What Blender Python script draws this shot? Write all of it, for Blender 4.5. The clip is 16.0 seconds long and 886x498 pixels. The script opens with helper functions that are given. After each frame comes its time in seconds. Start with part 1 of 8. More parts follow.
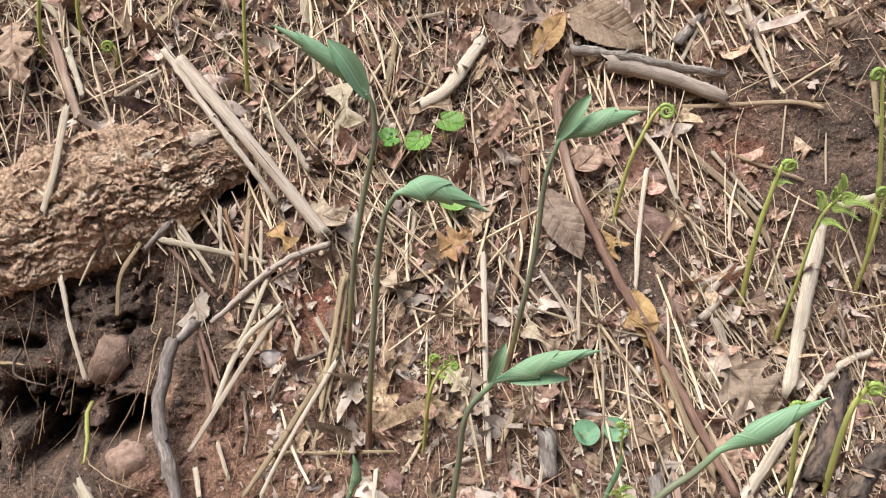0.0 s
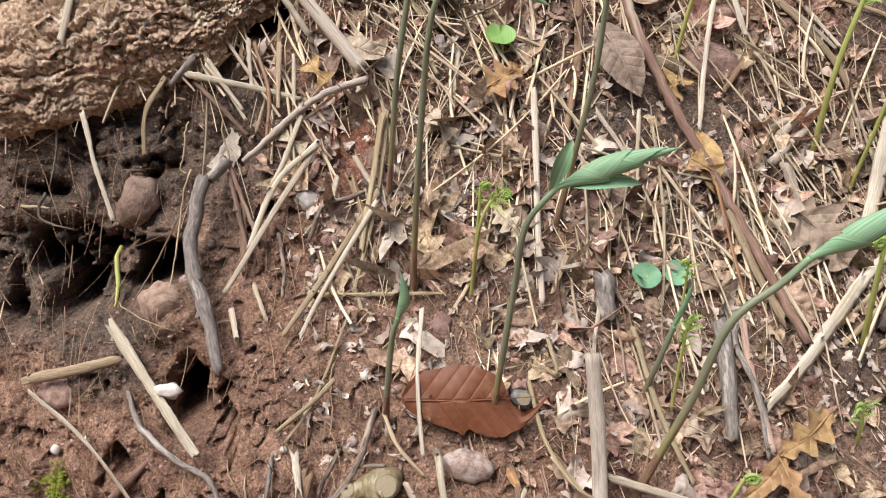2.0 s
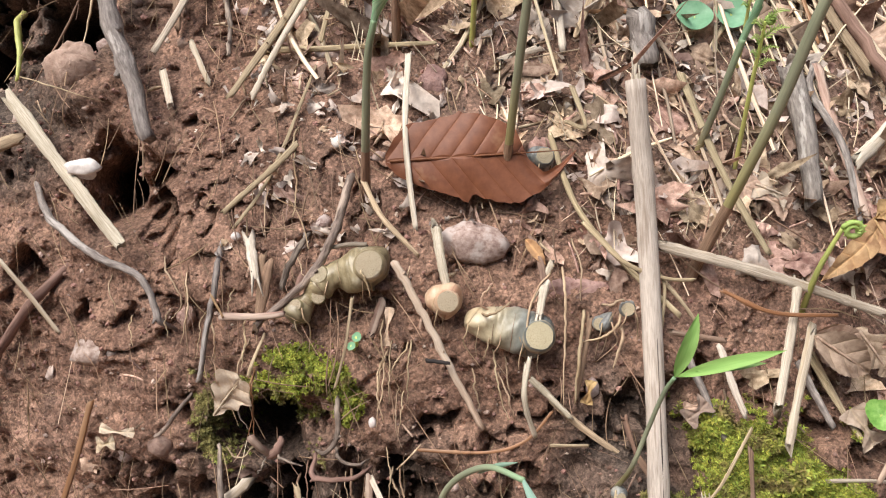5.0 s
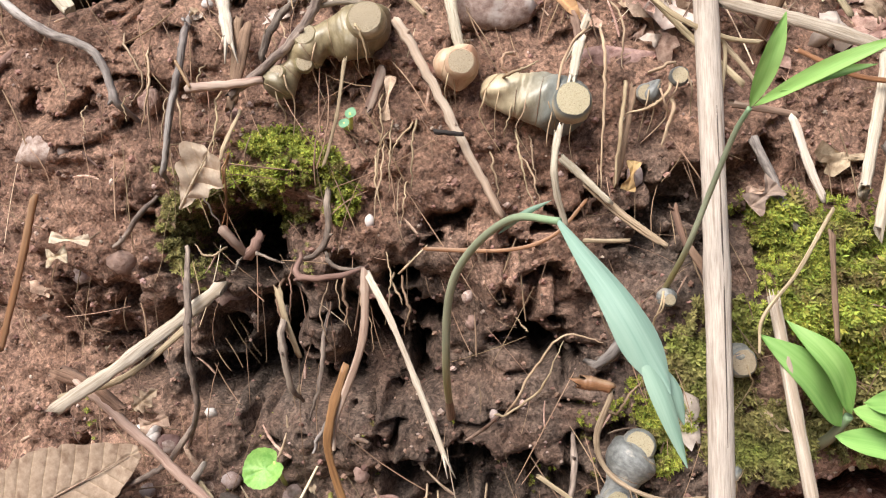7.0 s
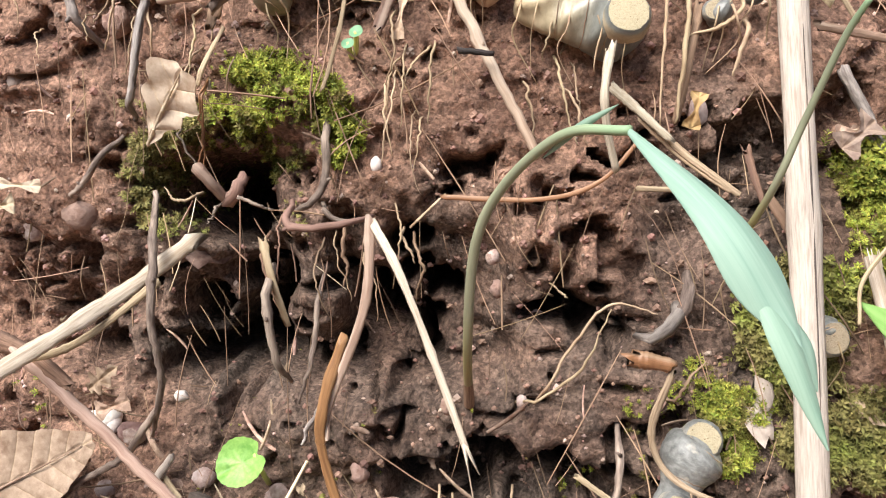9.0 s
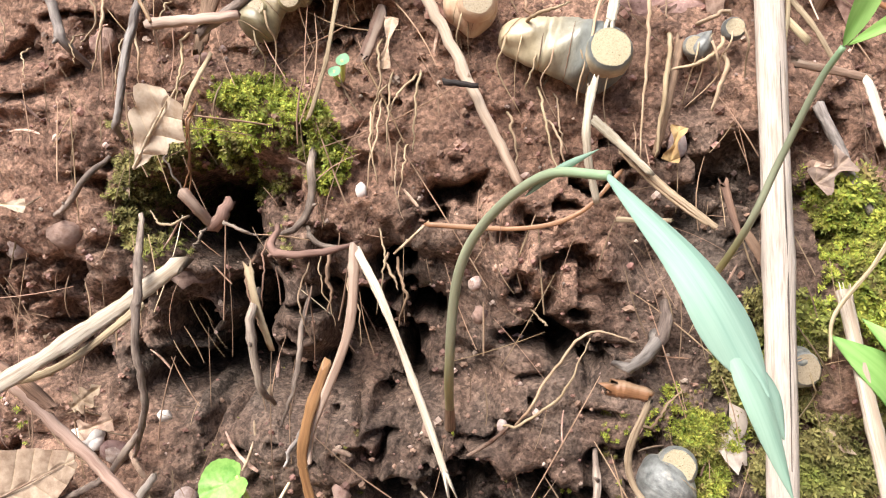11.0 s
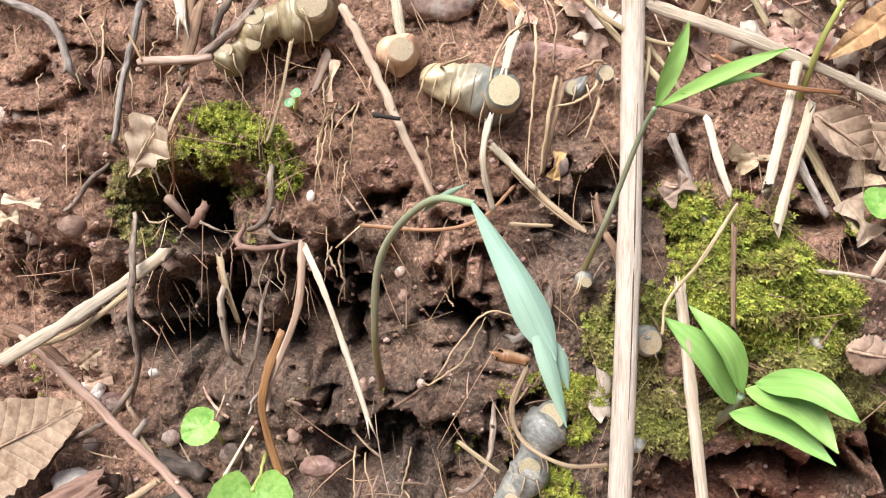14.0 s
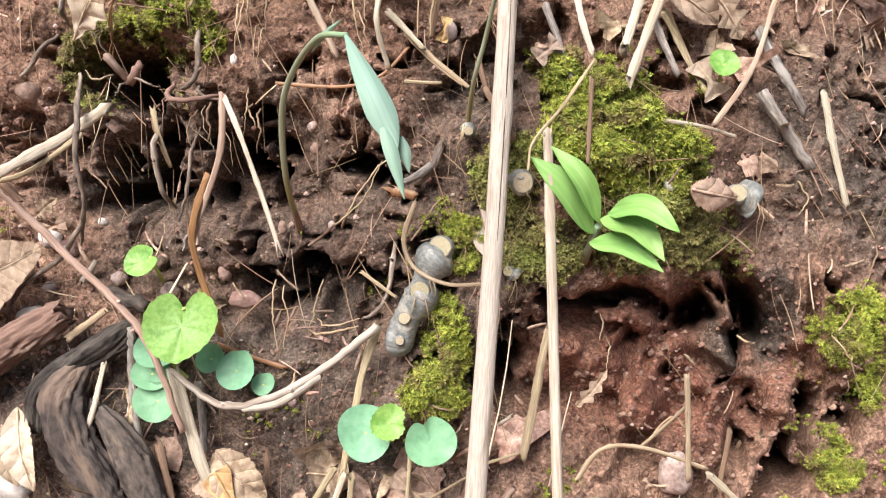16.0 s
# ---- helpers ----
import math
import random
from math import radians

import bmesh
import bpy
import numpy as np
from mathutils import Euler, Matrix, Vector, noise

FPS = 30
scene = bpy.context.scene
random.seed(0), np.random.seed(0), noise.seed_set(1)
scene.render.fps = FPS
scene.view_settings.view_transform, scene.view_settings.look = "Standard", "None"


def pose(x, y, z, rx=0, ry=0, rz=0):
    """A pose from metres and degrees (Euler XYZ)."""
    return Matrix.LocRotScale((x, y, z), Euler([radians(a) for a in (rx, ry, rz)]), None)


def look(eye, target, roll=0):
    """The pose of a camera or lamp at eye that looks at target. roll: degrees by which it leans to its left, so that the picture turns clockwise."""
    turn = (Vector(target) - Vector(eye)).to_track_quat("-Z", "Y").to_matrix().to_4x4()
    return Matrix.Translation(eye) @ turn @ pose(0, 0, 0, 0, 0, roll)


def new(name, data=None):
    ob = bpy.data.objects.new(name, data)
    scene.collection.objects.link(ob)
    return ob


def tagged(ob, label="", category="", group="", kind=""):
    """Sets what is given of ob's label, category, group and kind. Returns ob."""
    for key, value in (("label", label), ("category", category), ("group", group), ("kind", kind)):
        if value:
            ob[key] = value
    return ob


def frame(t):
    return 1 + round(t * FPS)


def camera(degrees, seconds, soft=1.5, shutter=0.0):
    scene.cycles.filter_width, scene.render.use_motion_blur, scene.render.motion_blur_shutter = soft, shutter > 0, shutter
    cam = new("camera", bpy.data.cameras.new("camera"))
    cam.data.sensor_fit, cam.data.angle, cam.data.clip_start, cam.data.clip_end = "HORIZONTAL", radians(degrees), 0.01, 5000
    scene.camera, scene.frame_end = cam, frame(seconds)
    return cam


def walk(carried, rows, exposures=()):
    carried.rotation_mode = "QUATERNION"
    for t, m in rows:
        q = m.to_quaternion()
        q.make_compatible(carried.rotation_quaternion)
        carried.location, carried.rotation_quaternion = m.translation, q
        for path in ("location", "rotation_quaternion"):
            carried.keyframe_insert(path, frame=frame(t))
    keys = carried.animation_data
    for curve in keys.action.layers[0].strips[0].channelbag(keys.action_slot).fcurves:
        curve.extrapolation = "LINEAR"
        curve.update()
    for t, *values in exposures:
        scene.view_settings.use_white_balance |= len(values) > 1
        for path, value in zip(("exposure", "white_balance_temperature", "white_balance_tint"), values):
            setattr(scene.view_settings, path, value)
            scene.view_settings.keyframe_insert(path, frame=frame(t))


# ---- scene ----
cam = camera(61.5, 16.0, soft=1.1)
METRES, EYE, TILT, LEAN, TURN = 0.5, 0.9, -30.0, 0.0, 0.0
EXPOSURE = 0.56
ROWS = [
    (0.0, 0.0, 0.0, 0.0, -0.0, 0.0, 0.0),
    (0.5, -0.0096, 0.0135, -0.0323, 0.55, -1.45, -0.02),
    (1.0, -0.01, 0.0231, -0.0527, 1.19, -2.77, 0.03),
    (1.5, -0.0133, 0.0395, -0.0769, 1.4, -4.07, 0.12),
    (2.0, -0.0263, 0.062, -0.1154, 1.94, -5.16, 0.29),
    (2.5, -0.0373, 0.0914, -0.1461, 2.2, -6.26, 0.49),
    (3.0, -0.0433, 0.1212, -0.1787, 2.04, -7.25, 0.82),
    (3.5, -0.0427, 0.1559, -0.2248, 1.88, -8.15, 0.95),
    (4.0, -0.0349, 0.1829, -0.2599, 1.55, -7.96, 1.48),
    (6.5, -0.0441, 0.2764, -0.4219, 1.3, -9.83, 2.53),
    (7.0, -0.0467, 0.2899, -0.4695, 1.77, -10.07, 1.96),
    (7.5, -0.0488, 0.315, -0.4877, 1.75, -9.13, 1.77),
    (8.0, -0.0572, 0.3424, -0.5091, 1.89, -8.83, 1.37),
    (10.5, -0.0642, 0.3719, -0.5198, 1.01, -8.86, 0.34),
    (11.0, -0.0616, 0.3611, -0.5029, 0.7, -8.91, 0.07),
    (11.5, -0.0599, 0.3497, -0.4811, 0.36, -8.23, -0.29),
    (12.0, -0.0601, 0.3409, -0.462, 0.23, -8.17, -0.38),
    (12.5, -0.0501, 0.3284, -0.4576, 0.13, -9.07, -0.41),
    (13.0, -0.048, 0.3211, -0.4516, 0.12, -9.86, -0.6),
    (13.5, -0.0308, 0.2919, -0.472, 0.28, -11.03, -0.58),
    (14.0, -0.0202, 0.2607, -0.4677, 0.21, -11.37, -0.86),
    (14.5, -0.008, 0.2245, -0.4712, 0.15, -12.3, -0.88),
    (15.0, 0.0074, 0.2058, -0.4735, -0.2, -12.48, -0.94),
    (15.5, 0.0246, 0.1845, -0.5008, -0.07, -13.08, -0.99),
    (16.0, 0.0533, 0.1657, -0.5335, 0.11, -14.01, -1.07),
]
walk(cam, [(t, pose(0, 0, EYE, TILT, LEAN, TURN) @ pose(METRES * x, METRES * y, METRES * z, 90 + pitch, roll, yaw)) for t, x, y, z, yaw, pitch, roll in ROWS], exposures=((0.0, EXPOSURE), (3.5, EXPOSURE), (6.5, EXPOSURE + 0.35), (8.2, EXPOSURE + 0.5), (10.5, EXPOSURE + 0.85), (12.0, EXPOSURE + 0.65), (16.0, EXPOSURE + 0.62)))

# the bank is laid out looking straight at it (x right, y into it, z up its face) and then tilted back
BANK_TURN = np.array(pose(0, 0, 0, TILT, LEAN, TURN).to_3x3())
BANK_EYE = np.array((0.0, 0.0, EYE))

# ---- light: a bright overcast sky with a soft high sun ----
SUN_HEIGHT, SUN_WAY = 68.0, 258.0
world = bpy.data.worlds.new("sky")
scene.world = world
world.use_nodes = True
sky = world.node_tree.nodes.new("ShaderNodeTexSky")
sky.sky_type, sky.sun_disc = "NISHITA", False
sky.sun_elevation, sky.sun_rotation = radians(SUN_HEIGHT), radians(SUN_WAY)
sky.dust_density, sky.ozone_density = 4.0, 0.6
background = world.node_tree.nodes["Background"]
world.node_tree.links.new(sky.outputs["Color"], background.inputs["Color"])
background.inputs["Strength"].default_value = 0.092
sun = new("sun", bpy.data.lights.new("sun", "SUN"))
sun.data.energy, sun.data.angle, sun.data.color = 3.0, radians(40), (1.0, 0.97, 0.94)
SUN_FROM = Vector((math.sin(radians(SUN_WAY)) * math.cos(radians(SUN_HEIGHT)), math.cos(radians(SUN_WAY)) * math.cos(radians(SUN_HEIGHT)), math.sin(radians(SUN_HEIGHT))))
sun.matrix_world = look(SUN_FROM * 10, (0, 0, 0))

# ---- form of the bank ----
# coarse form of the bank, looking straight at it: depth y over (x, z)
RISE = (0.25, 0.15, 0.05, 0.0, -0.06, -0.11, -0.155, -0.2, -0.24, -0.29, -0.34, -0.42, -0.5)
FACE = (0.6, 0.556, 0.518, 0.498, 0.474, 0.452, 0.416, 0.394, 0.381, 0.374, 0.372, 0.356, 0.338)
SKEW = (0.12, 0.138, 0.137, 0.133, 0.116, 0.097, 0.079, 0.045, -0.005, -0.068, -0.09, -0.055, -0.02)
BOWL = (-0.3, -0.3, -0.1, 0.095, 0.344, 0.54, 0.66, 0.72, 0.74, 0.71, 0.65, 0.53, 0.4)
HOLLOWS = []


def hollow(place, wide, high, deep, turn=0.0):
    """A rounded hollow in the bank (deep < 0: a swelling)."""
    HOLLOWS.append((place[0], place[1], wide, high, deep, math.radians(turn)))


def knots(z, values):
    """Smooth curve through the values at the heights RISE."""
    zs, vs = np.array(RISE[::-1]), np.array(values[::-1])
    return sum(np.interp(z + d, zs, vs) for d in (-0.03, -0.015, 0.0, 0.015, 0.03)) / 5


def relief(x, z, holes=False):
    """Depth of the bank; holes: with the hollows dug into it, not its swellings alone."""
    x, z = np.asarray(x, float), np.asarray(z, float)
    c = np.clip(x, -0.32, 0.32)
    y = knots(z, FACE) + c * knots(z, SKEW) + c * c * knots(z, BOWL)
    for hx, hz, wide, high, deep, turn in HOLLOWS:
        if deep > 0 and not holes:
            continue
        u, v = x - hx, z - hz
        u, v = u * math.cos(turn) + v * math.sin(turn), v * math.cos(turn) - u * math.sin(turn)
        q = (u / wide) ** 2 + (v / high) ** 2
        y = y + deep * (np.clip(1.9 * np.exp(-q ** 1.5), 0, 1) if deep > 0 else np.exp(-q ** 1.5))
    return y


hollow((-.2538, -.096), wide=.028, high=.014, deep=0.045)
hollow((-.1917, -.1042), wide=.0154, high=.0103, deep=0.057)
hollow((-.2249, -.0422), wide=.0674, high=.0319, deep=0.010)
hollow((-.1401, .0397), wide=.0187, high=.0097, deep=0.057)
hollow((-.228, -.1156), wide=.0182, high=.0182, deep=0.046)
hollow((-.1817, -.1327), wide=.019, high=.0132, deep=-0.014)
hollow((-.1574, -.1775), wide=.0125, high=.0166, deep=0.036)
hollow((-.061, -.2225), wide=.0136, high=.0058, deep=0.046)
hollow((.1373, -.3728), wide=.0085, high=.018, deep=-0.022)
hollow((.0985, -.2949), wide=.0375, high=.0309, deep=-0.012)
hollow((.0307, -.3783), wide=.017, high=.034, deep=-0.010)
hollow((.1904, -.3718), wide=.028, high=.021, deep=-0.010)
hollow((-.0853, -.2448), wide=.0224, high=.0129, deep=-0.008)
hollow((-.138, -.2045), wide=.0028, high=.0021, deep=0.027)
hollow((-.1422, -.1913), wide=.0072, high=.0039, deep=0.041)
hollow((-.2532, -.0999), wide=.0139, high=.008, deep=0.061)
hollow((-.2389, -.1221), wide=.0121, high=.0121, deep=0.054)
hollow((-.1905, -.1022), wide=.009, high=.0072, deep=0.047)
hollow((-.274, -.1096), wide=.0093, high=.0124, deep=0.041)
hollow((-.1992, -.0511), wide=.011, high=.0043, deep=0.027)
hollow((-.1557, -.1764), wide=.0111, high=.0094, deep=0.047)
hollow((-.1404, -.1969), wide=.0038, high=.0049, deep=0.041)
hollow((-.2028, -.2119), wide=.0057, high=.0085, deep=0.034)
hollow((-.1731, -.2295), wide=.0055, high=.0044, deep=0.027)
hollow((-.2663, -.0574), wide=.0124, high=.005, deep=0.027)
hollow((-.2511, -.109), wide=.016, high=.0096, deep=0.045)
hollow((-.2148, -.1041), wide=.0057, high=.0127, deep=0.04)
hollow((-.1665, -.1717), wide=.0117, high=.0146, deep=0.04)
hollow((-.2818, -.1299), wide=.0097, high=.0077, deep=0.04)
hollow((.119, -.3932), wide=.0617, high=.0343, deep=0.02)
hollow((-.095, -.313), wide=.05, high=.021, deep=0.024)
hollow((-.035, -.312), wide=.022, high=.03, deep=0.008)
hollow((-.03, -.362), wide=.05, high=.011, deep=0.022)
hollow((-.1, -.272), wide=.022, high=.012, deep=0.02)
hollow((-.104, -.2672), wide=0.0112, high=0.0091, deep=0.052)
hollow((-.1102, -.276), wide=0.0081, high=0.0076, deep=0.046)
hollow((-.0979, -.2807), wide=0.0090, high=0.0059, deep=0.046)
hollow((-.1374, -.2625), wide=0.0040, high=0.0031, deep=0.034)
hollow((-.131, -.2979), wide=0.0046, high=0.0022, deep=0.029)
hollow((-.1147, -.3064), wide=0.0068, high=0.0045, deep=0.034)
hollow((-.0889, -.3029), wide=0.0029, high=0.0040, deep=0.029)
hollow((-.0923, -.3141), wide=0.0070, high=0.0054, deep=0.046)
hollow((-.139, -.3202), wide=0.0047, high=0.0039, deep=0.034)
hollow((-.1115, -.3241), wide=0.0112, high=0.0050, deep=0.046)
hollow((-.0913, -.3242), wide=0.0070, high=0.0070, deep=0.052)
hollow((-.1239, -.3184), wide=0.0040, high=0.0031, deep=0.034)
hollow((-.1012, -.2982), wide=0.0054, high=0.0028, deep=0.023)
hollow((-.076, -.2882), wide=0.0029, high=0.0024, deep=0.023)
hollow((-.0693, -.2953), wide=0.0024, high=0.0036, deep=0.025)
hollow((-.057, -.3086), wide=0.0036, high=0.0061, deep=0.034)
hollow((-.0509, -.2865), wide=0.0035, high=0.0028, deep=0.029)
hollow((-.0457, -.2959), wide=0.0028, high=0.0035, deep=0.029)
hollow((-.0493, -.3114), wide=0.0032, high=0.0066, deep=0.034)
hollow((-.0394, -.302), wide=0.0030, high=0.0060, deep=0.040)
hollow((-.0335, -.3032), wide=0.0018, high=0.0035, deep=0.034)
hollow((-.042, -.3187), wide=0.0028, high=0.0071, deep=0.040)
hollow((-.029, -.2666), wide=0.0064, high=0.0036, deep=0.025)
hollow((-.0335, -.2738), wide=0.0039, high=0.0018, deep=0.021)
hollow((-.0228, -.2721), wide=0.0029, high=0.0015, deep=0.014)
hollow((-.011, -.3054), wide=0.0059, high=0.0028, deep=0.032)
hollow((-.0019, -.3096), wide=0.0049, high=0.0028, deep=0.032)
hollow((-.0148, -.3018), wide=0.0022, high=0.0018, deep=0.021)
hollow((.0008, -.302), wide=0.0015, high=0.0013, deep=0.021)
hollow((.0084, -.313), wide=0.0028, high=0.0028, deep=0.023)
hollow((-.0052, -.2805), wide=0.0013, high=0.0010, deep=0.014)
hollow((-.0207, -.3397), wide=0.0046, high=0.0020, deep=0.009)
hollow((-.0551, -.3548), wide=0.0029, high=0.0037, deep=0.029)
hollow((-.0494, -.3539), wide=0.0029, high=0.0047, deep=0.034)
hollow((-.0323, -.3563), wide=0.0044, high=0.0083, deep=0.046)
hollow((-.0244, -.3509), wide=0.0036, high=0.0034, deep=0.034)
hollow((-.018, -.3527), wide=0.0034, high=0.0051, deep=0.034)
hollow((-.038, -.3662), wide=0.0052, high=0.0031, deep=0.023)
hollow((-.0016, -.3518), wide=0.0032, high=0.0046, deep=0.034)
hollow((.0132, -.3441), wide=0.0035, high=0.0045, deep=0.034)
hollow((.0233, -.3568), wide=0.0028, high=0.0060, deep=0.034)
hollow((-.0643, -.3602), wide=0.0021, high=0.0021, deep=0.023)
hollow((-.0682, -.3212), wide=0.0041, high=0.0031, deep=0.025)
hollow((-.0794, -.322), wide=0.0026, high=0.0047, deep=0.029)
hollow((-.0595, -.3423), wide=0.0047, high=0.0026, deep=0.023)
hollow((-.054, -.3289), wide=0.0031, high=0.0026, deep=0.018)
hollow((.1485, -.3625), wide=0.0059, high=0.0135, deep=0.104)
hollow((.1405, -.3723), wide=0.0036, high=0.0072, deep=0.078)
hollow((.1823, -.4046), wide=0.0045, high=0.0076, deep=0.086)
hollow((.1953, -.4076), wide=0.0029, high=0.0036, deep=0.051)
hollow((.176, -.4161), wide=0.0035, high=0.0035, deep=0.051)
hollow((.1727, -.4277), wide=0.0089, high=0.0103, deep=0.104)
hollow((.1615, -.4319), wide=0.0044, high=0.0056, deep=0.060)
hollow((.1179, -.3653), wide=0.0051, high=0.0051, deep=0.051)
hollow((.1258, -.3635), wide=0.0037, high=0.0051, deep=0.044)
hollow((.0877, -.3555), wide=0.0104, high=0.0036, deep=0.051)
hollow((.0723, -.3548), wide=0.0054, high=0.0037, deep=0.051)
hollow((.1029, -.3601), wide=0.0061, high=0.0036, deep=0.048)
hollow((.0529, -.3909), wide=0.0050, high=0.0071, deep=0.046)
hollow((.0569, -.4006), wide=0.0034, high=0.0039, deep=0.044)
hollow((.1363, -.3537), wide=0.0026, high=0.0026, deep=0.035)
hollow((.1486, -.4174), wide=0.0042, high=0.0042, deep=0.038)
hollow((.1475, -.4243), wide=0.0034, high=0.0042, deep=0.038)
hollow((.1556, -.4008), wide=0.0021, high=0.0028, deep=0.026)
hollow((.1873, -.3524), wide=0.0025, high=0.0021, deep=0.035)
hollow((.0975, -.3749), wide=0.0022, high=0.0028, deep=0.017)
hollow((.1175, -.384), wide=0.0029, high=0.0034, deep=0.021)
hollow((.1051, -.393), wide=0.0026, high=0.0020, deep=0.013)
hollow((.1369, -.3923), wide=0.0024, high=0.0035, deep=0.024)

# ---- small tools ----
rng = random.Random(7)
TABLE = np.random.RandomState(11).rand(65536)


def lattice(ix, iy, iz, seed):
    h = (ix * 73856093) ^ (iy * 19349663) ^ (iz * 83492791) ^ (seed * 2654435)
    return TABLE[(h ^ (h >> 13)) & 65535]


def vnoise(x, y, z=None, seed=0):
    """Smooth value noise, -1 to 1, for arrays; in two or three dimensions."""
    axes = [np.asarray(q, float) for q in ((x, y) if z is None or np.ndim(z) == 0 else (x, y, z))]
    low = [np.floor(q).astype(np.int64) for q in axes]
    part_ = [q - k for q, k in zip(axes, low)]
    part_ = [f * f * (3 - 2 * f) for f in part_]
    total = 0.0
    for corner in range(2 ** len(axes)):
        bits = [corner >> k & 1 for k in range(len(axes))]
        w = 1.0
        for f, q in zip(part_, bits):
            w = w * (f if q else 1 - f)
        total = total + w * lattice(low[0] + bits[0], low[1] + bits[1], low[2] + bits[2] if len(axes) > 2 else 0 * low[0], seed)
    return total * 2 - 1


def fbm(x, y, octaves=4, seed=0):
    return sum(vnoise(x * 2 ** k, y * 2 ** k, None, seed + k) * 0.5 ** k for k in range(octaves))


def patches(x, z, spots):
    """Soft mask, 1 inside a set of rounded patches (x, z, wide, high)."""
    mask = np.zeros_like(np.asarray(x, float))
    for px, pz, wide, high in spots:
        mask = np.maximum(mask, 1.3 - ((x - px) / wide) ** 2 - ((z - pz) / high) ** 2)
    return np.clip(mask + 0.45 * fbm(x * 70, z * 70, 3, 50), 0, 1)


# Pitted stretches: extra pores, plus the shade of their holes painted as darker soil.
PITTED_SHADE = ((-0.03, -0.34, 0.06, 0.025), (0.005, -0.325, 0.03, 0.03), (-0.095, -0.3, 0.055, 0.032), (-0.035, -0.3, 0.025, 0.035), (-0.06, -0.345, 0.07, 0.035), (0.0, -0.35, 0.06, 0.045), (-0.09, -0.325, 0.06, 0.025), (0.04, -0.35, 0.03, 0.06), (-0.02, -0.31, 0.03, 0.015))


def litter_here(x, z):
    """How much of the ground lies under litter: all of the gentle upper slope, little of the steep face."""
    edge = -0.185 + 0.5 * np.clip(np.asarray(x) - 0.06, 0, 0.3) * -1.0 + 0.02 * vnoise(np.asarray(x) * 30, np.asarray(z) * 30, None, 9)
    edge = np.where(np.asarray(x) < -0.1, -0.06 + 0.25 * (-0.1 - np.asarray(x)), edge)
    return np.clip((np.asarray(z) - edge) / 0.05 + 0.5, 0, 1)


def open_slope(x, z):
    """1 where long stems lie thick; less on the earthy stretch above the steep face."""
    return np.clip(0.3 + (z + 0.09) / 0.09 + np.clip((x - 0.04) / 0.05, 0, 1), 0.3, 1)


def away_from_recess(x, z):
    return np.where((x > 0.06) & (z < -0.335), 0.12, 1.0)


def smooth(f):
    f = np.clip(f, 0, 1)
    return f * f * (3 - 2 * f)


def rough_relief(x, z):
    """The bank with its crumbs, pores, ledges and holes: the depth, and the height moved up where it is dug in level."""
    x, z = np.asarray(x, float), np.asarray(z, float)
    top = litter_here(x, z)
    wx, wz = 0.005 * fbm(x * 70, z * 70, 5, 71), 0.005 * fbm(x * 70, z * 70, 5, 81)
    coarse = relief(x, z)
    dug = relief(x + wx, z + wz, True) - relief(x + wx, z + wz)
    lumps = np.clip(0.68 + 0.95 * vnoise(x * 66, z * 50, None, 91) + 0.45 * vnoise(x * 130, z * 110, None, 92), 0.15, 1.25)
    y = relief(x + wx * 0.5, z + wz * 0.5) + dug * lumps
    y = y + 0.0035 * fbm(x * 42, z * 42, 3, 1) * (1 - 0.3 * top)
    bare = 1 - 0.85 * top
    y = y + bare * 0.0016 * (np.abs(vnoise(x * 150, z * 150, None, 5)) - 0.4) + 0.0006 * vnoise(x * 420, z * 420, None, 6) + bare * 0.0011 * np.abs(vnoise(x * 300, z * 280, None, 7)) + bare * 0.0012 * fbm(x * 95, z * 80, 3, 8)
    open_ = np.clip(vnoise(x * 24, z * 30, None, 33) * 1.3 - 0.05 + 0.75 * patches(x, z, PITTED_SHADE), 0, 1)
    pores = np.clip((vnoise(x * 62 + 1.2 * vnoise(x * 150, z * 150, None, 21), z * 78 + 1.2 * vnoise(x * 130, z * 130, None, 23), None, 20) - 0.36) / 0.16, 0, 1)
    fine = np.clip((vnoise(x * 170, z * 220, None, 22) - 0.5) / 0.3, 0, 1)
    y = y + bare * (0.016 * pores * open_ + 0.007 * fine * open_)
    ledge = np.clip((fbm(x * 16, z * 58, 3, 40) - 0.15) / 0.5, 0, 1)
    y = y + bare * 0.002 * ledge
    cave = smooth((x - 0.07) / 0.03) * smooth((-0.34 - z) / 0.02)
    y = y + cave * (0.007 * vnoise(x * 85, z * 30, None, 101) + 0.004 * np.abs(vnoise(x * 210, z * 60, None, 104)) + 0.003 * fbm(x * 170, z * 95, 5, 105) + 0.007 * np.clip((vnoise(x * 130, z * 60, None, 102) - 0.45) / 0.15, 0, 1))
    steep = smooth((x - 0.05) / 0.05) * smooth((-0.30 - z) / 0.05)
    dig = y - coarse
    left = smooth((-0.12 - x) / 0.05) * smooth((z + 0.23) / 0.04)
    face = smooth((-0.235 - z) / 0.03) * (1 - steep)
    return x + (0.4 * steep - 0.25 * left) * np.clip(dig, 0, 0.12), y, z + np.clip(dig * (0.55 - 0.88 * steep - 0.55 * left - 0.62 * face), -0.04, 0.05)


def at(p, extra=0.0):
    """A place (x, z[, lift]) on the bank as a point before the tilt."""
    lift = (p[2] if len(p) > 2 else 0.0) + extra
    return np.array((p[0], float(relief(p[0], p[1])) - lift, p[1]))


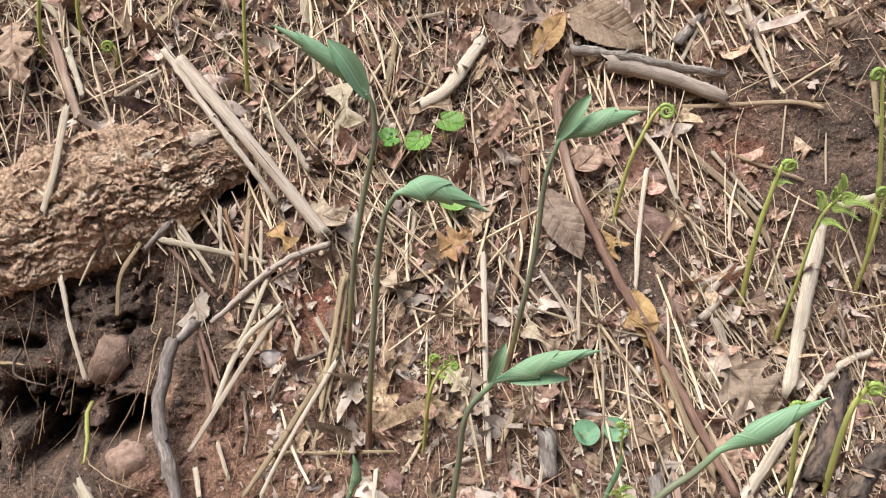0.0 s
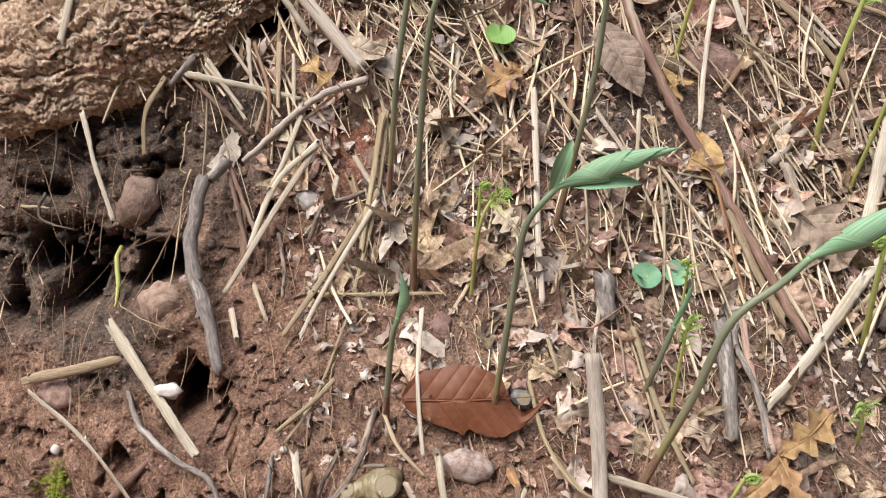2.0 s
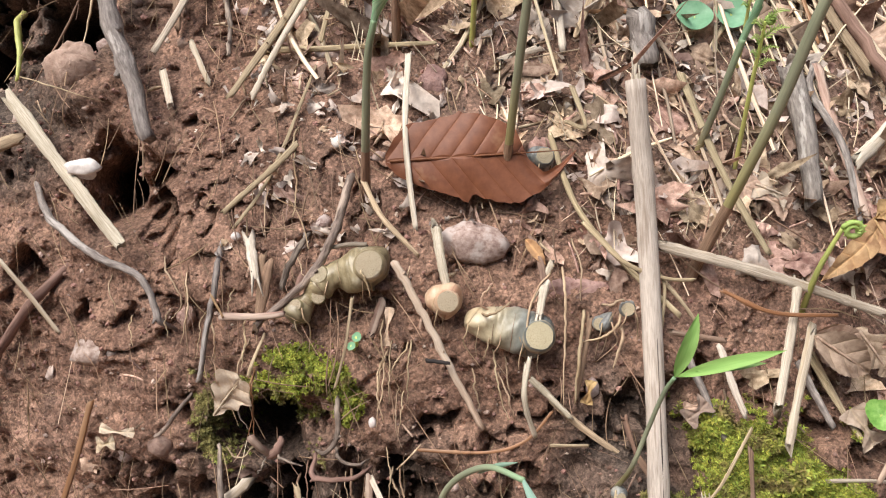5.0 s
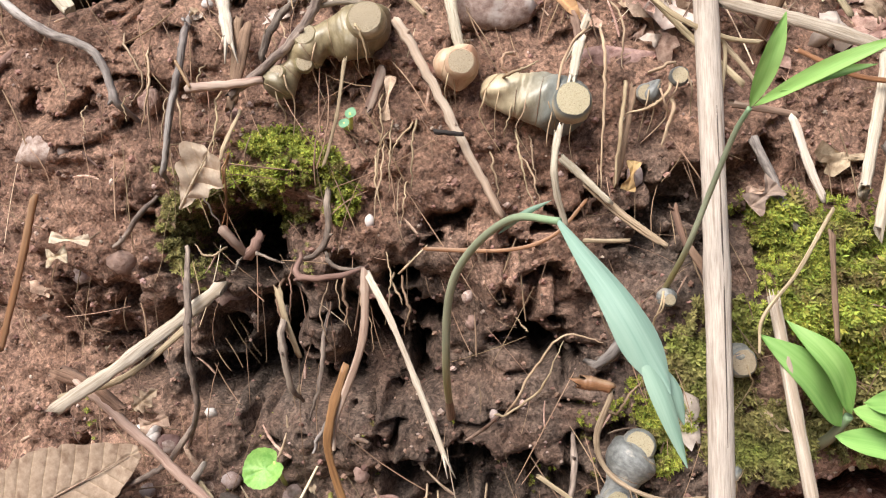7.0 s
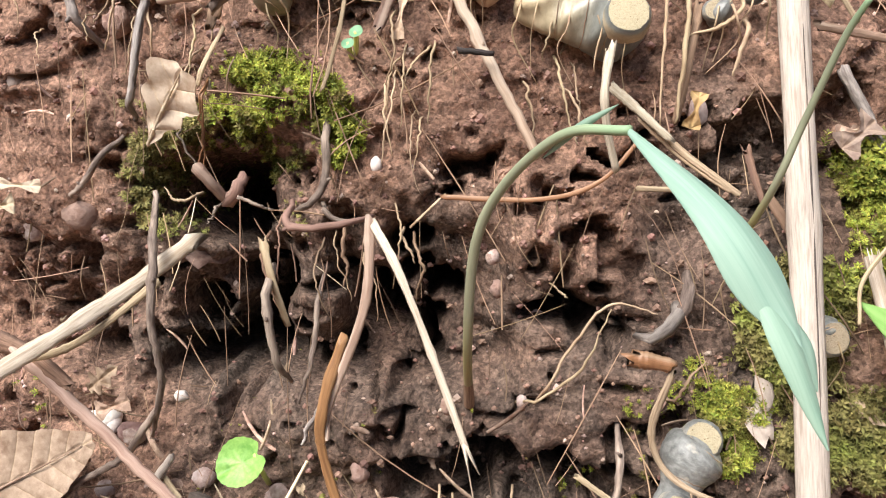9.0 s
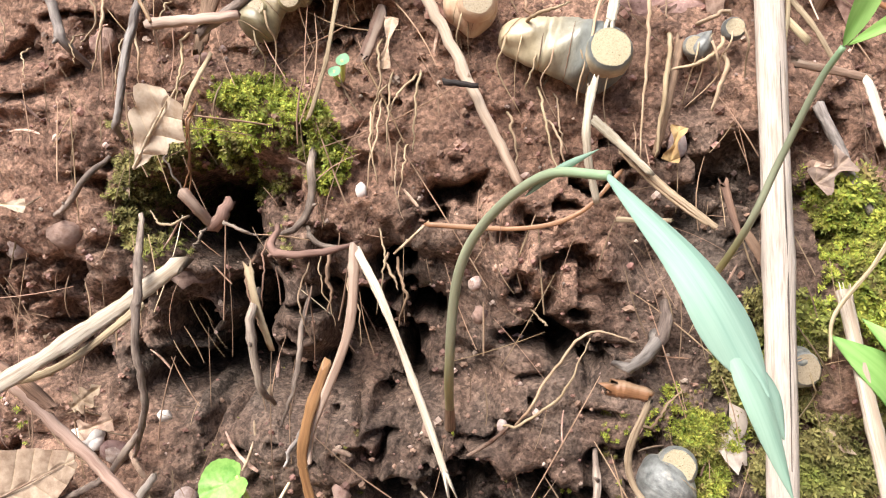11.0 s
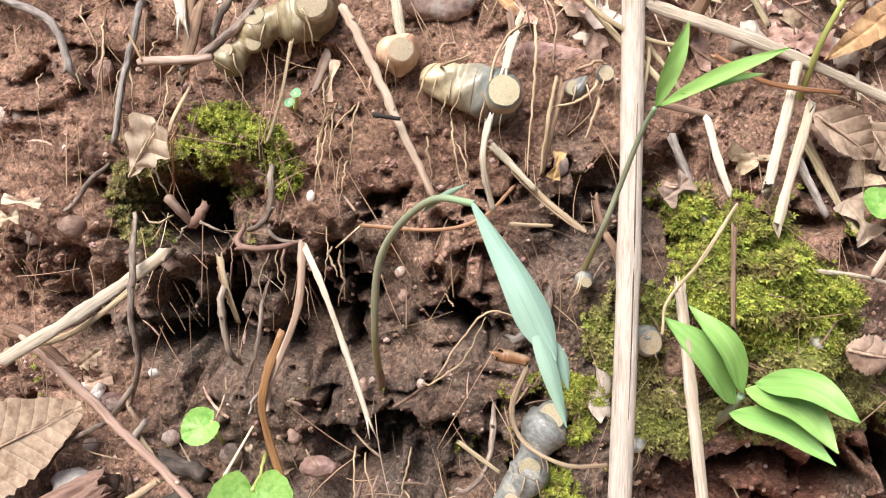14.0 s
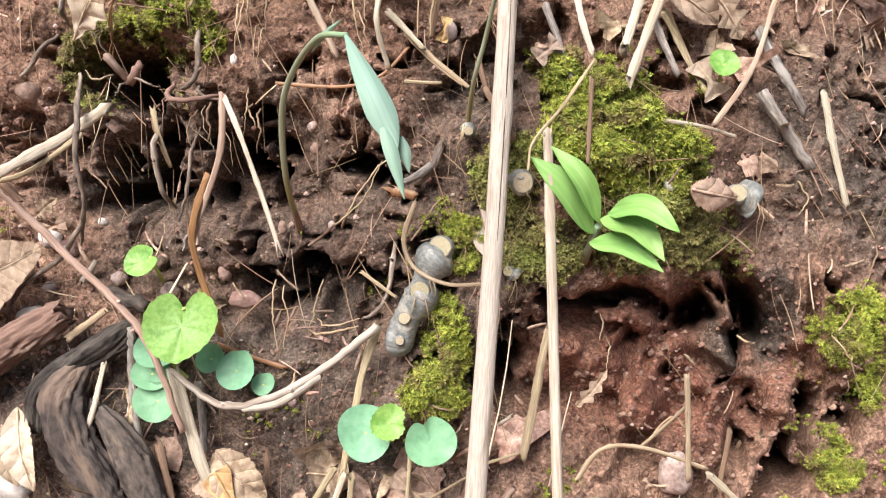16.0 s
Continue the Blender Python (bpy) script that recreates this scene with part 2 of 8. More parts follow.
def curve(points, n):
    """n points along a smooth line through the given ones."""
    p = [np.asarray(q, float) for q in points]
    if len(p) == 1:
        return np.repeat(np.array(p), n, 0)
    p = [2 * p[0] - p[1]] + p + [2 * p[-1] - p[-2]]
    seg = len(p) - 3
    out = []
    for i in range(n):
        u = i / (n - 1) * seg
        k = min(int(u), seg - 1)
        f = u - k
        a, b, c, d = p[k:k + 4]
        out.append(0.5 * (2 * b + (c - a) * f + (2 * a - 5 * b + 4 * c - d) * f * f + (3 * b - a - 3 * c + d) * f ** 3))
    return np.array(out)


def unit(v):
    return v / (np.linalg.norm(v) + 1e-12)


def units(v):
    return v / (np.linalg.norm(v, axis=-1, keepdims=True) + 1e-12)


def cross(a, b):
    return np.array((a[1] * b[2] - a[2] * b[1], a[2] * b[0] - a[0] * b[2], a[0] * b[1] - a[1] * b[0]))


def crosses(a, b):
    """Cross products of rows."""
    a, b = np.broadcast_arrays(np.asarray(a, float), np.asarray(b, float))
    return np.stack([a[..., 1] * b[..., 2] - a[..., 2] * b[..., 1], a[..., 2] * b[..., 0] - a[..., 0] * b[..., 2], a[..., 0] * b[..., 1] - a[..., 1] * b[..., 0]], -1)


def worley(x, y, seed=0):
    """Distance to the nearest cell point, gap between the two nearest, and the nearest cell's own number, 0 to 1."""
    ix, iy = np.floor(x).astype(np.int64), np.floor(y).astype(np.int64)
    f1, f2, own = np.full(np.shape(x), 9.0), np.full(np.shape(x), 9.0), np.zeros(np.shape(x))
    for dx in (-1, 0, 1):
        for dy in (-1, 0, 1):
            cx, cy = ix + dx, iy + dy
            d = np.hypot(cx + lattice(cx, cy, 0 * cx, seed) - x, cy + lattice(cx, cy, 0 * cx + 1, seed) - y)
            near = d < f1
            f2 = np.where(near, f1, np.minimum(f2, d))
            own = np.where(near, lattice(cx, cy, 0 * cx + 2, seed), own)
            f1 = np.where(near, d, f1)
    return f1, f2 - f1, own


class Shape:
    """Vertices, faces, grain (the unrolled place on the piece) and how far along it each vertex is."""

    def __init__(self):
        self.v, self.f, self.grain, self.along, self.n = [], [], [], [], 0

    def add(self, verts, faces, grain, along):
        k = self.n
        verts = np.asarray(verts, float).reshape(-1, 3)
        self.v.append(verts)
        self.grain.append(np.asarray(grain, float).reshape(-1, 3))
        self.along.append(np.asarray(along, float).ravel())
        self.f.extend((faces + k).tolist() if isinstance(faces, np.ndarray) else [tuple(i + k for i in f) for f in faces])
        self.n += len(verts)

    def mesh(self, name, origin, flat=False):
        w = np.concatenate(self.v) @ BANK_TURN.T + BANK_EYE
        base = np.asarray(origin, float) @ BANK_TURN.T + BANK_EYE
        me = bpy.data.meshes.new(name)
        me.from_pydata((w - base).tolist(), [], self.f)
        a = me.attributes.new("grain", "FLOAT_VECTOR", "POINT")
        a.data.foreach_set("vector", np.concatenate(self.grain).astype(np.float32).ravel())
        a = me.attributes.new("along", "FLOAT", "POINT")
        a.data.foreach_set("value", np.concatenate(self.along).astype(np.float32))
        (me.shade_flat if flat else me.shade_smooth)()
        return me, base


def sheet(rows, cols, wrap=False):
    """Faces of a grid of vertices, rows by cols; wrap: closed round each row."""
    idx = np.arange(rows * cols).reshape(rows, cols)
    nxt = np.roll(idx, -1, 1) if wrap else idx[:, 1:]
    idx_ = idx if wrap else idx[:, :-1]
    return np.stack([idx_[:-1], nxt[:-1], nxt[1:], idx_[1:]], -1).reshape(-1, 4)


def tube(s, pts, radii, seg=7, flat=1.0, rough=0.0, ridges=0.0, face=(0, -1, 0), seed=0, caps=True, ragged=0.0, bumps=None):
    """A round or flattened stalk along pts, grooved lengthwise by ridges; bumps: uneven radius for each vertex."""
    pts = np.asarray(pts, float)
    n = len(pts)
    radii = np.interp(np.linspace(0, 1, n), np.linspace(0, 1, len(radii)), radii)
    length = np.concatenate([[0], np.cumsum(np.linalg.norm(np.diff(pts, axis=0), axis=1))])
    r = np.random.RandomState(seed & 0x7fffffff)
    t = units(np.gradient(pts, axis=0))
    side = crosses(t, np.asarray(face, float))
    side = units(np.where(np.linalg.norm(side, axis=1, keepdims=True) > 0.1, side, crosses(t, (1, 0, 0.3))))
    nor = crosses(side, t)
    a = 2 * math.pi * np.arange(seg) / seg
    groove = r.uniform(-1, 1, seg)
    q = radii[:, None] * (1 + rough * r.uniform(-1, 1, (n, seg)) + 1.6 * ridges * groove + 0.5 * ridges * r.uniform(-1, 1, (n, 1)))
    if bumps is not None:
        q = q * (1 + bumps)
    verts = pts[:, None] + side[:, None] * (np.cos(a) * q)[..., None] + nor[:, None] * (np.sin(a) * q * flat)[..., None]
    if ragged:
        for e in (0, n - 1):
            verts[e] += t[e] * (ragged * radii[e] * r.uniform(-1, 1, seg))[:, None]
    grain = np.stack([np.cos(a) * radii[:, None] + seed * 0.013, np.sin(a) * radii[:, None], np.repeat(length[:, None], seg, 1)], -1)
    faces = sheet(n, seg, True).tolist()
    if caps:
        faces += [tuple(range(seg))[::-1], tuple((n - 1) * seg + k for k in range(seg))]
    s.add(verts, faces, grain, np.repeat(np.linspace(0, 1, n), seg))


def blade(s, axis, width, outline, face=(0, -1, 0.3), cup=0.2, wave=0.0, across=6, teeth=0.0, lobes=0.0, torn=0.0, thick=0.0003, seed=0, twist=0.0, veins=0.0):
    """A leaf: width half across, outline(s) from 0 to 1 along it, or its two sides; cup > 0 bends the margins towards the face."""
    axis = np.asarray(axis, float)
    n = len(axis)
    length = np.concatenate([[0], np.cumsum(np.linalg.norm(np.diff(axis, axis=0), axis=1))])
    r = np.random.RandomState(seed & 0x7fffffff)
    ph = r.uniform(0, 6.28, 6)
    f = np.linspace(0, 1, n)
    t = units(np.gradient(axis, axis=0))
    nor = np.asarray(face, float)
    nor = units(nor - t * (t @ nor)[:, None])
    side = crosses(t, nor)
    if twist:
        c, q = np.cos(twist * f)[:, None], np.sin(twist * f)[:, None]
        nor, side = nor * c + side * q, side * c - nor * q
    edges = [outline(q) for q in f]
    lo, hi = np.array([q if isinstance(q, tuple) else (q, q) for q in edges]).T[:, :, None]
    u = np.linspace(-1, 1, across + 1)[None]
    v = (u + 1) / 2
    off = width * (hi * v - lo * (1 - v))
    if teeth:
        off[:, (0, -1)] *= 1 + teeth * r.uniform(-1, 1, (n, 2))
    if lobes:
        off *= 1 + lobes * np.sin(f[:, None] * 21 + ph[0] + np.where(u > 0, 1.5, 0)) * np.abs(u)
    w = width * (lo + hi) / 2
    lift = cup * w * u * u + wave * width * (np.sin(f[:, None] * 9 + ph[1] + u * 2.2) + 0.6 * np.sin(f[:, None] * 17 + ph[2] - u * 4))
    lift = lift + veins * width * (np.sin((f[:, None] - np.abs(u) * 0.16) * 46) - 2.0 * np.exp(-(u * 7) ** 2))
    front = axis[:, None] + side[:, None] * off[..., None] + nor[:, None] * lift[..., None]
    back = front - nor[:, None] * thick
    grain = np.stack([off, np.full_like(off, seed * 0.011), np.repeat(length[:, None], across + 1, 1)], -1)
    faces = sheet(n, across + 1)
    if torn:
        i, k = np.divmod(np.arange(len(faces)), across)
        faces = faces[vnoise(i * 0.6 + seed, k * 0.7, None, seed) <= 1 - torn]
    m = n * (across + 1)
    along = np.repeat(f, across + 1)
    s.add(np.concatenate([front.reshape(-1, 3), back.reshape(-1, 3)]), np.concatenate([faces, faces[:, ::-1] + m]), np.concatenate([grain.reshape(-1, 3)] * 2), np.concatenate([along, along]))


def lump(s, centre, radii, turn=0.0, rough=0.12, seed=0, detail=2, scale=1.0):
    """A stone or clod: an uneven rounded body; turn in degrees in the plane of the bank."""
    bm = bmesh.new()
    bmesh.ops.create_icosphere(bm, subdivisions=detail, radius=1.0)
    c, q = math.cos(math.radians(turn)), math.sin(math.radians(turn))
    verts, grain = [], []
    for v in bm.verts:
        d = v.co.normalized()
        k = 1 + rough * noise.noise(d * 1.3 * scale + Vector((seed * 3.1, seed * 1.7, 0))) + rough * 0.4 * noise.noise(d * 4.0 * scale + Vector((seed, 0, seed)))
        e = np.array((d.x * radii[0], d.y * radii[1], d.z * radii[2])) * k
        verts.append((centre[0] + e[0] * c - e[2] * q, centre[1] + e[1], centre[2] + e[0] * q + e[2] * c))
        grain.append((e[0] + seed * 0.05, e[1], e[2]))
    faces = [tuple(v.index for v in f.verts) for f in bm.faces]
    bm.free()
    s.add(verts, faces, grain, [0.5] * len(verts))


def disc(s, centre, radius, face, squash=1.0, dome=0.1, seed=0, rings=3, seg=12):
    """A slightly uneven round plate, as a scar or a cut end."""
    face = unit(np.asarray(face, float))
    side = unit(cross(face, (0.1, 0.2, 1)))
    up = cross(side, face)
    r = random.Random(seed)
    wob = [1 + 0.08 * (r.random() - 0.5) for _ in range(seg)]
    verts, grain, along = [np.asarray(centre) + face * radius * dome], [(seed * 0.03, 0, 0)], [0.0]
    for k in range(1, rings + 1):
        for j in range(seg):
            a = 2 * math.pi * j / seg
            q = radius * k / rings * wob[j]
            verts.append(np.asarray(centre) + side * math.cos(a) * q + up * math.sin(a) * q * squash + face * radius * dome * (1 - (k / rings) ** 2))
            grain.append((math.cos(a) * q + seed * 0.03, math.sin(a) * q, 0))
            along.append(k / rings)
    faces = [(0, 1 + j, 1 + (j + 1) % seg) for j in range(seg)]
    for k in range(rings - 1):
        faces += [(1 + k * seg + j, 1 + (k + 1) * seg + j, 1 + (k + 1) * seg + (j + 1) % seg, 1 + k * seg + (j + 1) % seg) for j in range(seg)]
    s.add(verts, faces, grain, along)


def thing(name, shape, material, origin, label, category, group="", kind="", flat=False):
    me, base = shape.mesh(name, origin, flat)
    me.materials.append(material)
    ob = new(name, me)
    ob.location = base
    return tagged(ob, label, category, group, kind)


def holder(name, origin, label, category, group=""):
    ob = new(name)
    ob.empty_display_size = 0.01
    ob.location = np.asarray(origin, float) @ BANK_TURN.T + BANK_EYE
    return tagged(ob, label, category, group)


def part(name, shape, material, parent, label=""):
    top = parent
    base = Vector(parent.location)
    while top.parent:
        top = top.parent
        base = base + Vector(top.location)
    me, _ = shape.mesh(name, (np.array(base) - BANK_EYE) @ BANK_TURN)
    me.materials.append(material)
    ob = new(name, me)
    ob.parent = parent
    return tagged(ob, label)


# ---- materials ----
def surface(name, dark, light, patch=None, coords="grain", size=0.01, stretch=(1, 1, 1), rough=0.8, bump=0.3, depth=0.001, along=None, vary=0.15, island=False,
            shine=0.3, thin=0.0, patch_size=5.0, patch_cut=(0.5, 0.7), veins=0.0, vein_light=1.35, contrast=(0.3, 0.7), hue=0.02):
    """A procedural surface: a fine grain from dark to light, patches of a third colour, a slow change along the piece, and relief."""
    m = bpy.data.materials.new(name)
    m.use_nodes = True
    nt = m.node_tree
    nt.nodes.clear()

    def node(kind, **kw):
        n = nt.nodes.new(kind)
        for k, v in kw.items():
            if k in n.inputs:
                n.inputs[k].default_value = v
        return n

    def wire(a, b):
        nt.links.new(a, b)

    out, bsdf = node("ShaderNodeOutputMaterial"), node("ShaderNodeBsdfPrincipled", Roughness=rough)
    bsdf.inputs["Specular IOR Level"].default_value = shine
    if coords == "grain":
        src = node("ShaderNodeAttribute")
        src.attribute_name = "grain"
        vec = src.outputs["Vector"]
    else:
        vec = node("ShaderNodeNewGeometry").outputs["Position"]
    mp = node("ShaderNodeMapping")
    mp.inputs["Scale"].default_value = [1 / (size * q) for q in stretch]
    wire(vec, mp.inputs["Vector"])
    n1 = node("ShaderNodeTexNoise", Scale=1.0, Detail=6.0, Roughness=0.62)
    wire(mp.outputs[0], n1.inputs["Vector"])
    n2 = node("ShaderNodeTexNoise", Scale=1 / patch_size, Detail=4.0, Roughness=0.6)
    wire(mp.outputs[0], n2.inputs["Vector"])
    ramp = node("ShaderNodeValToRGB")
    ramp.color_ramp.elements[0].position, ramp.color_ramp.elements[1].position = contrast
    ramp.color_ramp.elements[0].color, ramp.color_ramp.elements[1].color = (*dark, 1), (*light, 1)
    wire(n1.outputs["Fac"], ramp.inputs["Fac"])
    col = ramp.outputs["Color"]
    if along:
        at_ = node("ShaderNodeAttribute")
        at_.attribute_name = "along"
        r2 = node("ShaderNodeValToRGB")
        els = r2.color_ramp.elements
        while len(els) < len(along):
            els.new(0.5)
        for e, (q, c) in zip(els, along):
            e.position, e.color = q, (*c, 1)
        wire(at_.outputs["Fac"], r2.inputs["Fac"])
        mul = node("ShaderNodeMix")
        mul.data_type, mul.blend_type = "RGBA", "MULTIPLY"
        mul.inputs["Factor"].default_value = 1.0
        wire(col, mul.inputs["A"])
        wire(r2.outputs["Color"], mul.inputs["B"])
        col = mul.outputs["Result"]
    if patch:
        r3 = node("ShaderNodeMapRange")
        r3.inputs["From Min"].default_value, r3.inputs["From Max"].default_value = patch_cut
        wire(n2.outputs["Fac"], r3.inputs["Value"])
        mix = node("ShaderNodeMix")
        mix.data_type = "RGBA"
        wire(r3.outputs["Result"], mix.inputs["Factor"])
        wire(col, mix.inputs["A"])
        mix.inputs["B"].default_value = (*patch, 1)
        col = mix.outputs["Result"]
    vein = None
    if veins:
        sep = node("ShaderNodeSeparateXYZ")
        wire(vec, sep.inputs[0])

        def calc(kind, a, b=None):
            x = node("ShaderNodeMath")
            x.operation = kind
            for sock, q in zip(x.inputs, (a, b)):
                if q is None:
                    continue
                if isinstance(q, (int, float)):
                    sock.default_value = q
                else:
                    wire(q, sock)
            return x.outputs[0]

        away = calc("ABSOLUTE", sep.outputs["X"])
        run = calc("SUBTRACT", sep.outputs["Z"], calc("MULTIPLY", away, 0.75))
        rib = calc("POWER", calc("ABSOLUTE", calc("SINE", calc("MULTIPLY", run, math.pi / veins))), 0.5)
        mid = calc("MINIMUM", calc("DIVIDE", away, 0.0011), 1.0)
        vein = calc("MINIMUM", rib, mid)
        lines = node("ShaderNodeMix")
        lines.data_type, lines.blend_type = "RGBA", "MULTIPLY"
        lines.inputs["Factor"].default_value = 1.0
        shade = node("ShaderNodeValToRGB")
        shade.color_ramp.elements[0].color, shade.color_ramp.elements[1].color = (vein_light, vein_light, 1 + (vein_light - 1) * 0.6, 1), (0.96, 0.96, 0.96, 1)
        shade.color_ramp.elements[0].position, shade.color_ramp.elements[1].position = 0.12, 0.55
        wire(vein, shade.inputs["Fac"])
        wire(col, lines.inputs["A"])
        wire(shade.outputs["Color"], lines.inputs["B"])
        col = lines.outputs["Result"]
    rnd = node("ShaderNodeNewGeometry").outputs["Random Per Island"] if island else node("ShaderNodeObjectInfo").outputs["Random"]
    hsv = node("ShaderNodeHueSaturation")
    for sock, a, b in (("Value", 1 - vary, 1 + vary), ("Hue", 0.5 - hue * 0.5, 0.5 + hue * 0.5)):
        mr = node("ShaderNodeMapRange")
        mr.inputs["To Min"].default_value, mr.inputs["To Max"].default_value = a, b
        if sock == "Hue":
            fr = node("ShaderNodeMath")
            fr.operation = "FRACT"
            mu = node("ShaderNodeMath")
            mu.operation = "MULTIPLY"
            mu.inputs[1].default_value = 7.31
            wire(rnd, mu.inputs[0])
            wire(mu.outputs[0], fr.inputs[0])
            wire(fr.outputs[0], mr.inputs["Value"])
        else:
            wire(rnd, mr.inputs["Value"])
        wire(mr.outputs["Result"], hsv.inputs[sock])
    wire(col, hsv.inputs["Color"])
    wire(hsv.outputs["Color"], bsdf.inputs["Base Color"])
    if bump:
        bp = node("ShaderNodeBump", Strength=bump, Distance=depth)
        wire(n1.outputs["Fac"], bp.inputs["Height"])
        if vein is not None:
            bv = node("ShaderNodeBump", Strength=0.6, Distance=0.0008)
            wire(vein, bv.inputs["Height"])
            wire(bv.outputs["Normal"], bp.inputs["Normal"])
        wire(bp.outputs["Normal"], bsdf.inputs["Normal"])
    last = bsdf.outputs[0]
    if thin:
        tr, mx = node("ShaderNodeBsdfTranslucent"), node("ShaderNodeMixShader")
        wire(hsv.outputs["Color"], tr.inputs["Color"])
        mx.inputs[0].default_value = thin
        wire(last, mx.inputs[1])
        wire(tr.outputs[0], mx.inputs[2])
        last = mx.outputs[0]
    wire(last, out.inputs["Surface"])
    return m


FIBRE = (1, 1, 26)
straw_pale = surface("straw_pale", (0.27, 0.195, 0.115), (0.58, 0.465, 0.31), (0.25, 0.18, 0.11), size=0.0005, stretch=FIBRE, bump=0.6, depth=0.0006, vary=0.22, patch_size=9)
straw_white = surface("straw_white", (0.33, 0.265, 0.19), (0.68, 0.60, 0.485), (0.36, 0.28, 0.19), size=0.0005, stretch=FIBRE, bump=0.6, depth=0.0006, vary=0.15, patch_size=9)
straw_brown = surface("straw_brown", (0.12, 0.07, 0.045), (0.40, 0.26, 0.175), (0.11, 0.07, 0.05), size=0.0005, stretch=FIBRE, bump=0.3, depth=0.0006, vary=0.2, patch_size=8)
straw_rust = surface("straw_rust", (0.15, 0.065, 0.028), (0.37, 0.19, 0.085), (0.30, 0.2, 0.12), size=0.0009, stretch=FIBRE, bump=0.3, depth=0.0005, vary=0.15, shine=0.5, rough=0.5)
stalk_grey = surface("stalk_grey", (0.34, 0.285, 0.23), (0.60, 0.53, 0.45), (0.26, 0.205, 0.155), size=0.0005, stretch=(1, 1, 14), bump=0.6, depth=0.0006, vary=0.05, patch_size=6, patch_cut=(0.55, 0.7))
twig_grey = surface("twig_grey", (0.12, 0.10, 0.088), (0.36, 0.315, 0.28), (0.46, 0.42, 0.38), size=0.0011, stretch=(1, 1, 5), bump=0.8, depth=0.001, vary=0.18, patch_size=4, patch_cut=(0.56, 0.64))
stem_pink = surface("stem_pink", (0.27, 0.165, 0.12), (0.52, 0.385, 0.30), (0.62, 0.52, 0.42), size=0.0009, stretch=(1, 1, 18), bump=0.4, depth=0.0006, vary=0.1, patch_size=7)
twig_red = surface("twig_red", (0.12, 0.07, 0.052), (0.32, 0.205, 0.155), (0.42, 0.33, 0.26), size=0.0014, stretch=(1, 1, 12), bump=0.5, depth=0.0008, vary=0.18, patch_size=5, patch_cut=(0.55, 0.68))
root_dark = surface("root_dark", (0.07, 0.05, 0.04), (0.26, 0.205, 0.165), (0.36, 0.29, 0.23), size=0.0009, stretch=(1, 1, 5), bump=0.8, depth=0.0008, vary=0.25, patch_size=5, patch_cut=(0.52, 0.62))
root_pale = surface("root_pale", (0.30, 0.21, 0.125), (0.54, 0.42, 0.28), (0.26, 0.16, 0.10), size=0.0012, stretch=(1, 1, 6), bump=0.3, depth=0.0004, vary=0.25)
leaf_tan = surface("leaf_tan", (0.32, 0.22, 0.155), (0.56, 0.42, 0.315), (0.25, 0.16, 0.11), size=0.0022, bump=0.4, depth=0.0006, vary=0.25, thin=0.12, patch_size=3, veins=0.006, vein_light=1.14, patch_cut=(0.52, 0.68))
leaf_pale = surface("leaf_pale", (0.50, 0.40, 0.29), (0.72, 0.62, 0.48), (0.40, 0.29, 0.19), size=0.003, bump=0.4, depth=0.0006, vary=0.1, thin=0.12, patch_size=2.2, veins=0.007, vein_light=1.16)
leaf_orange = surface("leaf_orange", (0.44, 0.26, 0.12), (0.62, 0.42, 0.22), (0.33, 0.18, 0.09), size=0.003, bump=0.35, depth=0.0005, vary=0.1, thin=0.15, patch_size=2.2, veins=0.008, vein_light=1.16)
leaf_rust = surface("leaf_rust", (0.15, 0.05, 0.022), (0.24, 0.09, 0.042), (0.32, 0.17, 0.09), size=0.004, bump=0.25, depth=0.0004, vary=0.06, thin=0.05, rough=0.55, shine=0.4, patch_cut=(0.62, 0.75), veins=0.0085, vein_light=1.1)
leaf_grey = surface("leaf_grey", (0.25, 0.18, 0.135), (0.42, 0.33, 0.26), (0.18, 0.12, 0.09), size=0.003, bump=0.5, depth=0.0008, vary=0.15, thin=0.06, patch_size=2.2, veins=0.007, vein_light=1.16)
# dull dark green for the added screen that blocks low sky light
screen_dark = surface("sky_screen_dark", (0.015, 0.022, 0.008), (0.05, 0.06, 0.022), (0.03, 0.024, 0.016), coords="world", size=0.35, bump=0.5, depth=0.1, vary=0.0)
bark_mat = surface("bark", (0.145, 0.082, 0.056), (0.78, 0.545, 0.40), (0.72, 0.595, 0.465), coords="world", size=0.0022, bump=0.9, depth=0.0012, vary=0.0, patch_size=7, patch_cut=(0.58, 0.68), contrast=(0.28, 0.72))
bark_plate_mat = surface("bark_plate", (0.30, 0.23, 0.175), (0.66, 0.56, 0.45), (0.22, 0.15, 0.11), size=0.0022, bump=0.8, depth=0.001, vary=0.15, patch_size=3)
stone_red = surface("stone_red", (0.23, 0.135, 0.105), (0.47, 0.33, 0.275), (0.18, 0.105, 0.08), size=0.0022, bump=0.8, depth=0.0014, vary=0.2, patch_size=2, hue=0.03)
stone_pink = surface("stone_pink", (0.22, 0.135, 0.11), (0.55, 0.43, 0.375), (0.50, 0.42, 0.38), size=0.0022, bump=0.6, depth=0.0007, vary=0.12, patch_size=4, patch_cut=(0.5, 0.62))
stone_white = surface("stone_white", (0.5, 0.44, 0.40), (0.8, 0.75, 0.70), (0.42, 0.29, 0.23), size=0.003, bump=0.3, depth=0.0004, vary=0.12, patch_size=3, patch_cut=(0.58, 0.7), rough=0.5)
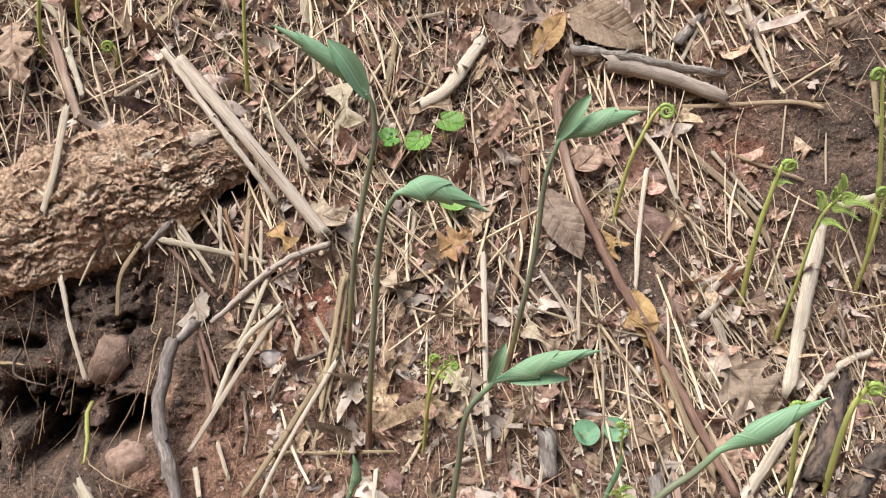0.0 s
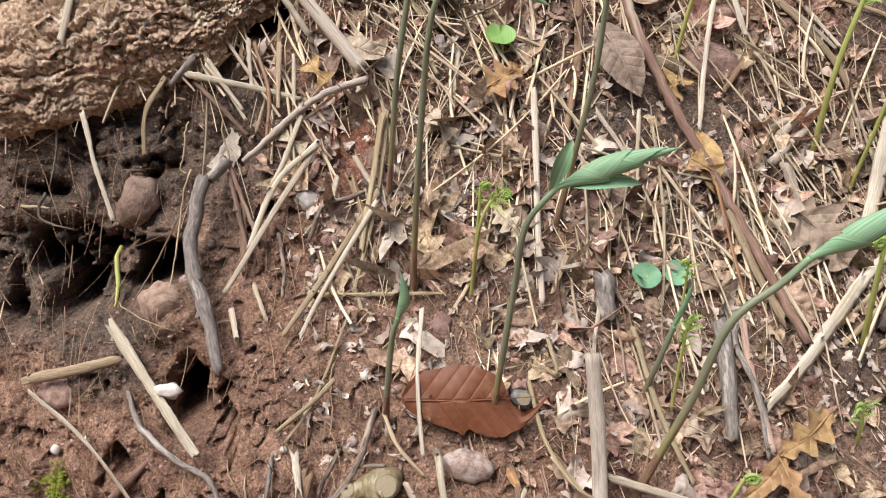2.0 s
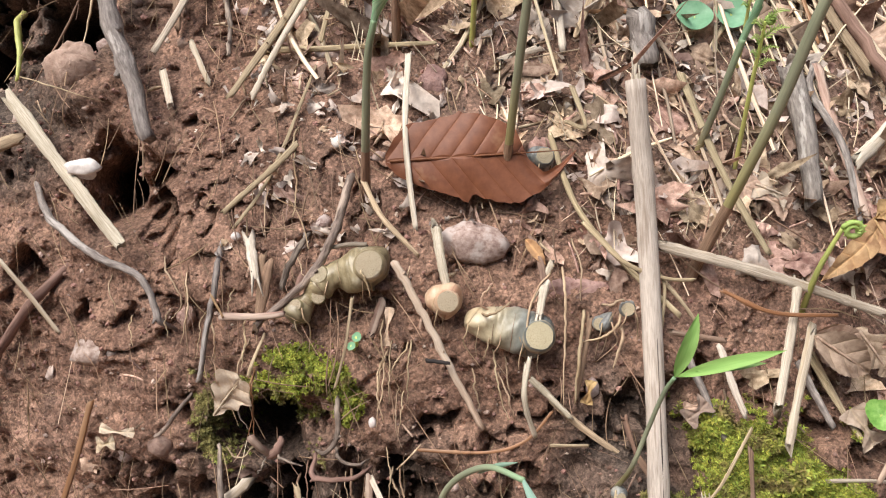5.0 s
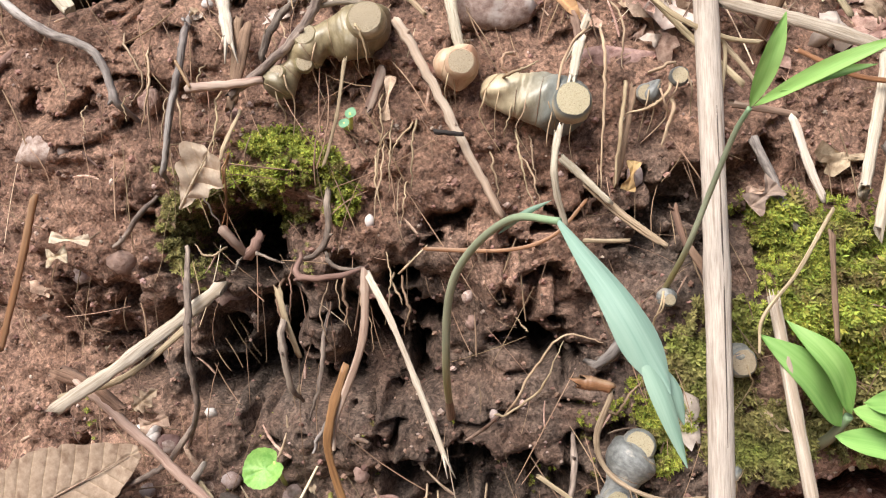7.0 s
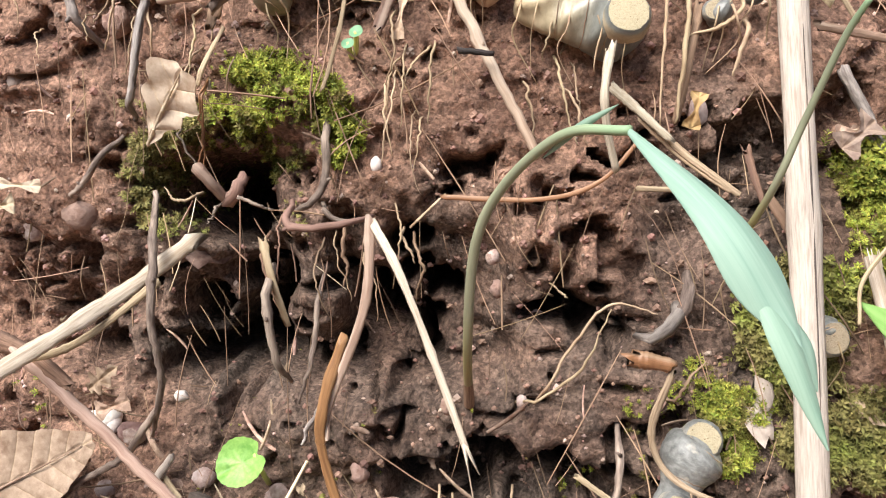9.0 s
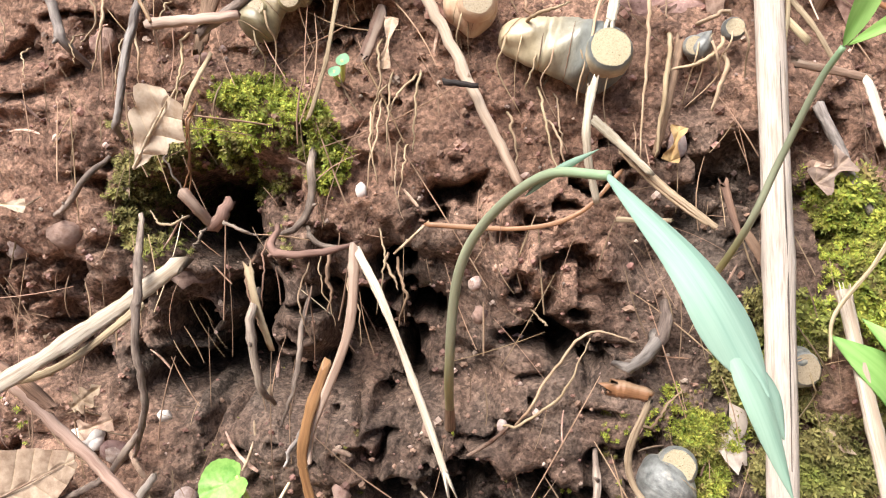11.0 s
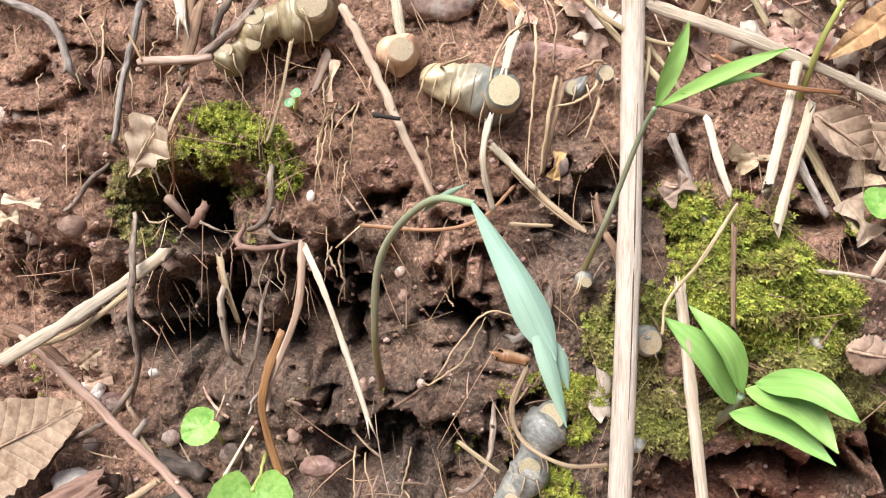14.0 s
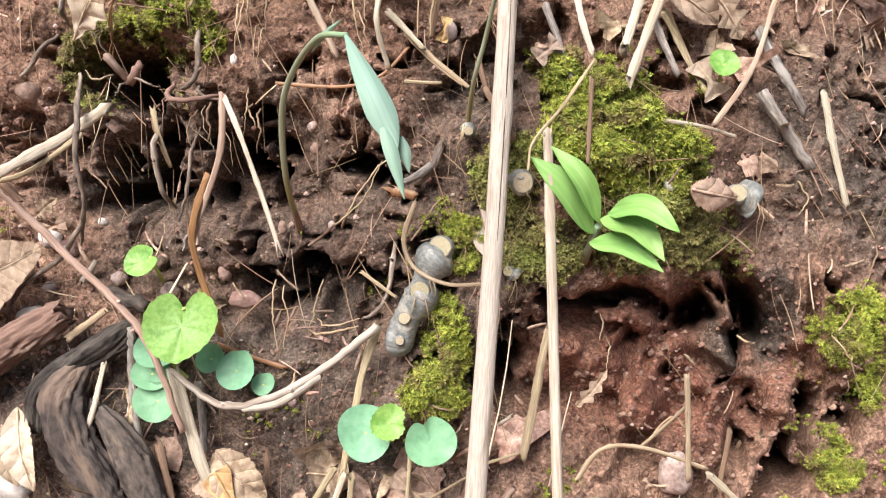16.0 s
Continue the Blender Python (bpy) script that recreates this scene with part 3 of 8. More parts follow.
wood_dark = surface("wood_dark", (0.028, 0.022, 0.02), (0.15, 0.117, 0.1), (0.24, 0.175, 0.13), size=0.0028, stretch=(1, 1, 2.5), bump=0.8, depth=0.0016, vary=0.15, patch_size=4, patch_cut=(0.52, 0.68))
wood_black = surface("wood_black", (0.012, 0.01, 0.009), (0.07, 0.056, 0.05), (0.12, 0.10, 0.085), size=0.0025, stretch=(1, 1, 2.5), bump=0.8, depth=0.0015, vary=0.1, patch_size=3)
stem_bleached = surface("stem_bleached", (0.42, 0.345, 0.26), (0.80, 0.715, 0.60), (0.40, 0.30, 0.2), size=0.0006, stretch=FIBRE, bump=0.6, depth=0.0006, vary=0.05, patch_size=8, patch_cut=(0.56, 0.72))
STEM_TINT = ((0.0, (1.0, 0.8, 0.6)), (0.14, (1.05, 0.95, 0.6)), (0.28, (0.82, 0.85, 0.78)), (0.75, (0.8, 0.93, 0.86)), (1.0, (0.8, 1.25, 1.0)))
stem_green = surface("stem_green", (0.22, 0.215, 0.15), (0.36, 0.355, 0.255), None, size=0.0015, stretch=(1, 1, 20), bump=0.15, depth=0.0003, along=STEM_TINT, vary=0.05, rough=0.5, shine=0.4)
leaf_glaucous = surface("leaf_glaucous", (0.15, 0.34, 0.18), (0.41, 0.60, 0.38), None, size=0.0007, stretch=(1, 1, 60), bump=0.35, depth=0.0004, vary=0.08, rough=0.55, shine=0.35, thin=0.12)
leaf_bluish = surface("leaf_bluish", (0.19, 0.315, 0.24), (0.29, 0.415, 0.325), None, size=0.0008, stretch=(1, 1, 40), bump=0.15, depth=0.0004, vary=0.05, rough=0.55, shine=0.35, thin=0.1)
leaf_fresh = surface("leaf_fresh", (0.21, 0.43, 0.105), (0.34, 0.565, 0.18), None, size=0.0012, stretch=(1, 1, 40), bump=0.25, depth=0.0003, vary=0.08, rough=0.5, shine=0.35, thin=0.22)
leaf_violet = surface("leaf_violet", (0.12, 0.30, 0.055), (0.24, 0.45, 0.11), None, size=0.0018, bump=0.35, depth=0.0004, vary=0.12, rough=0.45, shine=0.4, thin=0.2, veins=0.0045, vein_light=1.14)
leaf_heart = surface("leaf_heart", (0.17, 0.37, 0.07), (0.32, 0.53, 0.14), (0.145, 0.33, 0.06), size=0.0016, bump=0.5, depth=0.0005, vary=0.1, rough=0.42, shine=0.4, thin=0.2, patch_size=3, patch_cut=(0.52, 0.66))
leaf_sprout = surface("leaf_sprout", (0.15, 0.335, 0.185), (0.235, 0.44, 0.26), None, size=0.003, bump=0.12, depth=0.0003, vary=0.1, rough=0.5, shine=0.35, thin=0.12)
fern_green = surface("fern_green", (0.34, 0.52, 0.11), (0.56, 0.70, 0.24), None, size=0.002, bump=0.2, depth=0.0003, vary=0.1, thin=0.2, rough=0.6)
fern_stem = surface("fern_stem", (0.38, 0.43, 0.12), (0.57, 0.62, 0.22), None, size=0.002, stretch=(1, 1, 10), bump=0.2, depth=0.0003, vary=0.1, along=((0, (0.85, 0.75, 0.7)), (0.5, (1, 1, 1)), (1, (1.1, 1.15, 1))), rough=0.5)
moss_mat = surface("moss", (0.115, 0.14, 0.02), (0.53, 0.57, 0.10), (0.20, 0.155, 0.06), coords="world", size=0.006, patch_size=1.8, patch_cut=(0.5, 0.64), bump=0, vary=0.5, island=True, thin=0.2, rough=0.7, hue=0.06)
moss_dry = surface("moss_dry", (0.13, 0.11, 0.035), (0.37, 0.335, 0.125), (0.24, 0.29, 0.055), coords="world", size=0.008, bump=0, vary=0.5, island=True, thin=0.1, rough=0.8, patch_size=2.5)
OLIVE_TINT = ((0.0, (0.75, 0.78, 0.8)), (0.3, (1.1, 1.05, 0.95)), (0.7, (1.0, 0.98, 0.9)), (1.0, (0.8, 0.78, 0.7)))
rhizome_mat = surface("rhizome", (0.17, 0.14, 0.078), (0.37, 0.325, 0.21), (0.50, 0.455, 0.34), size=0.004, stretch=(1, 1, 0.5), bump=0.4, depth=0.0005, vary=0.06, rough=0.36, shine=0.5, patch_size=3, patch_cut=(0.56, 0.72), along=OLIVE_TINT)
RHIZOME_TINT = ((0.0, (1.6, 1.3, 0.95)), (0.42, (1.3, 1.15, 0.9)), (0.6, (0.72, 0.78, 0.78)), (0.78, (0.48, 0.54, 0.58)), (1.0, (0.42, 0.49, 0.54)))
rhizome_grey = surface("rhizome_grey", (0.21, 0.195, 0.165), (0.37, 0.355, 0.315), (0.28, 0.24, 0.18), size=0.004, stretch=(1, 1, 0.6), bump=0.4, depth=0.0005, vary=0.05, rough=0.36, shine=0.5, patch_size=3, patch_cut=(0.64, 0.78), along=RHIZOME_TINT)
rhizome_slate = surface("rhizome_slate", (0.10, 0.105, 0.10), (0.27, 0.275, 0.26), (0.38, 0.355, 0.29), size=0.0022, stretch=(1, 1, 0.6), bump=0.5, depth=0.0006, vary=0.12, rough=0.42, shine=0.5, patch_size=3, patch_cut=(0.54, 0.66))
rhizome_pink = surface("rhizome_pink", (0.46, 0.30, 0.19), (0.62, 0.46, 0.32), (0.42, 0.20, 0.12), size=0.004, stretch=(1, 1, 0.6), bump=0.3, depth=0.0005, vary=0.05, rough=0.42, shine=0.45, patch_size=3, patch_cut=(0.52, 0.7))
scar_mat = surface("scar", (0.31, 0.25, 0.155), (0.50, 0.43, 0.305), (0.19, 0.135, 0.07), size=0.0006, bump=0.6, depth=0.0006, vary=0.14, patch_size=1.0, patch_cut=(0.58, 0.66), contrast=(0.3, 0.7))
crumb_mat = surface("crumbs", (0.15, 0.077, 0.055), (0.36, 0.225, 0.175), None, coords="world", size=0.004, bump=0.3, depth=0.0006, vary=0.4, island=True, hue=0.03)
grit_mat = surface("grit", (0.28, 0.19, 0.155), (0.50, 0.385, 0.32), None, coords="world", size=0.004, bump=0.3, depth=0.0006, vary=0.5, island=True, hue=0.04)
pale_bits_mat = surface("pale_leaf_bits", (0.46, 0.37, 0.31), (0.74, 0.64, 0.56), (0.36, 0.26, 0.2), coords="world", size=0.004, bump=0.4, depth=0.0008, vary=0.3, island=True, thin=0.08, hue=0.03, patch_size=3)
bits_mat = surface("leaf_bits", (0.23, 0.14, 0.095), (0.64, 0.47, 0.355), (0.17, 0.092, 0.06), coords="world", size=0.0026, bump=0.5, depth=0.0008, vary=0.6, island=True, thin=0.08, hue=0.05, patch_size=3)
strawbits_mat = surface("straw_bits", (0.42, 0.30, 0.185), (0.88, 0.74, 0.56), None, size=0.0009, stretch=FIBRE, bump=0.4, depth=0.0005, vary=0.5, island=True, hue=0.03)
rootbits_mat = surface("rootlet_bits", (0.19, 0.115, 0.07), (0.42, 0.29, 0.19), None, size=0.0014, stretch=FIBRE, bump=0.2, depth=0.0003, vary=0.5, island=True, hue=0.03)


def soil_material():
    m = bpy.data.materials.new("soil")
    m.use_nodes = True
    nt = m.node_tree
    bsdf = nt.nodes["Principled BSDF"]
    bsdf.inputs["Roughness"].default_value = 0.92
    bsdf.inputs["Specular IOR Level"].default_value = 0.2
    L = nt.links.new
    geo = nt.nodes.new("ShaderNodeNewGeometry")
    noises = []
    for scale, detail in ((900, 8), (260, 6), (38, 5)):
        n = nt.nodes.new("ShaderNodeTexNoise")
        n.inputs["Scale"].default_value, n.inputs["Detail"].default_value, n.inputs["Roughness"].default_value = scale, detail, 0.65
        L(geo.outputs["Position"], n.inputs["Vector"])
        noises.append(n)
    fine, mid, wide = noises

    def ramp(src, a, b, pos=(0.3, 0.7)):
        r = nt.nodes.new("ShaderNodeValToRGB")
        r.color_ramp.elements[0].color, r.color_ramp.elements[1].color = (*a, 1), (*b, 1)
        r.color_ramp.elements[0].position, r.color_ramp.elements[1].position = pos
        L(src.outputs["Fac"], r.inputs["Fac"])
        return r.outputs["Color"]

    def mix(f, a, b, kind="MIX"):
        x = nt.nodes.new("ShaderNodeMix")
        x.data_type, x.blend_type = "RGBA", kind
        if isinstance(f, float):
            x.inputs["Factor"].default_value = f
        else:
            L(f, x.inputs["Factor"])
        L(a, x.inputs["A"])
        L(b, x.inputs["B"])
        return x.outputs["Result"]

    def attribute(name):
        x = nt.nodes.new("ShaderNodeAttribute")
        x.attribute_name = name
        return x.outputs["Fac"]

    red = mix(0.5, ramp(mid, (0.125, 0.069, 0.047), (0.40, 0.248, 0.182)), ramp(wide, (0.13, 0.073, 0.05), (0.43, 0.28, 0.21), (0.35, 0.65)))
    bright = ramp(mid, (0.155, 0.062, 0.042), (0.345, 0.172, 0.124))
    # colour of humus, used for the painted shade of hollows as well
    humus_shade = mix(0.5, ramp(mid, (0.042, 0.032, 0.026), (0.175, 0.135, 0.112)), ramp(wide, (0.05, 0.038, 0.031), (0.20, 0.156, 0.13)))
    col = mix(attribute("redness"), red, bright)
    col = mix(attribute("humus_shade"), col, humus_shade)
    cells = nt.nodes.new("ShaderNodeTexVoronoi")
    cells.inputs["Scale"].default_value = 620
    L(geo.outputs["Position"], cells.inputs["Vector"])
    bw = nt.nodes.new("ShaderNodeRGBToBW")
    L(cells.outputs["Color"], bw.inputs[0])
    gr = nt.nodes.new("ShaderNodeValToRGB")
    gr.color_ramp.elements[0].color, gr.color_ramp.elements[1].color = (0.7, 0.69, 0.69, 1), (1.38, 1.36, 1.33, 1)
    gr.color_ramp.elements[0].position, gr.color_ramp.elements[1].position = 0.2, 0.85
    L(bw.outputs[0], gr.inputs["Fac"])
    col = mix(1.0, col, gr.outputs["Color"], "MULTIPLY")
    speck = ramp(fine, (0.5, 0.5, 0.5), (1.75, 1.72, 1.68), (0.33, 0.72))
    col = mix(1.0, col, speck, "MULTIPLY")
    L(col, bsdf.inputs["Base Color"])
    b1, b2 = nt.nodes.new("ShaderNodeBump"), nt.nodes.new("ShaderNodeBump")
    for b, n, st, d in ((b1, mid, 0.9, 0.0022), (b2, fine, 0.9, 0.0009)):
        b.inputs["Strength"].default_value, b.inputs["Distance"].default_value = st, d
        L(n.outputs["Fac"], b.inputs["Height"])
    b3 = nt.nodes.new("ShaderNodeBump")
    b3.invert = True
    b3.inputs["Strength"].default_value, b3.inputs["Distance"].default_value = 0.5, 0.0007
    L(cells.outputs["Distance"], b3.inputs["Height"])
    L(b1.outputs["Normal"], b3.inputs["Normal"])
    L(b3.outputs["Normal"], b2.inputs["Normal"])
    L(b2.outputs["Normal"], bsdf.inputs["Normal"])
    return m


soil_mat = soil_material()


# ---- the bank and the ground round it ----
# dark humus, and shade painted into the left cave, overhang recess and crease
HUMUS_SHADE = ((.2273, -.1676, 0.05, 0.045), (-.2166, -.1459, 0.045, 0.035), (-.2646, -.117, 0.05, 0.04), (0.138, -0.372, 0.011, 0.02), (0.162, -0.358, 0.012, 0.025), (-0.05, -0.39, 0.09, 0.03), (0.21, -0.30, 0.08, 0.05), (-0.106, -0.322, 0.05, 0.02), (-0.02, -0.366, 0.05, 0.012), (-0.24, -0.045, 0.12, 0.075), (-0.24, -0.10, 0.09, 0.05), (-0.15, -0.03, 0.04, 0.05), (-0.3, -0.06, 0.1, 0.1), (0.33, 0.09, 0.1, 0.13), (-0.12, -0.42, 0.2, 0.045), (0.1, -0.02, 0.1, 0.03), (0.04, -0.3, 0.03, 0.06))
BARE = ((0.27, 0.07, 0.075, 0.10), (0.20, 0.10, 0.05, 0.06), (-0.06, -0.205, 0.09, 0.05), (-0.10, -0.16, 0.05, 0.05), (-0.03, -0.15, 0.025, 0.03), (0.02, -0.24, 0.06, 0.03))
RED = ((-.0859, -.0367, .0244, .0306), (0.12, -0.385, 0.07, 0.04), (0.22, 0.07, 0.03, 0.015))


def build_ground():
    """One sheet: the bank in full detail, running out to a flat path below and to a level wood above."""
    step = 0.00115
    xs = np.arange(-0.43, 0.43, step)
    far = np.array([0.012, 0.04, 0.1, 0.22, 0.5, 1.2, 3, 8, 20, 60])
    xs = np.concatenate([(-0.43 - far)[::-1], xs, 0.43 + far])
    zs = np.arange(-0.5, 0.29, step)
    X, Z = np.meshgrid(xs, zs)
    Xc = np.clip(X, -0.43, 0.43)
    Xs, Y, Zs = rough_relief(Xc, Z)
    off = smooth((np.abs(X) - 0.41) / 0.02)
    P0 = np.stack([X, relief(Xc, Z), Z], -1)
    P = (np.stack([X + Xs - Xc, Y, Zs], -1) * (1 - off[..., None]) + P0 * off[..., None]) @ BANK_TURN.T + BANK_EYE
    P0 = P0 @ BANK_TURN.T + BANK_EYE
    rows = [P]
    low = []
    for out, down in ((0.01, 0.02), (0.03, 0.06), (0.07, 0.13), (0.13, 0.2), (0.22, 0.27), (0.36, 0.31), (0.6, 0.33), (1.2, 0.335), (3, 0.335), (8, 0.335), (25, 0.335), (80, 0.335)):
        q = P0[0].copy()
        q[:, 1] -= out
        q[:, 2] = np.maximum(q[:, 2] - down, 0.0) if down < 0.3 else np.minimum(q[:, 2] - down, 0.02) * 0.3
        low.append(q)
    high = []
    for out, up in ((0.02, 0.012), (0.06, 0.035), (0.15, 0.09), (0.35, 0.2), (0.7, 0.36), (1.3, 0.55), (2.5, 0.75), (6, 1.0), (20, 1.3), (80, 1.6)):
        q = P0[-1].copy()
        q[:, 1] += out
        q[:, 2] += up
        high.append(q)
    P = np.concatenate([np.array(low[::-1]), P, np.array(high)])
    nr, nc = P.shape[:2]
    idx = np.arange(nr * nc).reshape(nr, nc)
    quads = np.stack([idx[:-1, :-1], idx[:-1, 1:], idx[1:, 1:], idx[1:, :-1]], -1).reshape(-1, 4)
    me = bpy.data.meshes.new("ground")
    me.vertices.add(nr * nc)
    me.vertices.foreach_set("co", P.astype(np.float32).ravel())
    me.loops.add(quads.size)
    me.loops.foreach_set("vertex_index", quads.astype(np.int32).ravel())
    me.polygons.add(len(quads))
    me.polygons.foreach_set("loop_start", np.arange(0, quads.size, 4, dtype=np.int32))
    me.update(calc_edges=True)
    pad = lambda a: np.concatenate([np.repeat(a[:1], len(low), 0), a, np.repeat(a[-1:], len(high), 0)]).astype(np.float32).ravel()
    top = litter_here(Xc, Z)
    humus_shade = np.clip(np.maximum(patches(Xc, Z, HUMUS_SHADE), 0.9 * top * (0.35 + 0.65 * open_slope(Xc, Z)) * (0.7 + 0.5 * vnoise(Xc * 40, Z * 40, None, 70))), 0, 1)
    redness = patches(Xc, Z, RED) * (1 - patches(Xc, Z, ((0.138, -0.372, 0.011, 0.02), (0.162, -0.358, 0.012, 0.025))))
    # the pitted face's shade goes into the soil colour, outside the red patches
    humus_shade = np.maximum(humus_shade, 0.85 * patches(Xc, Z, PITTED_SHADE)) * (1 - redness)
    for name, values in (("humus_shade", humus_shade), ("redness", redness)):
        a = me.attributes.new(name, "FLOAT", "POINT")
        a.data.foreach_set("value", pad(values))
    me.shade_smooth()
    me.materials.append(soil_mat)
    return tagged(new("ground", me), "red-brown crumbling earth bank with dark humic soil, painted-in shade and open pores", "ground", kind="structure")


build_ground()


def build_sky_screen():
    """Unseen dark screen closing the place behind and beside the camera, added to block low sky light."""
    n, rows = 48, 10
    verts, faces = [], []
    for j in range(rows + 1):
        for i in range(n + 1):
            a = math.pi * (0.93 + 1.14 * i / n)
            q = 6.0 + 0.7 * float(vnoise(i * 0.6, j * 0.6, None, 95))
            top = 5.0 + 1.2 * float(vnoise(i * 0.35, 3.0, None, 96))
            verts.append((math.cos(a) * q, math.sin(a) * q, -0.05 + top * j / rows))
    for j in range(rows):
        for i in range(n):
            k = j * (n + 1) + i
            faces.append((k, k + 1, k + n + 2, k + n + 1))
    me = bpy.data.meshes.new("backdrop")
    me.from_pydata(verts, [], faces)
    me.shade_smooth()
    me.materials.append(screen_dark)
    return tagged(new("backdrop", me), "unseen dark screen added round the bank to block low sky light", "backdrop", kind="structure")


build_sky_screen()


# ---- kinds of things ----
COUNT = [0]


def tick():
    COUNT[0] += 1
    return COUNT[0]


def look_of(material):
    return {"straw_pale": "dry pale yellow", "straw_white": "bleached whitish dry", "straw_brown": "dry dull brown", "straw_rust": "dry glossy rust-brown", "stalk_grey": "weathered grey-tan",
            "twig_grey": "weathered grey", "twig_red": "dry reddish-brown", "stem_pink": "dry pinkish tan", "root_dark": "dark brown", "root_pale": "pale yellowish", "leaf_tan": "dry tan", "leaf_pale": "bleached pale tan", "leaf_orange": "dry orange-tan",
            "leaf_rust": "smooth rust-brown", "leaf_grey": "faded grey-brown", "stone_red": "dull reddish", "stone_pink": "smooth pinkish", "stone_white": "whitish", "fern_stem": "thin mossy green", "wood_dark": "rotten dark", "wood_black": "blackened", "stem_bleached": "bleached cream"}[material.name]


def line(pts, lift, n, sag=0.0):
    p = [at(q, lift) for q in pts]
    return curve(p, n)


def straw(pts, w=0.002, mat=None, lift=0.004, flat=0.42, taper=0.8, split=False):
    """A dead grass stem lying on the bank."""
    mat, k = mat or straw_pale, tick()
    s = Shape()
    n = 14 + 7 * len(pts)
    p = line(pts, lift, n)
    r = np.random.RandomState(k)
    length = np.linalg.norm(p[-1] - p[0])
    bend = np.cumsum(np.cumsum(r.normal(0, 1, (n, 3)), 0), 0)
    bend -= bend[:1] + (bend[-1:] - bend[:1]) * np.linspace(0, 1, n)[:, None]
    p = p + bend / (np.abs(bend).max() + 1e-9) * min(0.012 * length, 0.0012) * np.array((1, 0.6, 1))
    radii = w / 2 * np.linspace(1, taper, n) * (1 + 0.07 * np.convolve(r.normal(size=n + 4), np.ones(5) / 2.2, "valid"))
    joint = r.randint(3, n - 3)
    if length > 14 * w:
        radii[joint] *= 1.22
    tube(s, p, radii, seg=9, flat=flat, rough=0.03, ridges=0.1, seed=k, ragged=1.6)
    if split:
        d = unit(p[-1] - p[-3])
        for j in (-1, 1):
            q = p[-1] + d * w * 2.2 + np.array((j * w * 0.5, -0.001, 0))
            tube(s, [p[-1] - d * w, q], (w * 0.28, w * 0.05), seg=4, flat=0.4, seed=k + j)
    return thing("straw", s, mat, p[0], look_of(mat) + " grass stem lying on the bank", "straw", "dead grass stems")


def twig(pts, w=0.004, mat=None, lift=0.005, taper=0.75, rough=0.12, knots_=2, name="twig"):
    """A dead woody twig with small knots and a broken end."""
    mat, k = mat or twig_grey, tick()
    r = random.Random(k)
    s = Shape()
    ends = [at(q) for q in pts]
    n = int(np.clip(sum(np.linalg.norm(b - a) for a, b in zip(ends, ends[1:])) / (w * 0.7), 7, 70))
    p = line(pts, lift, n)
    p[1:-1] += np.random.RandomState(k).normal(0, w * 0.05, p[1:-1].shape)
    radii = np.interp(np.linspace(0, 1, n), (0, 1), (w / 2, w / 2 * taper))
    for _ in range(knots_ if n > 14 else 0):
        i = r.randrange(3, n - 3)
        radii[i] *= 1.25
        a = unit(np.array((r.uniform(-1, 1), -0.6, r.uniform(-1, 1))))
        tube(s, [p[i], p[i] + a * w * 0.9], (w * 0.28, w * 0.16), seg=5, rough=0.2, seed=k + i)
    if name == "root":
        f = np.linspace(0, 1, n)
        ends_ = smooth((0.2 - f) / 0.2) + smooth((f - 0.82) / 0.18)
        p[:, 1] += ends_ * (lift + w * 1.6)
        radii = radii * (1 - 0.35 * ends_)
    tube(s, p, radii, seg=11, rough=rough * 0.6, seed=k, ragged=0.7)
    return thing(name, s, mat, p[0], look_of(mat) + (" root crossing the face of the bank" if name == "root" else " twig lying on the bank"), name, name + "s on the bank")


def root(pts, w=0.003, mat=None, lift=0.004, taper=0.7, rough=0.14):
    return twig(pts, w, mat or root_dark, lift, taper, rough, 1, "root")


def rootlet(pts, w=0.001, mat=None, lift=0.003):
    mat, k = mat or root_pale, tick()
    s = Shape()
    p = line(pts, lift, 6 + 5 * len(pts))
    p[1:] += np.cumsum(np.random.RandomState(k).normal(0, 0.00024, p[1:].shape) * (1, 0.5, 0.6), 0)
    p[:3, 1] += np.array((0.005, 0.003, 0.001)) + lift * 0.5
    w *= 0.72
    tube(s, p, (w / 2, w / 2, w / 5), seg=5, rough=0.15, seed=k)
    return thing("rootlet", s, mat, p[0], look_of(mat) + " fine rootlet hanging from the soil", "root", "fine rootlets")


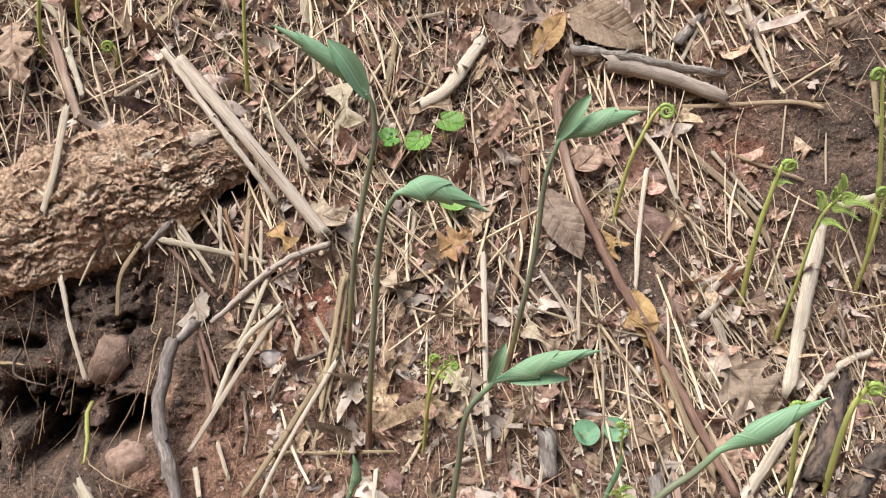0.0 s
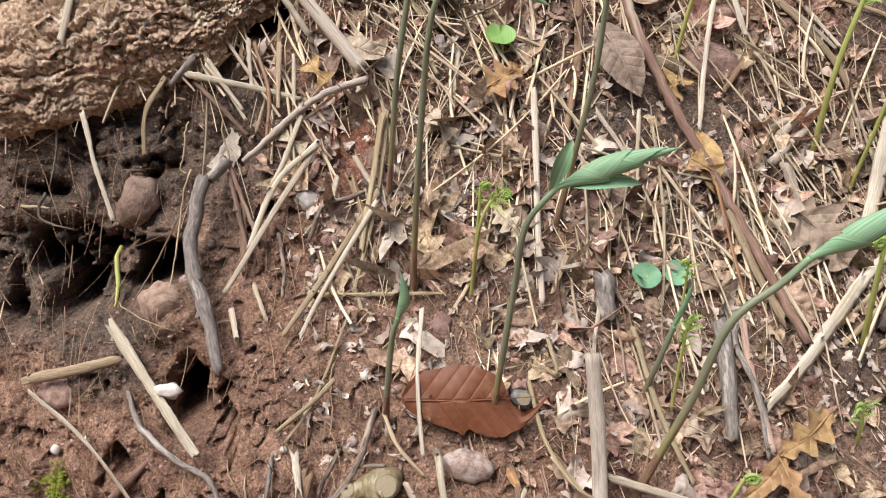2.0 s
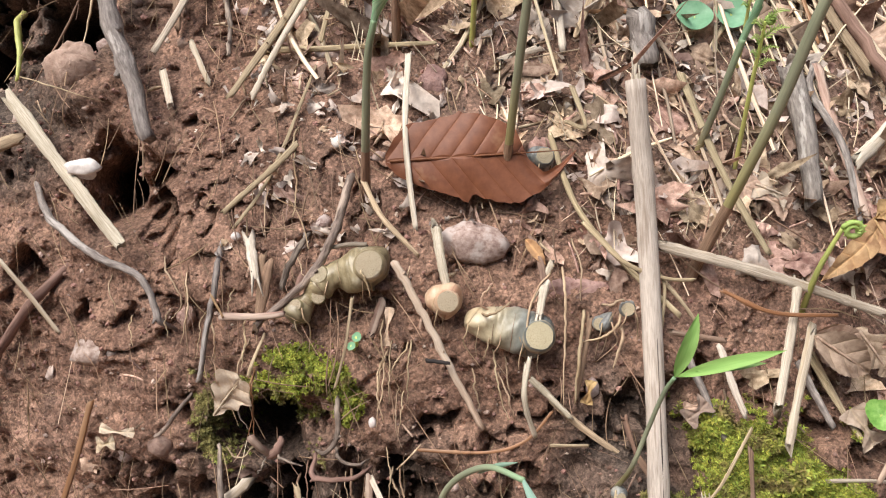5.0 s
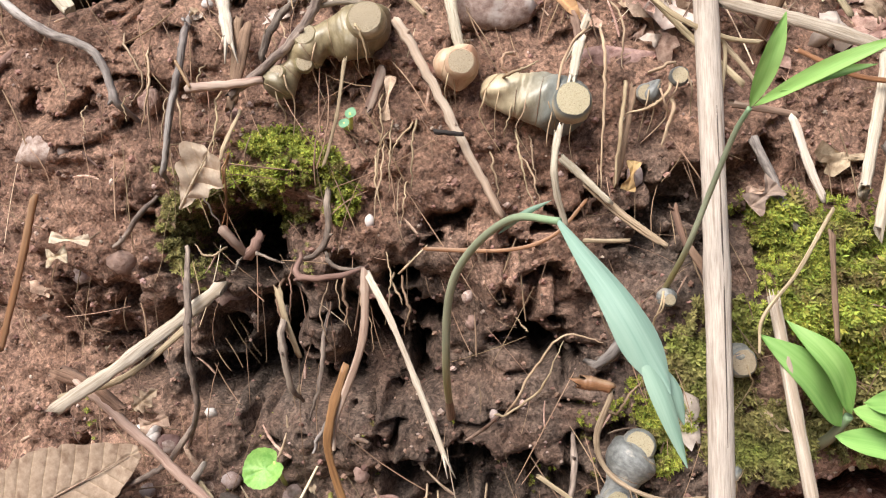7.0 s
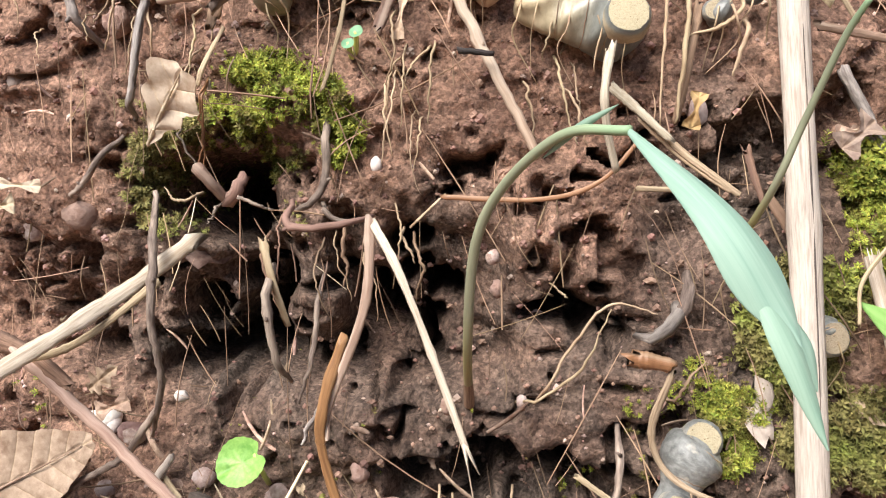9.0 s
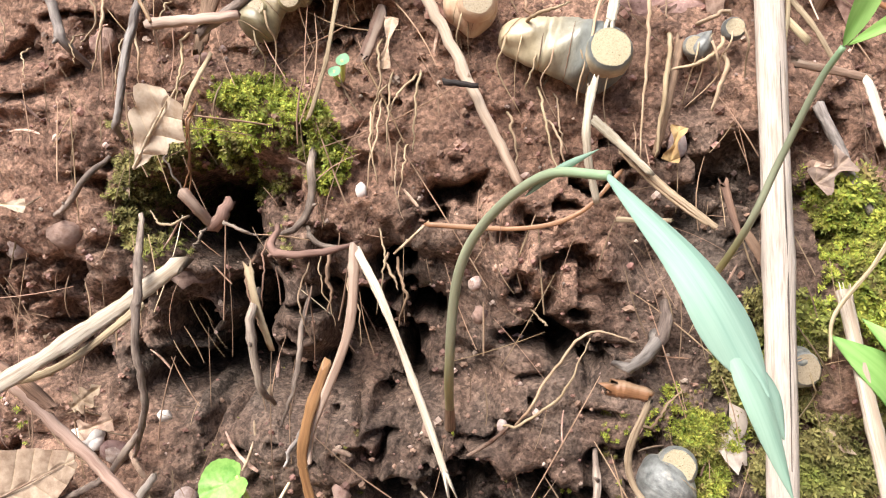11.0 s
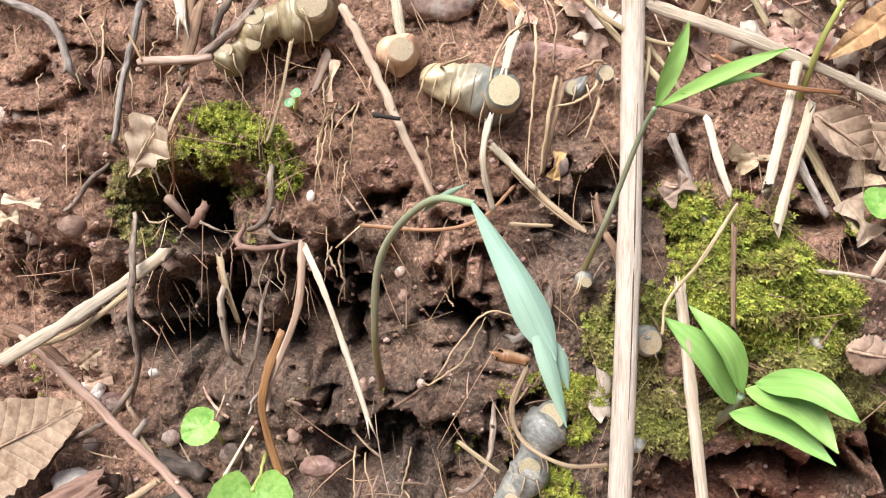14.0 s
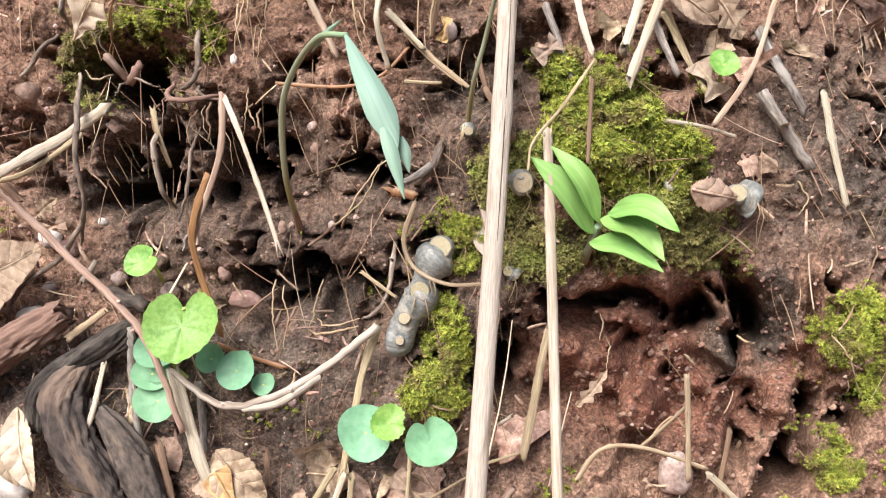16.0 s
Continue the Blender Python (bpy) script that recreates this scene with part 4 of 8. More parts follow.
def stalk(pts, w, mat=None, lift=0.006, label="thick weathered grey-tan dead stem leaning on the bank", frayed=True):
    """A thick dead stem, grooved, with a crack and a frayed foot."""
    mat, k = mat or stalk_grey, tick()
    base = at(pts[0], lift)
    ob = holder("dead_stalk", base, label, "stalk")
    p = line(pts, lift, 40)
    n = len(p)
    s = Shape()
    radii = w / 2 * (1 + 0.03 * np.sin(np.linspace(0, 7, n)) + 0.012 * np.random.RandomState(k).normal(size=n))
    for i in (int(n * 0.2), int(n * 0.62)):
        radii[i] *= 1.1
    tube(s, p, radii, seg=16, flat=0.8, rough=0.012, ridges=0.02, seed=k)
    part("stem", s, mat, ob)
    if frayed:
        r = random.Random(k)
        for e, d in ((p[0], unit(p[0] - p[2])), (p[-1], unit(p[-1] - p[-3]))):
            for _ in range(6):
                a = np.array((r.uniform(-0.45, 0.45) * w, r.uniform(-0.4, 0.1) * w, r.uniform(-0.2, 0.2) * w))
                s = Shape()
                tube(s, [e + a - d * w * 0.8, e + a * 1.1 + d * w * r.uniform(0.1, 0.9)], (w * 0.09, w * 0.03), seg=4, flat=0.6, seed=r.randrange(999))
                part("frayed_fibre", s, straw_white, ob, "pale frayed fibre at the broken end")
        s = Shape()
        q = p[int(n * 0.45):int(n * 0.75)] + np.array((w * 0.12, -w * 0.4, 0))
        tube(s, q, (0.0001, w * 0.035, 0.0001), seg=4, seed=k)
        part("crack", s, wood_dark, ob, "dark lengthwise crack")
    return ob


OUTLINES = {
    "beech": lambda f: max(0.02, math.sin(math.pi * min(1, f * 0.96 + 0.02)) ** 0.75 * (1 - 0.2 * f)),
    "oak": lambda f: max(0.03, (math.sin(math.pi * f ** 0.8) ** 0.7) * (0.70 + 0.30 * math.sin(f * 22 + 1))),
    "scrap": lambda f: 0.55 + 0.35 * math.sin(f * 7 + 1) if 0.02 < f < 0.98 else 0.25,
    "pointed": lambda f: max(0.02, min(1.0, f * 1.5) * (1 if f < 0.85 else 1 - ((f - 0.85) / 0.15) ** 2 * 0.6)),
    "lance": lambda f: max(0.02, math.sin(math.pi * f ** 0.85) ** 0.9),
    "round": lambda f: max(0.02, math.sin(math.pi * min(1.0, 0.08 + 0.92 * f)) ** 0.55),
    "nod": lambda f: max(0.03, min(1.0, 0.10 + 1.7 * f - 0.75 * f * f) * (1 - max(0.0, (f - 0.66) / 0.34) ** 2.1)),
    "broken": lambda f: (float(np.interp(f, (0, 0.05, 0.12, 0.25, 0.4, 0.52, 0.62, 0.7, 0.74, 0.82, 0.92, 1), (0.15, 0.5, 0.78, 0.86, 1.0, 0.88, 0.72, 0.55, -0.1, -0.45, -0.25, 0))),
                         float(np.interp(f, (0, 0.05, 0.15, 0.3, 0.42, 0.45, 0.48, 0.6, 0.7, 0.78, 0.88, 1), (0.05, 0.3, 0.52, 0.72, 0.92, 0.72, 0.86, 1.0, 1.0, 0.85, 0.55, 0.04)))),
}


def dry_leaf(ends, w, mat=None, style="scrap", lift=0.006, arch=0.2, cup=0.15, wave=0.05, teeth=0.06, lobes=0.0, torn=0.0, face=(0, -1, 0.25), veins=0.005):
    """A fallen leaf, whole or torn, bent over what it lies on."""
    mat, k = mat or leaf_tan, tick()
    a, b = at(ends[0], lift), at(ends[1], lift)
    length = np.linalg.norm(b - a)
    mid = (a + b) / 2 + np.array((0, -arch * length * 0.5, 0))
    s = Shape()
    axis = curve([a, mid, b], 44)
    blade(s, axis, w, OUTLINES[style], face, cup, wave, 14, teeth, lobes, torn, seed=k, veins=veins)
    label = look_of(mat) + {"beech": " beech-like leaf", "oak": " lobed oak leaf", "lance": " narrow curled leaf"}.get(style, " torn leaf") + " fallen on the litter"
    if w < 0.0065:
        return thing("dry_leaf", s, mat, a, label, "leaf", "fallen leaves")
    ob = holder("dry_leaf", a, label, "leaf", "fallen leaves")
    part("leaf_blade", s, mat, ob)
    s = Shape()
    tube(s, axis[1:-2] + np.array((0, -0.0003, 0)), (0.0006, 0.00045, 0.00015), seg=6, rough=0.05, seed=k)
    part("midrib", s, mat, ob, "raised midrib")
    return ob


def pebble(p, rx, rz=None, turn=0.0, mat=None, sink=0.45, rough=None):
    mat, k = mat or stone_red, tick()
    rough = rough or (0.26 if mat is stone_pink else 0.42)
    rz = rz or rx * 0.8
    ry = min(rx, rz) * 0.8
    s = Shape()
    c = at(p, -ry * sink)
    lump(s, c, (rx, ry, rz), turn, rough, k, 3 if rx > 0.006 else 2)
    big = rx > 0.011
    return thing("stone" if big else "pebble", s, mat, c, look_of(mat) + (" stone half set in the bank" if big else " pebble lying in the soil"), "stone", "stones" if big else "pebbles")


def rhizome(pts, radii, scars, mat=None, lift=0.006, rings=9, label="knobbly tan rhizome lying bare on the soil", roots=6):
    """A thick creeping rootstock: swollen joints with fine ring lines, round stem scars on top and thin roots."""
    mat, k = mat or rhizome_mat, tick()
    r = random.Random(k)
    rs = np.random.RandomState(k)
    a = at(pts[0], lift)
    ob = holder("rhizome", a, label, "rhizome", "bare rhizomes")
    n = max(60, rings * 14)
    p = line(pts, lift, n)
    rad = curve([(q, 0, 0) for q in radii], n)[:, 0]
    gone = np.concatenate([[0], np.cumsum(np.linalg.norm(np.diff(p, axis=0), axis=1))])
    for away, q in ((gone, rad[0]), (gone[-1] - gone, rad[-1])):
        rad = rad * np.sqrt(np.clip(1 - (1 - np.clip(away / (q * 0.9), 0, 1)) ** 2, 0.03, 1))
    marks = np.cumsum(rs.uniform(0.5, 1.5, rings))
    marks = marks / marks[-1] * gone[-1]
    for q in marks[:-1]:
        rad = rad * (1 - rs.uniform(0.008, 0.035) * np.exp(-((gone - q) / 0.0004) ** 2)) * (1 + 0.01 * np.exp(-((gone - q - 0.001) / 0.0008) ** 2))
    seg = 28
    ang = 2 * math.pi * np.arange(seg)[None] / seg
    bumps = 0.13 * vnoise(np.cos(ang) * 1.5 + gone[:, None] * 190, np.sin(ang) * 1.5 + k, None, k) + 0.03 * vnoise(np.cos(ang) * 4 + gone[:, None] * 600, np.sin(ang) * 4 + k, None, k + 1)
    s = Shape()
    tube(s, p, rad, seg=seg, flat=0.95, rough=0.006, seed=k, bumps=bumps)
    part("rootstock", s, mat, ob)
    for j, q in enumerate(marks[:-1:2]):
        i = int(np.argmin(np.abs(gone - q)))
        t = unit(p[min(i + 1, n - 1)] - p[i - 1])
        sd = unit(cross(t, (0, -1, 0)))
        up = cross(sd, t)
        a0, a1 = rs.uniform(-0.2, 0.5), rs.uniform(2.6, 3.5)
        aa = np.linspace(a0, a1, 22)
        wob = rs.normal(0, 0.00022, 22).cumsum() * 0.5
        bb = np.interp(aa, ang[0], bumps[i])
        ring = [p[i] + (sd * math.cos(b) + up * math.sin(b) * 0.95) * rad[i] * (1.012 + e) + t * w for b, w, e in zip(aa, wob, bb)]
        s = Shape()
        tube(s, ring, (0.00004, 0.00013, 0.00004), seg=5, rough=0.2, seed=k + j)
        part("scale_line", s, straw_brown if j % 3 else root_pale, ob, "thin brown line of a withered scale")
    for q, rr in scars:
        c = at(q, lift)
        i = int(np.argmin(np.linalg.norm(p[:, (0, 2)] - c[[0, 2]], axis=1)))
        off = np.array((c[0] - p[i][0], 0, c[2] - p[i][2]))
        out = max(0.3, 1 - (np.linalg.norm(off) / max(rad[i], rr)) ** 2) ** 0.5
        c = p[i] + off + np.array((0, -1, 0)) * max(rad[i], rr) * 1.06 * out
        face = unit(np.array((0.0, -0.95, 0.25)) + off / max(rad[i], rr) * 0.4)
        s = Shape()
        tube(s, [c - face * rr * 0.8, c - face * rr * 0.3, c - face * rr * 0.05, c + face * rr * 0.05], (rr * 1.25, rr * 1.2, rr * 1.08, rr * 0.98), seg=20, rough=0.02, seed=k, face=(0.3, 0.2, 1), caps=False)
        collar = part("collar", s, mat, ob)
        s = Shape()
        disc(s, c + face * rr * 0.04, rr * 0.99, face, dome=0.05, seed=k + i, seg=20)
        part("stem_scar", s, scar_mat, collar, "round cream stem scar with dark dots")
    for j in range(roots):
        i = r.randrange(4, n - 4)
        sd = r.choice((-1, 1))
        q = p[i] + np.array((0.3 * sd, -0.9, r.uniform(-0.3, 0.3))) * rad[i]
        e = [q, q + np.array((sd * 0.001, -0.0012, -0.004)), q + np.array((sd * r.uniform(0, 0.003), 0.002, -0.009)), q + np.array((r.uniform(-0.006, 0.006), 0.006, -r.uniform(0.013, 0.026)))]
        s = Shape()
        tube(s, curve(e, 14), np.array((0.00034, 0.00028, 0.0001)) * r.uniform(0.6, 1.1), seg=5, seed=k + j)
        part("rootlet", s, root_pale, ob)
    return ob


def furl(s, axis, r0, arc, turn, swell, seed=0, seg=16, taper=True, slant=0.0):
    """A leaf rolled round an axis, open along one side."""
    axis = np.asarray(axis, float)
    n = len(axis)
    tan = np.gradient(axis, axis=0)
    verts, grain, along = [], [], []
    length = np.concatenate([[0], np.cumsum(np.linalg.norm(np.diff(axis, axis=0), axis=1))])
    for i in range(n):
        f = i / (n - 1)
        t = unit(tan[i])
        side = unit(cross(t, (0, -1, 0.1)))
        nor = cross(side, t)
        q = r0 * swell(f)
        open_ = arc * (1 - 0.86 * max(0.0, (f - 0.4) / 0.6) ** 1.4) if taper else arc
        for k in range(seg + 1):
            a = turn + slant * (f - 0.5) * 4 + (k / seg - 0.5) * open_
            verts.append(axis[i] + side * math.cos(a) * q + nor * math.sin(a) * q * 0.8)
            grain.append(((k / seg - 0.5) * q * 3 + seed * 0.01, 0, length[i]))
            along.append(f)
    row = seg + 1
    faces = [(i * row + k, i * row + k + 1, (i + 1) * row + k + 1, (i + 1) * row + k) for i in range(n - 1) for k in range(seg)]
    s.add(verts, faces, grain, along)


def shoot(stem, bud=None, w=0.01, r0=0.0016, r1=0.0012, leaves=4, fold=0.45, mat=None, free=(), label="young furled shoot with grey-green stem in the bank", sheath=0.16):
    """A spring shoot: a smooth bare stem and a nodding bud of rolled leaves; free: loose blades as (base, tip, half width)."""
    mat, k = mat or leaf_glaucous, tick()
    p = curve([at(stem[0], -0.006)] + [at(q) for q in stem[1:]], 40)
    ob = holder("shoot", p[0], label, "shoot", "young furled shoots")
    s = Shape()
    tube(s, p, (r0, r0, (r0 + r1) / 2, r1), seg=10, rough=0.01, seed=k)
    part("stem", s, stem_green, ob)
    if sheath:
        s = Shape()
        n = max(4, int(40 * sheath))
        tube(s, p[:n], (r0 * 1.35, r0 * 1.25, r0 * 1.05), seg=10, rough=0.03, seed=k, caps=False)
        part("sheath", s, straw_brown, ob, "brown papery sheath round the foot")
    if bud:
        ax = curve([p[-1]] + [at(q) for q in bud[1:]], 60)
        start = 2 * r1 / w
        core = lambda f: max(0.03, (start + (1 - start) * smooth(f / 0.42)) * (1 - max(0.0, (f - 0.35) / 0.65) ** 1.9))
        s = Shape()
        tube(s, ax, [w / 2 * 0.8 * core(f) for f in np.linspace(0, 1, 30)], seg=12, flat=0.75, seed=k)
        part("inner_leaf", s, mat, ob)
        for j in range(leaves):
            a = j * 0.55 / max(leaves, 1)
            b = min(0.97, a + 0.42 + 0.08 * (j % 2))
            i0, i1 = int(a * 59), int(b * 59)
            sub = ax[i0:i1 + 1]
            s = Shape()
            sw = lambda f, a=a, b=b, j=j: core(a + (b - a) * f) * (0.92 + 0.05 * (leaves - j)) + 0.12 * f ** 3
            furl(s, sub, w / 2, 4.4 - 0.3 * j, math.pi / 2 + (0.8 if j % 2 else -0.7), sw, seed=k + j, slant=0.22 if j % 2 else -0.22)
            part("furled_leaf", s, mat, ob)
    for j, (a, b, hw) in enumerate(free):
        s = Shape()
        push = (0.15 if j == 0 else 0.04) if fold < 0 else 0.1
        span = np.linalg.norm(at(b) - at(a))
        blade(s, curve([at(a), (at(a) + at(b)) / 2 + np.array((0, -push, 0.05)) * span, at(b)], 24), hw, OUTLINES["nod" if fold < 0 and j == 0 else "lance"], (0.2, -1, 0.3), fold, 0.012, 10, seed=k + j, veins=0.0)
        part("leaf", s, mat, ob)
    return ob


def fresh_leaf_on(parent, a, b, hw, mat, style="lance", cup=0.3, face=(0, -1, 0.5), bend=0.1, veins=0.01, wave=0.02, name="leaf", teeth=0.0, mid=None):
    a, b = np.asarray(a), np.asarray(b)
    s = Shape()
    if mid is None:
        mid = (a + b) / 2 + unit(np.asarray(face, float)) * bend * np.linalg.norm(b - a)
    blade(s, curve([a, mid, b], 26), hw, OUTLINES[style], face, cup, wave, 10, teeth, seed=tick(), veins=veins)
    return part(name, s, mat, parent)


def leafy_shoot(stem, leaves, r=0.0016, mat=None, label="young leafy shoot with open pointed green leaves"):
    """A shoot whose leaves have opened: leaves as (base, tip, half width)."""
    mat = mat or leaf_fresh
    p = curve([at(stem[0], -0.005)] + [at(q) for q in stem[1:]], 30)
    ob = holder("leafy_shoot", p[0], label, "shoot", "leafy shoots")
    s = Shape()
    tube(s, p, (r * 1.2, r, r * 0.8), seg=9, seed=tick())
    part("stem", s, stem_green, ob)
    for a, b, hw, *mid in leaves:
        fresh_leaf_on(ob, at(a), at(b), hw, mat, "lance", 0.3, (0.1, -1, 0.5), 0.08, 0.0, 0.04, mid=at(mid[0]) if mid else None)
    return ob


def fern(stem, coil=0.004, frond=0, length=0.02, r=0.0013, label="pale green fern crozier unrolling on a thin stem"):
    """A young fern: a bent stem, a coiled tip and frond small side fronds with toothed leaflets."""
    k = tick()
    rr = random.Random(k)
    r *= 0.72
    p = curve([at(stem[0], -0.004)] + [at(q) for q in stem[1:]], 30)
    ob = holder("fern", p[0], label, "fern", "young ferns")
    s = Shape()
    tube(s, p, (r * 1.15, r, r * 0.7), seg=8, rough=0.03, seed=k)
    part("stem", s, fern_stem, ob)
    d = unit(p[-1] - p[-3])
    side = unit(cross(d, (0, -1, 0))) * (1 if d[0] >= 0 else -1)
    if coil:
        pts = []
        for i in range(34):
            a = i / 33 * 4.2 * math.pi / 2 * 1.5
            q = coil * (1 - 0.75 * i / 33)
            c = p[-1] + side * coil
            pts.append(c - side * math.cos(a) * q + d * math.sin(a) * q + np.array((0, -0.0006 * i / 33, 0)))
        s = Shape()
        tube(s, pts, (r * 0.85, r * 1.0, r * 0.4), seg=8, rough=0.12, seed=k)
        for i in range(2, 34, 2):
            c = p[-1] + side * coil
            o = unit(pts[i] - c + 1e-6)
            blade(s, curve([pts[i], pts[i] + o * r * 1.5 + np.array((0, -r * 0.3, 0))], 4), r * 0.4, OUTLINES["lance"], (0, -1, 0.2), 0.2, 0, 2, thick=0.0001, seed=k + i)
        part("crozier", s, fern_green, ob)
    for j in range(frond):
        f = 0.62 + 0.38 * (j + 1) / frond
        b = p[int(f * 29)]
        sd = -1 if j % 2 else 1
        out = unit(d * rr.uniform(0.4, 0.8) + side * sd * rr.uniform(0.6, 1.1) + np.array((0, -rr.uniform(0.1, 0.7), 0)))
        ln = length * rr.uniform(0.6, 1.0)
        ax = curve([b, b + out * ln * 0.5 + d * ln * 0.06, b + out * ln + np.array((0, -0.1, -0.25)) * ln], 20)
        s = Shape()
        tube(s, ax, (r * 0.4, r * 0.2), seg=5, seed=k)
        for i in range(2, 20, 1 if ln > 0.012 else 2):
            t = unit(ax[min(i + 1, 19)] - ax[i - 1])
            for q in (-1, 1):
                o = unit(cross(t, (0.1, -1, 0.2)) * q + t * 0.5 + np.array((0, -0.2, 0)))
                e = ax[i] + o * ln * 0.27 * (1.05 - i / 20) ** 0.8
                lf = curve([ax[i], (ax[i] + e) / 2 + np.array((0, -0.0006, 0)), e], 7)
                blade(s, lf, ln * 0.011, OUTLINES["lance"], (0.2 * q, -1, 0.4), 0.3, 0, 2, thick=0.0001, seed=k + i)
                lw = np.linalg.norm(e - ax[i]) * 0.24
                for m in range(1, 6):
                    for sd2 in (-1, 1):
                        tip = lf[m] + (unit(cross(o, (0.1, -1, 0.3))) * sd2 + o * 0.5 + np.array((0, -0.15 * rr.random(), 0))) * lw * (1.1 - m / 7)
                        blade(s, [lf[m], (lf[m] + tip) / 2, tip], lw * 0.2, OUTLINES["lance"], (0.1, -1, 0.4), 0.2, 0, 2, thick=0.0001, seed=k + m)
        part("frond", s, fern_green, ob)
    return ob


def round_leaf(foot, centre, radius, face=(0, -1, 0.5), notch=0.5, mat=None, turn=0.0, scallop=0.015, label="fresh green heart-shaped leaf on a thin stalk", wide=1.0, name="violet", pair=None):
    """A round or heart-shaped leaf on a stalk; pair: more leaves as (centre, radius, turn)."""
    mat, k = mat or leaf_heart, tick()
    f = at(foot, -0.004)
    ob = holder(name, f, label, "seedling" if pair else "leaf plant", "green seedlings")
    heads = [(centre, radius, turn)] + list(pair or ())
    for j, (c, rad, tn) in enumerate(heads):
        c = at(c)
        nor = unit(np.asarray(face, float) + np.array((math.sin(j * 2.1 + k), 0, math.cos(j * 1.7))) * 0.18)
        side = unit(cross((0, 0.2, 1), nor))
        up = cross(nor, side)
        a0 = math.radians(tn)
        side, up = side * math.cos(a0) + up * math.sin(a0), up * math.cos(a0) - side * math.sin(a0)
        rings, seg = 7, 80
        verts, grain, along = [c - nor * rad * 0.1], [(0, k * 0.02 + j * 0.01, rad)], [0]
        for i in range(1, rings + 1):
            for q in range(seg):
                a = 2 * math.pi * q / seg
                cut = 1 - notch * math.exp(-((abs((a - math.pi / 2 + math.pi) % (2 * math.pi) - math.pi)) / 0.26) ** 2)
                cut *= 1 + (0.05 * math.exp(-((abs((a + math.pi / 2 + math.pi) % (2 * math.pi) - math.pi)) / 0.3) ** 2) if notch > 0.3 else 0.0) + 0.035 * math.sin(2 * a + k) + 0.025 * math.sin(3 * a + 2 * k)
                edge = rad * cut * (1 + scallop * math.sin(a * 20 + k) * (i == rings))
                f2 = i / rings
                h = rad * (0.22 * f2 * f2 - 0.1 + 0.05 * math.sin(3 * a + k) * f2 + (0.02 * math.cos(a * 9 + k) * f2 * (1.2 - f2) - 0.13 * f2 * math.exp(-(math.cos(a) / 0.22) ** 2) if notch > 0.3 else 0.0))
                verts.append(c + side * math.cos(a) * edge * f2 * wide + up * math.sin(a) * edge * f2 + nor * h)
                grain.append((math.cos(a) * edge * f2, k * 0.02 + 0.01 * j, rad - math.sin(a) * edge * f2))
                along.append(f2)
        faces = [(0, 1 + q, 1 + (q + 1) % seg) for q in range(seg)]
        for i in range(rings - 1):
            faces += [(1 + i * seg + q, 1 + (i + 1) * seg + q, 1 + (i + 1) * seg + (q + 1) % seg, 1 + i * seg + (q + 1) % seg) for q in range(seg)]
        s = Shape()
        base = c + up * rad * (1 - notch) * 0.9 - nor * rad * 0.05 if notch > 0.2 else c - nor * rad * 0.1
        tube(s, curve([f, (f + base) / 2 + np.array((0, 0.001, -0.002)), base], 10), (0.0009, 0.0007), seg=6, seed=k)
        stalk_ = part("leaf_stalk", s, fern_stem, ob)
        s = Shape()
        s.add(verts, faces, grain, along)
        part("leaf", s, mat, stalk_)
    return ob


def stuff(name, shape, material, label, category, flat=False):
    return thing(name, shape, material, (0, 0.4, 0), label, category, kind="stuff", flat=flat)


def surface_points(n, seed, keep, box=(-0.42, 0.42, -0.49, 0.27)):
    """n random places on the rough bank where keep(x, z) is likely."""
    r = np.random.RandomState(seed)
    x, z = r.uniform(box[0], box[1], n * 6), r.uniform(box[2], box[3], n * 6)
    ok = r.rand(n * 6) < keep(x, z)
    x, z = x[ok][:n], z[ok][:n]
    x, y, z = rough_relief(x, z)
    return x, y, z, r


